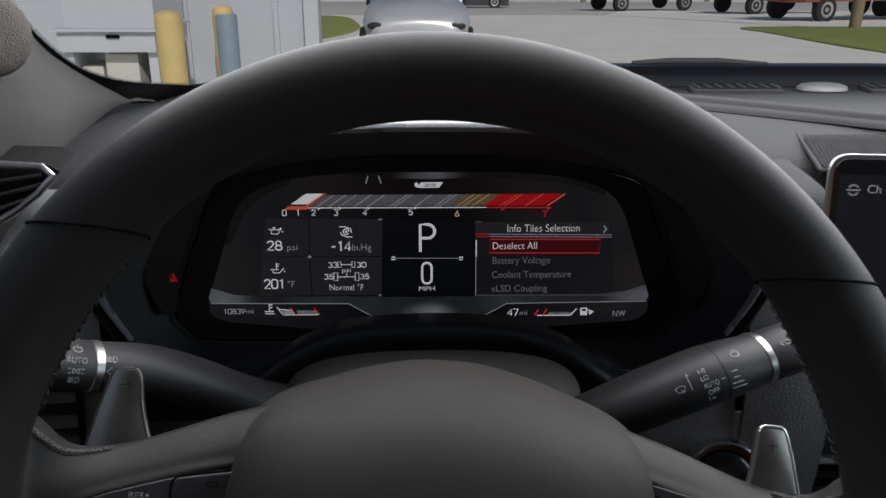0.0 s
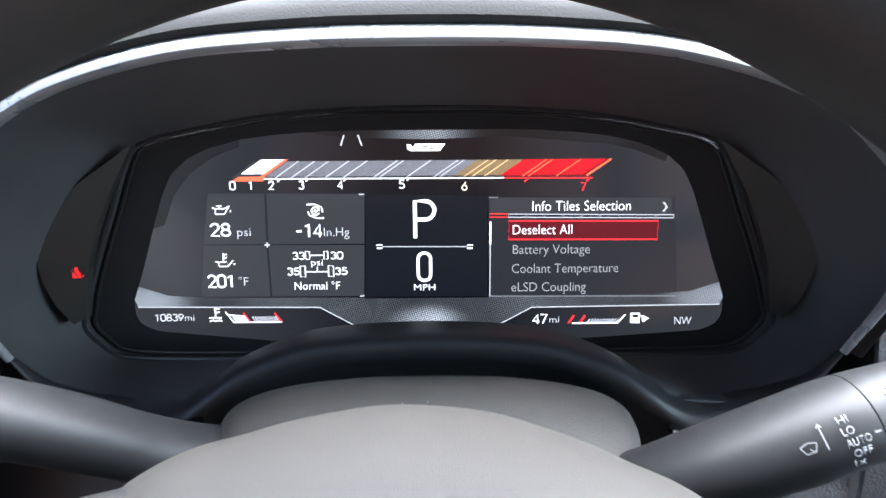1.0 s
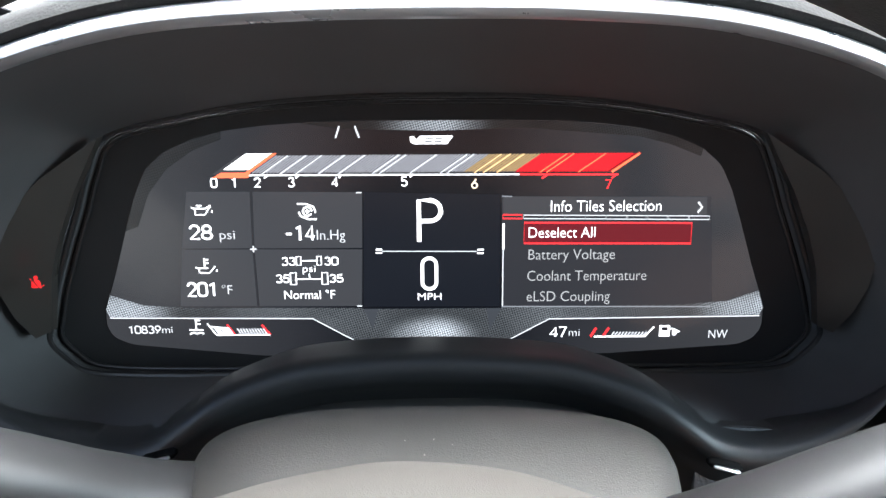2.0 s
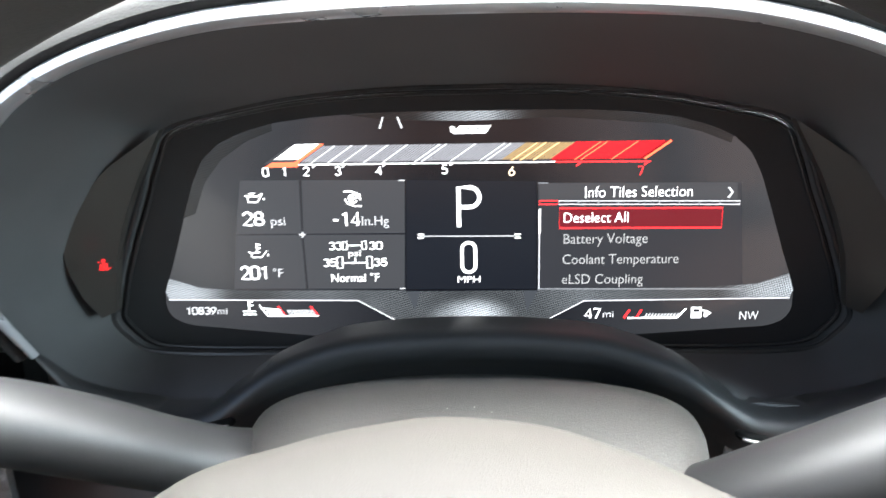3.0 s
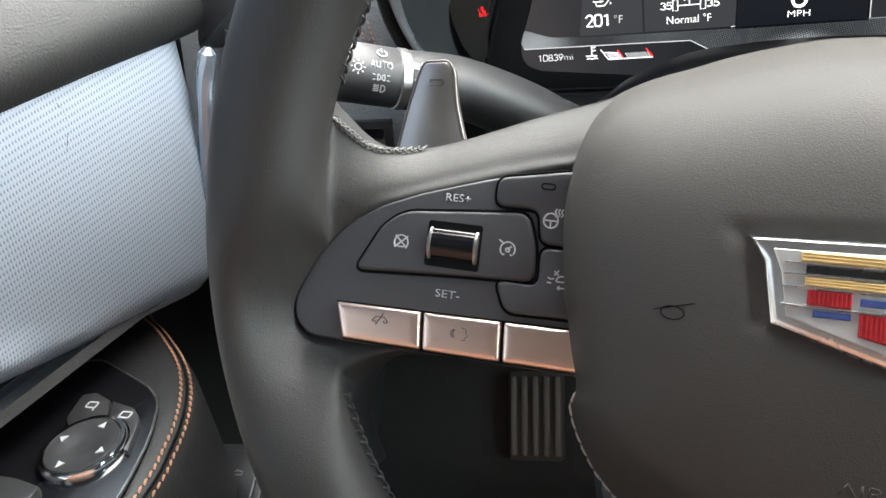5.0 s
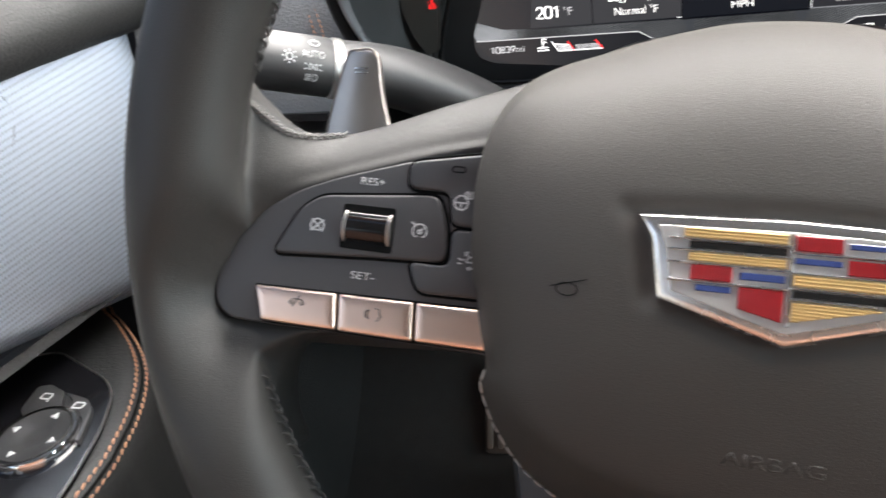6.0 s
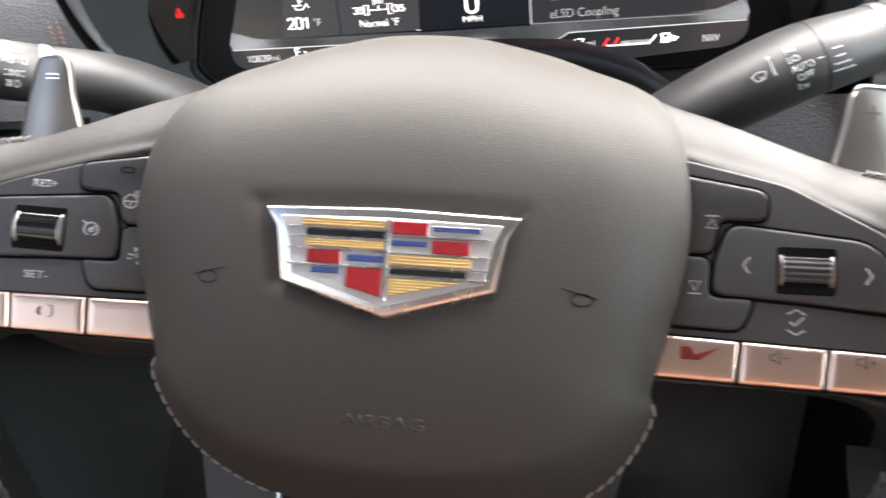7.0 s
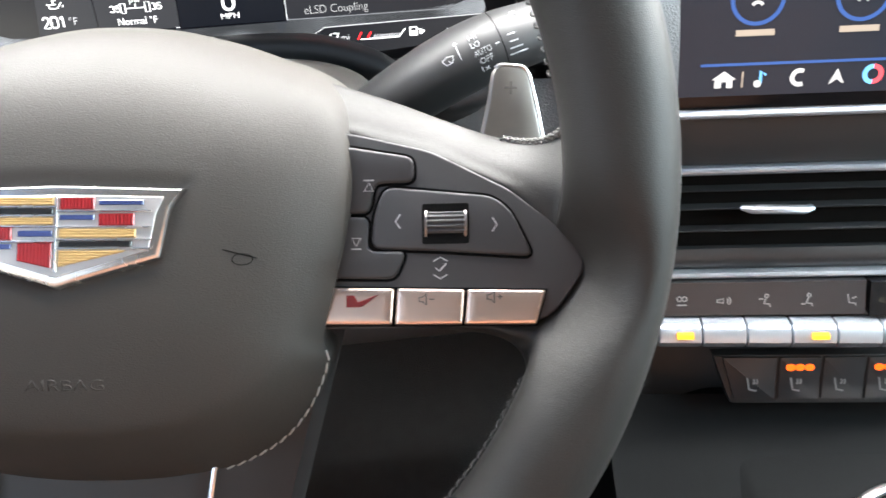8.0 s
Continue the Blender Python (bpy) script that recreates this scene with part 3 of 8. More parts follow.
def wheel_icon(parent, cx, cy, z, kind, mat, flip=1):
    def put(lines, w=0.00042):
        lines = [[((cx + flip * x / 1000), cy + y / 1000) for x, y in l] for l in lines]
        o = finish("symbol", *ribbon(lines, w, z, z + 0.0002), mat, parent)
        return o
    if kind == "cancel":
        put([arc(0, -0.2, 2.2, -30, 210), [(-2.0, -1.8), (2.0, 1.8)], [(-2.0, 1.8), (2.0, -1.8)], [(-1, -1.5), (1, -1.5)]])
    if kind == "cruise":
        put([arc(0.2, -0.3, 2.2, -35, 215), [(0.2, -0.3), (1.3, 0.8)], [(-2.6, 2.3), (-1.4, 1.5)], arc(0.2, -0.4, 0.6, 0, 360, 8), [(-1.4, -1.8), (-0.6, -1.8)], [(1.0, -1.8), (1.8, -1.8)]])
    if kind == "heat":
        put([arc(-0.5, -0.6, 2.1, 0, 360, 20), [(-2.5, -0.6), (1.5, -0.6)], [(-0.5, -0.6), (-0.5, -2.6)]] + [[(x, 0.6), (x + 0.4, 1.3), (x - 0.1, 2.1), (x + 0.4, 2.9)] for x in (0.6, 1.5, 2.4)])
    if kind == "crash":
        put([arc(1.3, -0.3, 1.6, 0, 180), [(-0.3, -0.3), (2.9, -0.3)], [(-2.8, 0.6), (-1.8, 0.2), (-0.9, 0.5)], [(-2.8, -0.8), (-1.6, -0.9)], [(-0.9, 1.4), (0.2, 2.8)], [(0.3, 1.4), (-1.0, 2.6)], [(0.2, -2.0), (2.4, -2.0)], [(0.2, -2.0), (0.9, -1.5)], [(0.2, -2.0), (0.9, -2.5)]])
    if kind == "left":
        put([[(0.9, 2.2), (-0.6, 0), (0.9, -2.2)]])
    if kind == "right":
        put([[(-0.9, 2.2), (0.6, 0), (-0.9, -2.2)]])
    if kind == "farther":
        put([[(-1.4, -1.6), (1.4, -1.6), (0, 1.0), (-1.4, -1.6)], [(-1.6, 1.8), (1.6, 1.8)]])
    if kind == "nearer":
        put([[(-1.4, 1.6), (1.4, 1.6), (0, -1.0), (-1.4, 1.6)], [(-1.6, -1.8), (1.6, -1.8)]])
    if kind == "confirm":
        put([[(-2.2, 2.1), (0, 3.4), (2.2, 2.1)], [(-2.2, -2.1), (0, -3.4), (2.2, -2.1)], [(-1.5, 0.1), (-0.4, -1.0), (1.9, 1.4)]])
    if kind == "hangup":
        put([[(-2.6, -0.6), (-1.4, 0.7), (1.4, 0.7), (2.6, -0.6)], [(-2.6, -0.6), (-1.5, -1.0), (-1.2, -0.2)], [(2.6, -0.6), (1.5, -1.0), (1.2, -0.2)], [(-1.3, -1.7), (0.9, 2.0)]], 0.0003)
    if kind == "voice":
        put([arc(-1.3, 0, 1.2, 110, 250), arc(-0.5, 0, 1.4, 120, 240), [(0.6, 1.9), (1.9, 1.9), (2.2, 0.3), (2.8, -0.2), (2.1, -0.6), (2.1, -1.4), (1.2, -1.7)]], 0.0003)
    if kind in ("quieter", "louder"):
        put([[(-2.2, 0.7), (-1.2, 0.7), (0.0, 1.8), (0.0, -1.8), (-1.2, -0.7), (-2.2, -0.7), (-2.2, 0.7)], [(0.9, 0), (2.5, 0)]] + ([[(1.7, 0.8), (1.7, -0.8)]] if kind == "louder" else []), 0.0003)
    if kind == "slot":
        put([arc(-1.2, 0, 0.8, 90, 270, 6) + arc(1.2, 0, 0.8, -90, 90, 6) + [(-1.2, 0.8)]], 0.0004)


def build_controls(sign):
    """sign -1: the left panel; 1: the right one."""
    side = (lambda p: p) if sign < 0 else (lambda p: [(0.095 + (x - 0.095) * SQUEEZE if x > 0.095 else x, y) for x, y in mirror(p)])
    name = "control_panel"
    panel = finish(name, *slab(fillet(PANEL if sign < 0 else PANEL_RIGHT, 0.003), -0.012, 0.0016, 0.0009, 3), SWITCH, wheel, "matt black switch panel on the spoke", 35)
    panel.matrix_basis = PANEL_TILT

    def key(nm, poly, z1, r, mat=SWITCH, bev=0.0010):
        poly = fillet(side(poly), r)
        finish("key_gap", *slab(inset(poly, -0.0009), 0.0002, 0.00185, 0.0002, 1), GAP, panel)
        return finish(nm, *slab(poly, 0.0004, z1, bev, 3), mat, panel)

    key("rocker_key", ROCKER, 0.0031, 0.0035)
    key("key", UPPER_KEY, 0.0031, 0.003)
    key("key", LOWER_KEY, 0.0031, 0.003)
    for poly in SILVER:
        finish("key_gap", *slab(inset(poly if sign < 0 else side(poly), -0.0005), 0.0002, 0.0018, 0.0002, 1), GAP, panel)
        # crowned silver key
        rings = [[(q.x, q.y, 0.0004) for q in fillet(side(poly), 0.0008)]]
        for d, z in ((0, 0.0027), (0.0002, 0.0032), (0.0006, 0.0035), (0.0014, 0.00365), (0.0030, 0.0037)):
            rings.append([(q.x, q.y, z) for q in fillet(inset(side(poly), d), 0.0008)])
        finish("silver_key", *loft(rings), KEYSILVER, panel, "satin silver key", 40)
    # roller in its well
    cx, cy = (-0.1132 if sign < 0 else 0.1112), -0.0052
    half, cap, rr = (0.0066, 0.0012, 0.0070) if sign < 0 else (0.0058, 0.0009, 0.0066)
    well = [(cx - half - cap - 0.0007, cy - rr * 0.97), (cx + half + cap + 0.0007, cy - rr * 0.97), (cx + half + cap + 0.0007, cy + rr * 0.97), (cx - half - cap - 0.0007, cy + rr * 0.97)]
    finish("roller_well", *slab(fillet(well, 0.001), 0.0010, 0.00325, 0.0001, 1), GAP, panel)
    # smooth with a few grooves on the left, ribbed on the right
    teeth, zc = 48, -0.0020
    rings = []
    for x in (-half, half):
        ring = []
        for k in range(teeth * 2):
            a = math.pi * k / teeth
            groove = k % 4 < 2 if sign > 0 else k % 16 == 2
            r = rr - (0.0004 if groove else 0.0)
            ring.append((cx + x, cy + r * math.cos(a) * 0.94, zc + r * math.sin(a)))
        rings.append(ring)
    finish("roller", *loft(rings), GLOSS if sign < 0 else SWITCH, panel, "ribbed thumb roller", 20)
    for s in (-1, 1):
        rings = []
        for x, r in ((half, rr), (half + 0.0002, rr + 0.0003), (half + cap * 0.8, rr + 0.0003), (half + cap, rr - 0.0001), (half + cap, rr * 0.5)):
            rings.append([(cx + s * x, cy + r * 0.94 * math.cos(2 * math.pi * k / 40), zc + r * math.sin(2 * math.pi * k / 40)) for k in range(40)])
        finish("roller_cap", *loft(rings), PADDLE, panel, "", 30)
    if sign < 0:
        lettering("RES+", 0.0023, PRINT, panel, pose(-0.1140, 0.0090, 0.0016), 0.0077)
        lettering("SET-", 0.0023, PRINT, panel, pose(-0.1136, -0.0197, 0.0016), 0.0076)
        wheel_icon(panel, -0.1298, -0.0060, 0.0031, "cancel", PRINT)
        wheel_icon(panel, -0.0968, -0.0040, 0.0031, "cruise", PRINT)
        wheel_icon(panel, -0.0868, 0.0150, 0.0031, "slot", GAP)
        wheel_icon(panel, -0.0845, 0.0060, 0.0031, "heat", PRINT)
        wheel_icon(panel, -0.0812, -0.0112, 0.0031, "crash", PRINT)
        wheel_icon(panel, -0.1330, -0.0300, 0.0039, "hangup", ETCH)
        wheel_icon(panel, -0.1078, -0.0305, 0.0039, "voice", ETCH)
    else:
        wheel_icon(panel, 0.0960, -0.0042, 0.0031, "left", PRINT)
        wheel_icon(panel, 0.1268, -0.0058, 0.0031, "right", PRINT)
        wheel_icon(panel, 0.0870, 0.0072, 0.0031, "farther", PRINT)
        wheel_icon(panel, 0.0832, -0.0108, 0.0031, "nearer", PRINT)
        wheel_icon(panel, 0.1095, -0.0190, 0.0016, "confirm", PRINT)
        wheel_icon(panel, 0.1050, -0.0288, 0.0039, "quieter", ETCH)
        wheel_icon(panel, 0.1262, -0.0286, 0.0039, "louder", ETCH)
        mark = [(0.0803, -0.0270), (0.0826, -0.0270), (0.0838, -0.0292), (0.0905, -0.0268), (0.0850, -0.0306), (0.0803, -0.0306)]
        finish("red_mark", *slab(mark, 0.0036, 0.0042, 0.0001, 1), DARKRED, panel, "dark red tick-shaped mark")
    # carry everything on the panel to its rising shape
    bpy.context.view_layer.update()
    for o in [panel] + list(panel.children):
        m = Matrix() if o is panel else o.matrix_basis.copy()
        for v in o.data.vertices:
            v.co = lifted(m @ v.co)
        if o is not panel:
            o.matrix_basis = Matrix()


def build_paddle(sign):
    if sign < 0:
        pts = [(-0.1420, 0.0500), (-0.1404, 0.0535), (-0.1312, 0.0540), (-0.1288, 0.0510), (-0.1270, 0.040), (-0.1240, 0.030), (-0.1170, 0.014), (-0.1500, 0.011), (-0.1492, 0.022), (-0.1455, 0.038)]
    else:
        pts = mirror([(-0.1405, 0.0455), (-0.1388, 0.0485), (-0.1300, 0.0490), (-0.1278, 0.0465), (-0.1262, 0.036), (-0.1240, 0.026), (-0.1200, 0.012), (-0.1470, 0.010), (-0.1462, 0.020), (-0.1435, 0.034)])
    rows = fillet(pts, 0.0025, 3)
    o = finish("paddle_shifter", *slab(rows, -0.003, 0.0, 0.0011, 3), PADDLE, wheel, "worn metal shift paddle", 40)
    o.matrix_basis = Matrix.Translation((0.134 * sign, 0.04, -0.0375 if sign < 0 else -0.0265)) @ pose(0, 0, 0, 0, sign * 8, 0) @ Matrix.Translation((-0.134 * sign, -0.04, 0))
    cx = sign * 0.1350 + (0.0002 if sign < 0 else -0.001)
    lines = [[(cx - 0.0026, 0.0474), (cx + 0.0026, 0.0474), (cx + 0.0026, 0.0459), (cx - 0.0026, 0.0459), (cx - 0.0026, 0.0474)]]
    if sign > 0:
        lines = [[(cx - 0.0022, 0.0412), (cx + 0.0022, 0.0412)], [(cx, 0.0390), (cx, 0.0434)]]
    finish("engraved_sign", *ribbon(lines, 0.0005 if sign < 0 else 0.0008, 0.0, 0.0002), CHROME if sign < 0 else ETCH, o)
    # edge bars; on the right a silver one stands for the sky's glint
    edge = [(p.x, p.y, -0.0004) for p in rows]
    if sign < 0:
        finish("polished_edge", *tube(edge + [edge[0]], 0.0004, 8), PADDLE, o)
    else:
        # over the top and down the outer flank alone
        edge = sorted((p for p in edge if p[1] > 0.0475 or p[0] > 0.1385), key=lambda p: math.atan2(p[1] - 0.020, p[0] - 0.130))
        finish("polished_edge", *tube(edge, 0.0007, 8), SATIN, o, "bright worn edge")


def build_lower_spoke():
    rings = []
    for k in range(9):
        t = k / 8
        y = -0.040 - 0.110 * t
        half = 0.0770 - 0.026 * t
        z = -0.022 + 0.022 * t
        rings.append([(-half, y, z - 0.010), (-half + 0.004, y, z), (-half + 0.018, y, z + 0.002), (half - 0.018, y, z + 0.002), (half - 0.004, y, z), (half, y, z - 0.010), (half - 0.01, y, z - 0.018), (-half + 0.01, y, z - 0.018)])
    sp = finish("lower_spoke", *loft(rings), STALK, wheel, "dark lower spoke with bright edges", 40)
    for s in (-1, 1):
        finish("spoke_trim", *tube([(s * 0.036, -0.083, -0.0095), (s * 0.033, -0.110, -0.004), (s * 0.030, -0.145, 0.003)], 0.0011, 8), CHROME, sp)


def build_hub():
    rings = [[(r * math.cos(2 * math.pi * k / 48), r * math.sin(2 * math.pi * k / 48) * 0.85 - 0.005, z) for k in range(48)] for z, r in ((-0.030, 0.070), (-0.045, 0.066), (-0.070, 0.060), (-0.085, 0.052))]
    finish("hub", *loft(rings), PLASTIC, wheel, "", 50)


build_rim()
spoke_stitches(-1)
spoke_stitches(1)
cover = build_pad()
build_emblem(cover)
build_controls(-1)
build_controls(1)
build_paddle(-1)
build_paddle(1)
build_lower_spoke()
build_hub()

# ---------------------------------------------------------------- instrument cluster
SCREEN = basis((0, 0.5062, 0.944), (1, 0, 0), (0, 0.1387, 0.9903), (0, -0.9903, 0.1387))
cluster = thing("instrument_cluster", "lit digital instrument cluster in a dark hooded housing", "instrument cluster", SCREEN)

# left half of the housing, from the top middle down to the bottom middle: front edge and edge at the display
FRONT = [(0, .385, 1.0575), (-.040, .385, 1.0568), (-.079, .386, 1.0535), (-.116, .390, 1.0440), (-.141, .394, 1.0320), (-.161, .400, 1.0165), (-.178, .406, 1.000), (-.187, .411, .983), (-.189, .418, .965), (-.187, .423, .948), (-.179, .432, .921), (-.165, .432, .904), (-.138, .430, .892), (-.115, .430, .892), (-.098, .433, .902), (-.085, .437, .910), (-.066, .442, .9165), (-.045, .445, .9205), (0, .446, .9225)]
BACK = [(0, 68.5), (-40, 68), (-80, 65), (-115, 59), (-141, 52), (-149.5, 38), (-156, 20), (-163, 2), (-170, -18), (-173, -30), (-175, -40), (-169, -48), (-160, -54.5), (-140, -56.5), (-110, -57), (-88, -57), (-66, -57), (-45, -57), (0, -57)]


def full(half):
    return half + [(-p[0], *p[1:]) for p in reversed(half[1:-1])]


front_loop = curve(full([tuple(p) for p in FRONT]), 5, True)
back_world = [SCREEN @ Vector((u / 1000, v / 1000, 0.0)) for u, v in BACK]
back_loop = curve(full([tuple(p) for p in back_world]), 5, True)
TO_SCREEN = SCREEN.inverted()


def bowl():
    rings = []
    mid = Vector((0, 0.46, 0.96))
    for f in (0, 0.03, 0.08, 0.2, 0.35, 0.5, 0.65, 0.8, 0.92, 1.0):
        ring = []
        for a, b in zip(front_loop, back_loop):
            p = a.lerp(b, f)
            out = Vector((p.x - mid.x, 0, p.z - mid.z))
            p = p + out.normalized() * 0.010 * math.sin(math.pi * f)
            ring.append(TO_SCREEN @ p)
        rings.append(ring)
    finish("housing", *loft(rings, True, (False, False)), SOFTBLACK, cluster, "matt black hooded housing", 60)
    # raised frame line round the display
    ring = [TO_SCREEN @ p for p in back_loop]
    grow = [Vector((p.x * 1.012, p.y * 1.02, 0.004)) for p in ring]
    finish("display_surround", *tube(grow + [grow[0]], 0.0016, 8), SMOKED, cluster)
    grow = [Vector((p.x * 0.985, p.y * 0.975, 0.0015)) for p in ring]
    finish("display_surround", *tube(grow + [grow[0]], 0.0009, 8), SMOKED, cluster)
    # smooth side facets
    for s in (-1, 1):
        pts = [(-.138, .493, 1.0005), (-.160, .484, .986), (-.176, .478, .971), (-.183, .474, .956), (-.182, .474, .940), (-.179, .4765, .926), (-.1745, .481, .914), (-.1695, .4855, .915), (-.166, .488, .940), (-.160, .489, .958), (-.152, .491, .976)]
        pts = [TO_SCREEN @ Vector((p[0] * -s, p[1], p[2])) for p in pts]
        n = len(pts)
        back = [p + Vector((0, 0, -0.006)) for p in pts]
        finish("side_facet", *loft([back, pts]), FACET, cluster, "smooth grey side facet", 30)


bowl()
# display backing and lit face
back_plate = [(p.x, p.y) for p in (TO_SCREEN @ q for q in back_loop)]
finish("display_panel", *slab(back_plate, -0.010, -0.0004, 0.0003, 1), SURROUND, cluster)

LIT = [(-151.5, -27), (-145, -9), (-138.5, 11), (-133, 27), (-127.5, 38), (-119, 45.5), (-107, 50.8), (-93, 54.4), (-74, 56.8), (-54, 58.1), (-27, 58.7), (0, 58.8)]
LIT = LIT + [(-x, y) for x, y in reversed(LIT[:-1])] + [(151.5, -38), (148, -43), (141, -46), (80, -50), (-80, -50), (-141, -44), (-149, -40.5), (-152, -35)]
FACE_GLOW = bpy.data.materials.new("lit_display_face")


def display_face_material(m):
    m.use_nodes = True
    nt = m.node_tree
    b = nt.nodes["Principled BSDF"]
    b.inputs["Base Color"].default_value = (0.006, 0.006, 0.008, 1)
    b.inputs["Roughness"].default_value = 0.16
    b.inputs["Specular IOR Level"].default_value = 0.28
    tc = nt.nodes.new("ShaderNodeTexCoord")
    sep = nt.nodes.new("ShaderNodeSeparateXYZ")
    nt.links.new(tc.outputs["Object"], sep.inputs[0])
    # picture on the display: darker middle column, grey side fields
    ab = nt.nodes.new("ShaderNodeMath")
    ab.operation = "ABSOLUTE"
    nt.links.new(sep.outputs[0], ab.inputs[0])
    ramp = nt.nodes.new("ShaderNodeValToRGB")
    mr = nt.nodes.new("ShaderNodeMapRange")
    mr.inputs["From Max"].default_value = 0.152
    nt.links.new(ab.outputs[0], mr.inputs["Value"])
    nt.links.new(mr.outputs[0], ramp.inputs[0])
    e = ramp.color_ramp.elements
    e[0].position, e[0].color = 0.16, (0.006, 0.007, 0.010, 1)
    e[1].position, e[1].color = 1.0, (0.052, 0.053, 0.058, 1)
    k = e.new(0.45)
    k.color = (0.030, 0.031, 0.036, 1)
    nt.links.new(ramp.outputs[0], b.inputs["Emission Color"])
    b.inputs["Emission Strength"].default_value = 0.45


display_face_material(FACE_GLOW)
finish("lit_display", *slab(fillet(mm(LIT), 0.003), -0.0004, 0.0, 0.0, 1), FACE_GLOW, cluster, "dark grey lit display face", 0)

G_WHITE = glowing("display_white", (1.0, 1.0, 1.0), 1.05)
G_GREY = glowing("display_grey", (0.74, 0.75, 0.78), 0.62)
G_ITEM = glowing("display_item_grey", (0.62, 0.62, 0.63), 0.42)
G_DIM = glowing("display_dim_line", (0.30, 0.31, 0.34), 0.45)
G_TILE = glowing("display_tile", (0.055, 0.056, 0.062), 0.45)
G_MID = glowing("display_middle_column", (0.012, 0.014, 0.020), 0.35)
G_RED = glowing("display_red", (1.0, 0.03, 0.035), 0.85)
G_DKRED = glowing("display_dark_red", (0.14, 0.010, 0.016), 0.5)
G_AMBER = glowing("display_amber", (0.55, 0.36, 0.16), 0.42)
G_ORANGE = glowing("display_orange", (1.0, 0.14, 0.06), 0.9)
G_STRIPE = glowing("display_stripe", (0.40, 0.40, 0.44), 0.42)
G_REDSTRIPE = glowing("display_red_stripe", (0.85, 0.012, 0.02), 0.62)
G_REDBED = glowing("display_red_bed", (0.30, 0.006, 0.012), 0.5)


def net_material(power, spots=(), scale=1300):
    """Fine lit net on the edge bands of the display."""
    m = glowing("display_net", (0.6, 0.63, 0.68), 0.4)
    nt = m.node_tree
    b = nt.nodes["Principled BSDF"]
    tc = nt.nodes.new("ShaderNodeTexCoord")
    rot = nt.nodes.new("ShaderNodeMapping")
    rot.inputs["Rotation"].default_value = (0, 0, radians(28))
    nt.links.new(tc.outputs["Object"], rot.inputs["Vector"])
    chk = nt.nodes.new("ShaderNodeTexChecker")
    chk.inputs["Scale"].default_value = scale
    chk.inputs["Color1"].default_value, chk.inputs["Color2"].default_value = (0.50, 0.53, 0.57, 1), (0.10, 0.11, 0.12, 1)
    nt.links.new(rot.outputs[0], chk.inputs["Vector"])
    nz = nt.nodes.new("ShaderNodeTexNoise")
    nz.inputs["Scale"].default_value = 26
    nt.links.new(tc.outputs["Object"], nz.inputs["Vector"])
    mx = nt.nodes.new("ShaderNodeMix")
    mx.data_type, mx.blend_type = "RGBA", "MULTIPLY"
    mx.inputs[0].default_value = 1.0
    nt.links.new(chk.outputs[0], mx.inputs[6])
    nt.links.new(nz.outputs["Fac"], mx.inputs[7])
    nt.links.new(mx.outputs[2], b.inputs["Emission Color"])
    b.inputs["Emission Strength"].default_value = power
    # the picture on the display swells to soft bright spots
    total = None
    for x, y, reach, gain in spots:
        way = nt.nodes.new("ShaderNodeVectorMath")
        way.operation = "SUBTRACT"
        way.inputs[1].default_value = (x / 1000, y / 1000, 0)
        nt.links.new(tc.outputs["Object"], way.inputs[0])
        flat = nt.nodes.new("ShaderNodeVectorMath")
        flat.operation = "MULTIPLY"
        flat.inputs[1].default_value = (1000 / reach, 2200 / reach, 0)
        nt.links.new(way.outputs[0], flat.inputs[0])
        far = nt.nodes.new("ShaderNodeVectorMath")
        far.operation = "LENGTH"
        nt.links.new(flat.outputs[0], far.inputs[0])
        swell = nt.nodes.new("ShaderNodeMapRange")
        swell.interpolation_type = "SMOOTHERSTEP"
        swell.inputs["From Min"].default_value, swell.inputs["From Max"].default_value = 1.0, 0.0
        swell.inputs["To Min"].default_value, swell.inputs["To Max"].default_value = 0.0 if total else power, gain + (0.0 if total else power)
        nt.links.new(far.outputs["Value"], swell.inputs["Value"])
        if total is None:
            total = swell.outputs[0]
        else:
            both = nt.nodes.new("ShaderNodeMath")
            nt.links.new(total, both.inputs[0])
            nt.links.new(swell.outputs[0], both.inputs[1])
            total = both.outputs[0]
    if total:
        nt.links.new(total, b.inputs["Emission Strength"])
    return m


G_NET = net_material(0.16, [(-147, -28, 34, 1.25), (147, -29, 34, 1.25), (-1, -40, 26, 1.5), (-60, -31, 60, 0.16), (60, -32, 60, 0.16)])
G_NET_FAINT = net_material(0.05, [(0, 57, 30, 0.8)])


def field(name, pts, mat, z=0.0003, label=""):
    return finish(name, *slab(mm(pts), z - 0.0003, z, 0.0, 1), mat, cluster, label, 0)


def strokes(name, lines, mat, w=0.5, z=0.0006):
    if len(lines) > 20:
        return tagged(finish(name, *ribbon([mm(l) for l in lines], w / 1000, z - 0.0002, z), mat, cluster, "", 0), kind="stuff")
    if name.split("_")[-1] in ("tick", "bar", "line", "edge", "corner", "mark"):
        return [finish(name, *ribbon([mm(l)], w / 1000, z - 0.0002, z), mat, cluster, "", 0) for l in lines]
    return finish(name, *ribbon([mm(l) for l in lines], w / 1000, z - 0.0002, z), mat, cluster, "", 0)


def words(body, x, y, h, w, mat=None, align="CENTER"):
    return lettering(body, h / 1000, mat or G_WHITE, cluster, pose(x / 1000, y / 1000, 0.0007), w / 1000, align, 0.0, weight=-0.012)


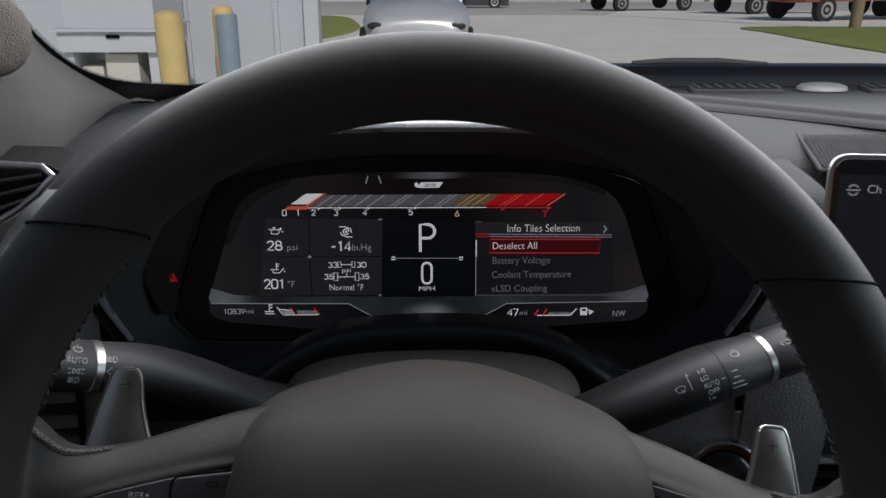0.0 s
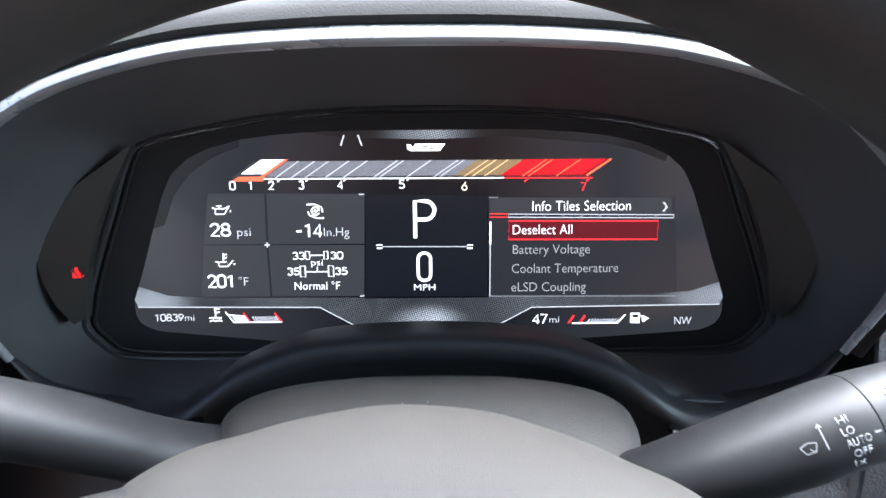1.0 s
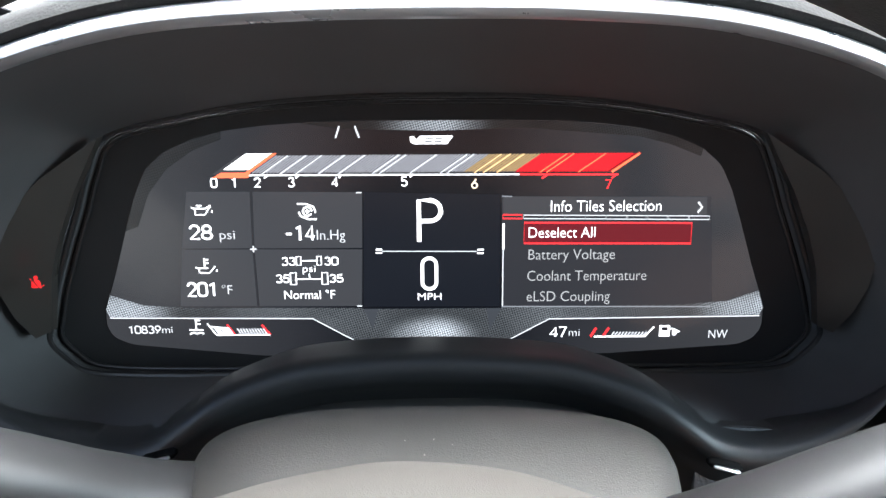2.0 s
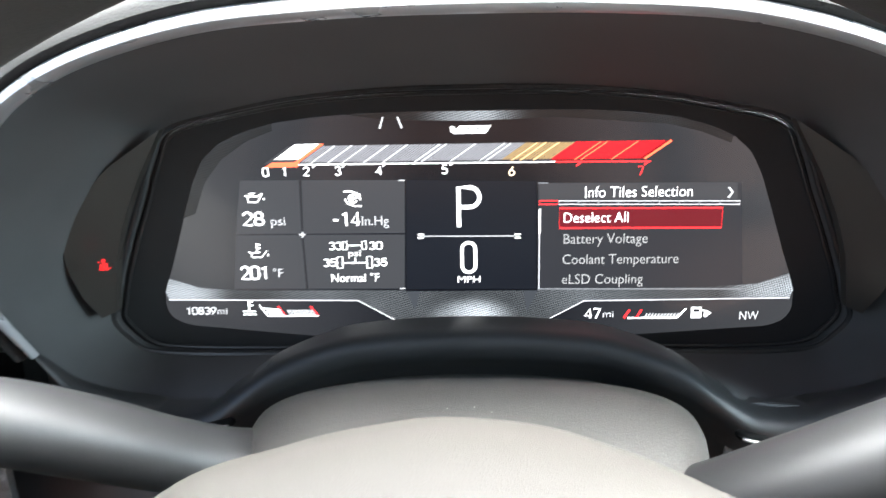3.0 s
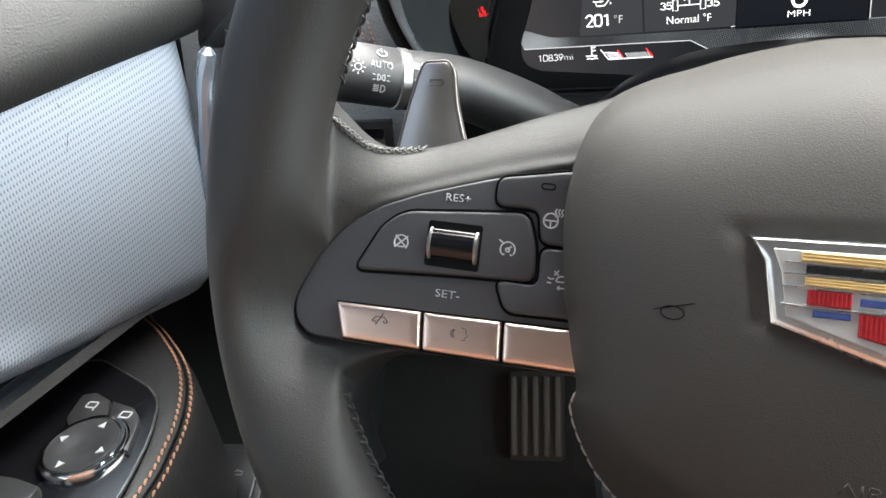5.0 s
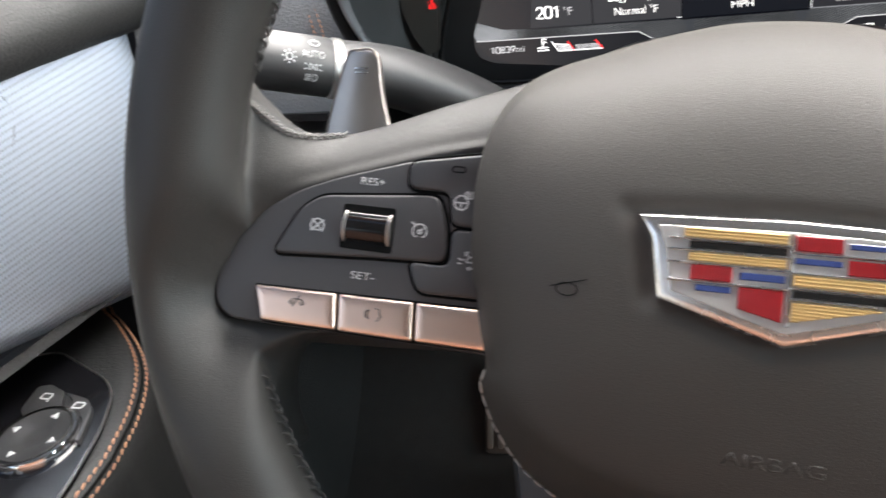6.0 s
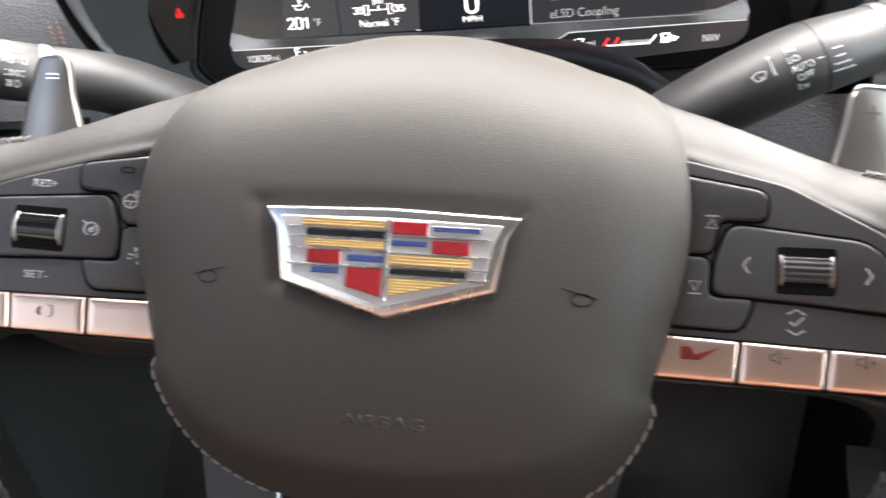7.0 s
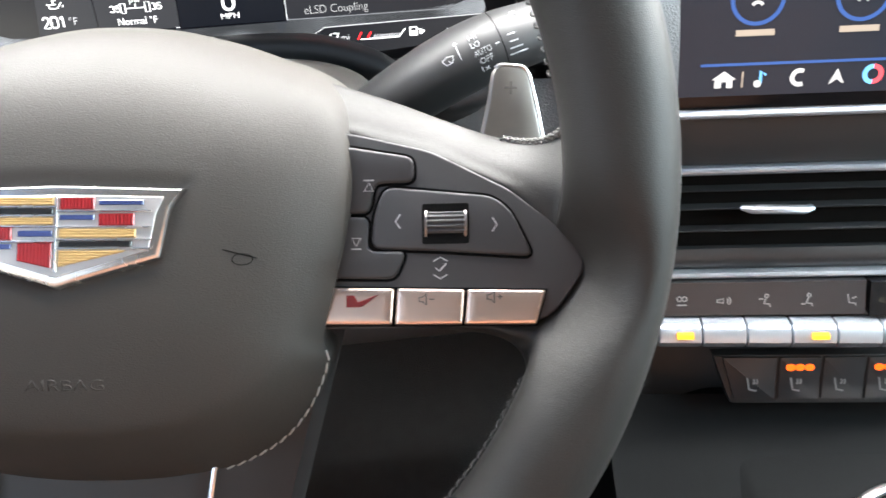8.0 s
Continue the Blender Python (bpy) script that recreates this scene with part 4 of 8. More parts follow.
GLYPHS = {
    "0": [fillet([(0, 0), (0.6, 0), (0.6, 1), (0, 1)], 0.27, 5)],
    "1": [[(0.08, 0.80), (0.34, 1.0), (0.34, 0.0)]],
    "2": [[(0.02, 0.76)] + arc(0.30, 0.72, 0.28, 165, -32, 10) + [(0.02, 0.0), (0.60, 0.0)]],
    "3": [arc(0.29, 0.76, 0.26, 155, -80, 9, 0.24) + arc(0.29, 0.27, 0.30, 80, -155, 10, 0.27)],
    "4": [[(0.46, 0.0), (0.46, 1.0), (0.0, 0.26), (0.62, 0.26)]],
    "5": [[(0.54, 1.0), (0.10, 1.0), (0.06, 0.54)] + arc(0.28, 0.31, 0.31, 135, -150, 11)],
    "6": [arc(0.30, 0.30, 0.29, 0, 360, 14, 0.30), [(0.46, 1.0), (0.06, 0.42)]],
    "7": [[(0.0, 1.0), (0.58, 1.0), (0.20, 0.0)]],
    "8": [arc(0.30, 0.75, 0.25, 0, 360, 12), arc(0.30, 0.26, 0.30, 0, 360, 13, 0.26)],
    "9": [arc(0.30, 0.70, 0.29, 0, 360, 14, 0.30), [(0.54, 0.58), (0.14, 0.0)]],
    "-": [[(0.08, 0.44), (0.50, 0.44)]],
}


def figures(text, x, y, h, w, mat=None, weight=0.15):
    """Square-shouldered figures of even width, drawn in strokes."""
    step = w / (len(text) - 0.2)
    wide = step * 0.8 / 0.6
    for k, c in enumerate(text):
        x0 = x - w / 2 + k * step
        lines = [[(x0 + p[0] * wide, y + (p[1] - 0.5) * h) for p in g] for g in GLYPHS[c]]
        if c == "0":
            lines[0].append(lines[0][0])
        strokes("figure", lines, mat or G_WHITE, h * weight)


def build_display():
    # edge bands with the fine net
    field("net_band", [(-151.5, -27), (-149, -20), (-134, -25), (-110, -26.5), (-55, -26.8), (-33, -27), (-27, -41), (-37.5, -42.3), (-56, -31.5), (-150, -30.5)], G_NET)
    field("net_band", [(151.5, -28), (149, -20), (134, -25), (110, -26.5), (55, -26.8), (31, -27), (24, -41), (34, -43), (52.5, -32.5), (150, -31.5)], G_NET)
    field("net_band", [(-32.5, -27.5), (30.5, -27.5), (33.5, -43), (-37.5, -42.3)], glowing("display_net_middle", (0.055, 0.06, 0.07), 0.45), 0.0002)
    field("net_band", [(-26, -27.5), (24, -27.5), (26, -42.5), (-30, -42)], G_NET, 0.0004)
    field("net_band", [(-139, 10), (-133, 27), (-127.5, 38), (-119, 45.5), (-107, 50.8), (-93, 54.4), (-93, 51), (-106, 46), (-118, 38), (-127, 27), (-133, 12)], G_NET_FAINT, 0.0002)
    field("net_band", [(-60, 57.9), (-27, 58.5), (27, 58.5), (60, 57.9), (93, 54.4), (107, 50.8), (119, 45.5), (118, 42), (104, 47.5), (90, 51), (40, 55), (0, 54), (-40, 55)], G_NET_FAINT, 0.0002)
    strokes("bright_line", [[(-150, -30.8), (-56.5, -31.8), (-37.5, -42.6), (33.5, -43.3), (52.8, -32.8), (150, -32)]], G_GREY, 0.45)
    # engine speed band
    y0, y1, lean = 35.4, 43.6, 12.0

    def bar(xa, xb, mat, nm, z=0.0004, ya=y0, yb=y1):
        k = lean * (ya - y0) / (y1 - y0), lean * (yb - y0) / (y1 - y0)
        field(nm, [(xa + k[0], ya), (xb + k[0], ya), (xb + k[1], yb), (xa + k[1], yb)], mat, z)

    bar(-98, 36, G_TILE, "speed_band", 0.0002)
    bar(36, 80, G_REDBED, "speed_band", 0.0002)
    bar(-96, -84, G_WHITE, "speed_fill", 0.0006, 37.5, 44.6)
    bar(-84.5, -82.3, G_ORANGE, "needle", 0.0007, 35.6, 44.6)
    field("speed_foot", [(-98, 33.9), (-82, 33.9), (-81, 36.2), (-94, 36.2)], G_ORANGE, 0.0007)
    lines = []
    n = 104
    for i in range(n):
        x = -80 + 158 * i / n
        mat = G_STRIPE if x < 14 else (G_AMBER if x < 36 else G_REDSTRIPE)
        lines.append((x, mat))
    for mat, nm in ((G_STRIPE, "stripes"), (G_AMBER, "amber_stripes"), (G_REDSTRIPE, "red_stripes")):
        strokes(nm, [[(x, y0 + 0.6), (x + lean - 0.8, y1)] for x, m in lines if m is mat], mat, 0.62 if mat is not G_REDSTRIPE else 0.80, 0.0005)
    strokes("tick", [[(x, y0), (x + lean, y1)] for x in (-76, -68, -61, -51, -42, -27, -24, -10.5, 3, 6)], G_GREY, 0.5)
    strokes("tick", [[(x, y0), (x + lean, y1)] for x in (18, 22, 28)], glowing("display_light_amber", (1.0, 0.62, 0.30), 0.7), 0.45)
    strokes("tick", [[(x, y0), (x + lean, y1)] for x in (47, 50, 64)], G_ORANGE, 0.5)
    strokes("tick", [[(79, y0), (79 + lean, y1)]], G_ORANGE, 1.0)
    strokes("base_line", [[(-84, 35.0), (38, 34.6)]], G_WHITE, 0.6)
    strokes("base_line", [[(38, 34.6), (82, 34.2)]], G_RED, 0.7)
    strokes("tick", [[(x, 33.6), (x + 1.6, 35)] for x in (-75, -61, -42, -10.5)], G_WHITE, 0.7)
    strokes("tick", [[(x, 32.6), (x + 2.4, 34.4)] for x in (48, 79)], G_RED, 0.8)
    for d, x in (("0", -97.4), ("1", -88.3), ("2", -78.1), ("3", -63.1), ("4", -43.8), ("5", -13.0)):
        figures(d, x, 31.8, 4.0, 2.5)
    figures("6", 18.2, 30.6, 4.0, 2.5, glowing("display_pale_amber", (1.0, 0.75, 0.5), 0.9))
    figures("7", 77.6, 29.8, 4.0, 2.5, G_RED)
    # lane marks and the model mark, drawn as plain shapes
    strokes("lane_mark", [[(-42.7, 51.2), (-41.0, 56.4)], [(-32.4, 51.2), (-34.2, 56.4)]], G_GREY, 0.7)
    field("model_mark", [(-10.2, 51.6), (-8.4, 51.6), (-7.4, 50.2), (-5.8, 51.8), (8.8, 51.8), (6.2, 48.2), (-8.2, 48.2), (-10.0, 49.2)], G_WHITE, 0.0005)
    strokes("model_mark", [[(-3.2, 50.6), (0.2, 50.6)], [(1.0, 50.6), (4.4, 50.6)], [(-3.8, 49.3), (-0.4, 49.3)], [(0.4, 49.3), (3.8, 49.3)]], G_TILE, 0.6, 0.0008)
    # tiles on the left
    field("tile", [(-80.6, 27.6), (-31.9, 27), (-32.6, 1.6), (-81.2, 1.9)], G_TILE)
    field("tile", [(-81.2, 1.1), (-32.6, 0.8), (-33.6, -25.9), (-80.6, -25.6)], G_TILE)
    field("tile", [(-110, 27.8), (-82.0, 27.6), (-82.4, 1.9), (-114, 2.0)], G_TILE)
    field("tile", [(-114, 1.2), (-82.4, 1.1), (-81.8, -25.6), (-117, -25.4)], G_TILE)
    strokes("tile_corner", [[(-34.6, 26.9), (-32, 26.9)], [(-35.6, -25.9), (-33.4, -25.9)]], G_GREY, 0.5)
    strokes("cross", [[(-83.2, 1.4), (-80.4, 1.4)], [(-81.8, 0), (-81.8, 2.8)]], G_GREY, 0.6)
    figures("28", -105.0, 9.4, 6.2, 9.8)
    words("psi", -93.1, 8.0, 4.3, 6.8, G_GREY)
    figures("201", -106.2, -17.4, 6.2, 13.6)
    words("°F", -95.0, -17.8, 4.4, 4.8, G_GREY)
    figures("-14", -60.6, 8.7, 6.6, 13.2)
    words("In.Hg", -46.6, 7.6, 4.6, 12.8, G_GREY)
    figures("33", -66.2, -4.4, 3.5, 6.0)
    figures("30", -46.8, -4.4, 3.5, 6.0)
    figures("35", -69.2, -12.6, 3.5, 6.0)
    figures("35", -44.8, -12.6, 3.5, 6.0)
    words("psi", -57.0, -8.0, 3.3, 5.8)
    words("Normal °F", -57.4, -20.4, 4.2, 23.2)
    strokes("axle", [[(-60.5, -4.2), (-53.4, -4.2)], [(-63.5, -12.8), (-51, -12.8)], [(-57, -10.3), (-57, -12.8)]], G_WHITE, 0.5)
    strokes("axle", [[(x - 1, y - 2), (x + 1, y - 2), (x + 1, y + 2), (x - 1, y + 2), (x - 1, y - 2)] for x, y in ((-61.6, -4.2), (-52.3, -4.2))], G_WHITE, 0.45)
    strokes("axle", [[(x - 1.3, y - 2.8), (x + 1.3, y - 2.8), (x + 1.3, y + 2.8), (x - 1.3, y + 2.8), (x - 1.3, y - 2.8)] for x, y in ((-64.4, -12.6), (-50.0, -12.6))], G_WHITE, 0.5)
    # small symbols
    strokes("oil_symbol", [[(-108.4, 20.6), (-106.4, 20.2), (-102.2, 20.2), (-99.8, 21.6)], [(-106.8, 20.2), (-106.8, 17.4), (-102.4, 17.4), (-99.8, 21.4)], [(-104.8, 20.4), (-104.8, 21.6)], [(-106, 21.6), (-103.6, 21.6)], [(-99.2, 19.4), (-99.2, 18.4)]], G_WHITE, 0.6)
    strokes("oil_symbol", [[(-106.6, -9.6), (-102.4, -9.6), (-99.6, -6.4)], [(-107.0, -9.4), (-107.0, -7.4), (-103, -7.2)], [(-104.4, -6.6), (-104.4, -2.6)], [(-104.4, -3.4), (-102.6, -3.4)], [(-104.4, -5.0), (-102.6, -5.0)], [(-108.6, -7.0), (-107.0, -7.4)], [(-99.0, -8.0), (-99.0, -9.0)]], G_WHITE, 0.6)
    strokes("boost_symbol", [arc(-56.6, 18.6, 2.0, 0, 330, 12), [(-61, 22), (-57, 22), (-53.6, 20.6), (-53, 18)], [(-60.4, 18.4), (-59.6, 16.4), (-56, 15.0), (-52.6, 15.0)], [(-57.6, 18.6), (-55.6, 18.6)], [(-56.6, 17.6), (-56.6, 19.6)]], G_WHITE, 0.7)
    # middle column
    field("middle_column", [(-31, 27), (29.5, 25.5), (29.8, -26.5), (-32.6, -26.2)], G_MID, 0.0002)
    strokes("gear_letter", [[(-6.7, 4.3), (-6.7, 23.2), (-1.6, 23.2)] + arc(-1.6, 18.5, 4.7, 90, -90, 12) + [(-6.7, 13.8)]], G_WHITE, 1.9)
    strokes("speed_figure", [[(-5.5, -6.6)] + arc(-2.3, -6.6, 3.2, 180, 0, 10) + [(0.9, -14.8)] + arc(-2.3, -14.8, 3.2, 0, -180, 10) + [(-5.5, -6.6)]], G_WHITE, 1.5)
    words("MPH", -2.3, -21.7, 3.3, 10.8)
    strokes("divider_line", [[(-23.5, 0), (19.5, -0.4)]], G_GREY, 0.36)
    strokes("divider_line", [[(-26.4, 0.8), (-23.6, 0.8)], [(-26.4, -0.8), (-23.6, -0.8)], [(19.6, 0.4), (22.4, 0.4)], [(19.6, -1.2), (22.4, -1.2)]], G_WHITE, 0.7)
    # menu on the right
    field("tile", [(30.4, 24.8), (124, 23.9), (127.8, -27.4), (30.8, -26.6)], glowing("display_menu_field", (0.035, 0.036, 0.042), 0.4), 0.0002)
    field("menu_head", [(31, 24.6), (122, 23.8), (122.5, 15.6), (31, 16.4)], G_TILE, 0.0004)
    words("Info Tiles Selection", 77.0, 19.9, 5.2, 49.4)
    strokes("chevron", [[(118.2, 21.6), (120.0, 19.2), (118.2, 16.8)]], G_GREY, 0.9)
    strokes("page_bar", [[(31, 16.4), (39.6, 16.3), (39.6, 14.6), (31, 14.7), (31, 16.4)]], G_RED, 0.5)
    strokes("page_bar", [[(40.2 + k * 9.3, 16.2 - 0.12 * k), (49.2 + k * 9.3, 16.1 - 0.12 * k), (49.2 + k * 9.3, 14.5 - 0.12 * k), (40.2 + k * 9.3, 14.6 - 0.12 * k), (40.2 + k * 9.3, 16.2 - 0.12 * k)] for k in range(9)], G_GREY, 0.4)
    field("menu_choice", [(40.6, 12.7), (116, 12.0), (116, 2.6), (40.6, 3.2)], G_DKRED, 0.0004)
    strokes("menu_choice_edge", [[(40.6, 12.7), (116, 12.0), (116, 2.6), (40.6, 3.2), (40.6, 12.7)]], G_RED, 0.7)
    words("Deselect All", 57.6, 7.9, 5.0, 30.0)
    words("Battery Voltage", 62.2, -2.3, 4.9, 39.2, G_ITEM)
    words("Coolant Temperature", 69.5, -12.3, 4.9, 54.4, G_ITEM)
    words("eLSD Coupling", 61.2, -22.1, 4.9, 38.2, G_ITEM)
    strokes("scroll_bar", [[(31.2, 12.4), (31.2, -26.4)]], G_GREY, 0.45)
    strokes("scroll_bar", [[(31.3, 12.4), (31.3, 0.6)]], G_WHITE, 0.9)
    strokes("menu_edge", [[(30.4, 24.8), (35, 24.7)], [(30.8, -26.6), (127, -27.4)]], G_DIM, 0.5)
    # bottom line
    figures("10839", -134.6, -36.6, 3.5, 14.8, G_GREY)
    words("mi", -124.0, -36.8, 3.4, 4.8, G_GREY)
    strokes("heat_symbol", [[(-110.6, -37.2), (-110.6, -31.6)], [(-110.6, -32.2), (-108.4, -32.2)], [(-110.6, -34.0), (-108.4, -34.0)], [(-113.8, -37.0), (-107.4, -37.0)], [(-113.6, -38.8), (-112, -38.2), (-110.4, -38.8), (-108.8, -38.2), (-107.2, -38.8)]], G_WHITE, 0.6)
    strokes("heat_gauge", [[(-105.4, -33.8), (-101.4, -39.4)], [(-104.0, -35.4), (-95.4, -36.2)]], G_WHITE, 0.5)
    strokes("heat_gauge", [[(x, -39.2), (x - 2.0, -36.2)] for x in np.linspace(-100, -93.4, 8)], G_GREY, 0.6)
    strokes("heat_gauge", [[(x, -39.2), (x - 1.6, -36.4)] for x in np.linspace(-90, -78, 10)], G_GREY, 0.5)
    strokes("heat_gauge", [[(-96.2, -34.4), (-92.6, -39.6)], [(-80.2, -34.6), (-76.4, -39.4)]], G_RED, 0.7)
    strokes("heat_gauge", [[(-101.4, -39.5), (-76.4, -39.5)]], G_WHITE, 0.5)
    figures("47", 57.2, -39.2, 4.8, 7.4)
    words("mi", 64.6, -39.6, 3.6, 5.0, G_GREY)
    strokes("fuel_gauge", [[(72.2, -41.6), (74.8, -37.4)], [(78.0, -41.6), (80.6, -37.4)]], G_RED, 1.0)
    strokes("fuel_gauge", [[(74, -41.6), (97.6, -41.6), (101.6, -37.0)]], G_WHITE, 0.7)
    strokes("fuel_gauge", [[(x, -41.2), (x + 1.2, -39.4)] for x in np.linspace(82, 97, 11)], G_GREY, 0.5)
    field("pump_symbol", [(104.2, -36.4), (104.2, -41.8), (109.0, -41.8), (109.0, -36.4)], G_WHITE, 0.0005)
    strokes("pump_symbol", [[(109, -38), (110.6, -38), (110.6, -41)], [(110.6, -41), (112, -40.6)]], G_WHITE, 0.7)
    field("pump_symbol", [(111.2, -38), (113.8, -39.4), (111.2, -40.8)], G_WHITE, 0.0005)
    field("pump_symbol", [(105.1, -37.2), (105.1, -38.8), (108.1, -38.8), (108.1, -37.2)], G_MID, 0.0007)
    words("NW", 131.3, -40.9, 4.2, 8.8, G_GREY)


build_display()
# seat-belt warning lamp in the side of the housing
BELT = glowing("red_warning_light", (0.9, 0.010, 0.012), 0.5)
belt_at = TO_SCREEN @ Vector((-0.1628, 0.4735, 0.9455))
v, f = joined(slab(arc(0.0003, 0.0028, 0.0014, 0, 360, 12)[:-1], 0, 0.0004, 0, 1),
              slab(fillet([(-0.0031, -0.0040), (0.0012, -0.0040), (-0.0022, 0.0006), (-0.0026, 0.0002)], 0.0004), 0, 0.0004, 0, 1),
              slab(fillet([(0.0020, -0.0040), (0.0033, -0.0040), (0.0029, 0.0002), (0.0021, 0.0013), (-0.0012, 0.0013)], 0.0004), 0, 0.0004, 0, 1),
              ribbon([[(-0.0036, 0.0022), (-0.0026, 0.0012)], [(0.0040, -0.0030), (0.0052, -0.0018)]], 0.0006, 0, 0.0004))
lamp = finish("belt_warning", v, f, BELT, cluster, "glowing red seat-belt warning symbol", 0)
lamp.matrix_basis = Matrix.Translation(belt_at + Vector((0, 0, 0.004))) @ Matrix.Scale(0.64, 4)

# chrome arch round the hood, and the padded visor over it
def arch_points(grow, dy, per=6, upto=12, thin=0.0):
    half = [tuple(p) for p in FRONT[:upto - 1]]
    line = list(reversed(half)) + [(-p[0], *p[1:]) for p in half[1:]]
    pts = curve(line, per)
    mid = Vector((0, 0, 0.962))
    out = []
    for i, p in enumerate(pts):
        d = Vector((p.x * 0.75, 0, p.z - mid.z)).normalized()
        k = max(0.0, abs(2 * i / (len(pts) - 1) - 1) - 0.55) / 0.45
        size = 1 - thin * k
        out.append(p + d * grow * size + Vector((0, dy * size, 0)))
    return out


visor = thing("cluster_visor", "padded black visor with a chrome arch over the instruments", "dashboard visor")
rings = list(zip(*[arch_points(g, dy, thin=0.6) for g, dy in ((-0.0008, 0.001), (0.0004, -0.0022), (0.0024, -0.0036), (0.0048, -0.0024), (0.0060, 0.0010), (0.0040, 0.006), (0.0, 0.006))]))
finish("chrome_arch", *loft([list(r) for r in rings]), ARCH, visor, "bright chrome arch", 60)
rings = list(zip(*[arch_points(g, dy) for g, dy in ((0.0046, 0.004), (0.0066, 0.0008), (0.0090, -0.0003), (0.0120, 0.003), (0.0145, 0.012), (0.0160, 0.030), (0.0170, 0.060), (0.0170, 0.110), (0.0160, 0.160), (0.0150, 0.05), (0.0120, 0.014))]))
finish("visor_pad", *loft([list(r) for r in rings]), VISOR, visor, "grained soft visor", 60)

# rounded lip below the display
lip = thing("cluster_lip", "matt black lip below the instrument display", "dashboard trim")
low = [Vector(p) for p in FRONT[10:]]
line = curve([tuple(p) for p in low] + [(-p.x, p.y, p.z) for p in reversed(low[:-1])], 6)
rings = []
for p in line:
    ring = []
    size = 0.12 + 0.88 * max(0.0, min(1.0, (0.181 - abs(p.x)) / 0.04))
    hang = max(0.0, min(1.0, (0.150 - abs(p.x)) / 0.03))
    for a, b in ((0.020, -0.001), (0.004, 0.0015), (0.0, 0.0008), (-0.0035, -0.0015), (-0.0045, -0.005), (-0.0030, -0.0095), (0.001, -0.014), (0.006, -0.024), (0.012, -0.044), (0.030, -0.050)):
        ring.append(p + Vector((0, a * size, (b if b > -0.012 else -0.012 + (b + 0.012) * hang) * size)))
    rings.append(ring)
finish("lip_edge", *loft(rings), PLASTIC, lip, "", 60)
for at, slope in ((Vector((-0.1030, 0.4175, 0.8960)), 1), (Vector((0.1095, 0.4170, 0.8905)), -1)):
    pts = [at + Vector((dx, 0.0030, slope * dx * 0.28)) for dx in (-0.0066, -0.0052, 0.0052, 0.0066)]
    finish("tab_recess", *tube(pts, [0.0014, 0.0026, 0.0026, 0.0014], 10, 0.7), GAP, lip)
    pts = [at + Vector((dx, 0, slope * dx * 0.28)) for dx in (-0.0050, -0.0042, 0.0042, 0.0050)]
    finish("release_tab", *tube(pts, [0.0006, 0.0011, 0.0011, 0.0006], 10, 0.7), SATIN, lip, "small bright tab")

# ---------------------------------------------------------------- steering column and stalks
column = thing("steering_column", "grained black steering column shroud", "steering column")
rings = []
for y, top, half in ((0.300, 0.905, 0.065), (0.345, 0.915, 0.073), (0.372, 0.9235, 0.080), (0.386, 0.9272, 0.0840), (0.397, 0.9280, 0.0855), (0.4055, 0.9264, 0.086), (0.411, 0.9225, 0.086), (0.440, 0.903, 0.086), (0.52, 0.89, 0.086)):
    ring = []
    for k in range(41):
        a = math.pi * k / 40
        x = -math.cos(a)
        ring.append((half * (abs(x) ** 0.75) * (1 if x > 0 else -1), y, top - 0.040 * (1 - math.sin(a) ** 0.55)))
    ring += [(half * 0.6, y, top - 0.085), (-half * 0.6, y, top - 0.085)]
    rings.append(ring)
finish("shroud", *loft(rings), material("fine_grained_shroud_plastic", (0.056, 0.053, 0.049), 0.54, vary=0.35, coarse=14, fine=1500, bump=0.55, depth=0.0003), column, "", 50)


DUST = material("pale_dust", (0.42, 0.40, 0.37), 0.9, bump=0.0)
dust = random.Random(7)
top_at = lambda y: 0.9235 + (y - 0.372) * (0.26 if y < 0.386 else 0.2)
specks_v, specks_f = [], []
for k in range(46):
    x, y = dust.uniform(-0.058, 0.058), dust.uniform(0.352, 0.392)
    lift_up = 0.040 * (1 - math.sin(math.acos(min(1, abs(x / 0.081) ** (1 / 0.75)))) ** 0.55)
    sv, sf = slab([(dust.uniform(0.00012, 0.0003) * math.cos(q), dust.uniform(0.00012, 0.0003) * math.sin(q)) for q in (0, 1.2, 2.4, 3.7, 5.0)], 0.0, 0.00012, 0.0, 1)
    o = len(specks_v)
    specks_v += [Vector(p) + Vector((x, y, top_at(y) - lift_up)) for p in sv]
    specks_f += [tuple(i + o for i in q) for q in sf]
finish("dust", specks_v, specks_f, DUST, column, "pale specks of dust", 0)


def stalk_ring(c, ax, r, squash, n=24):
    """A ring of the stalk round its axis; flattened from top to bottom."""
    side = ax.cross(Vector((0, 0, 1))).normalized()
    top = side.cross(ax)
    return [c + side * math.cos(2 * math.pi * k / n) * r + top * math.sin(2 * math.pi * k / n) * r * squash for k in range(n)]


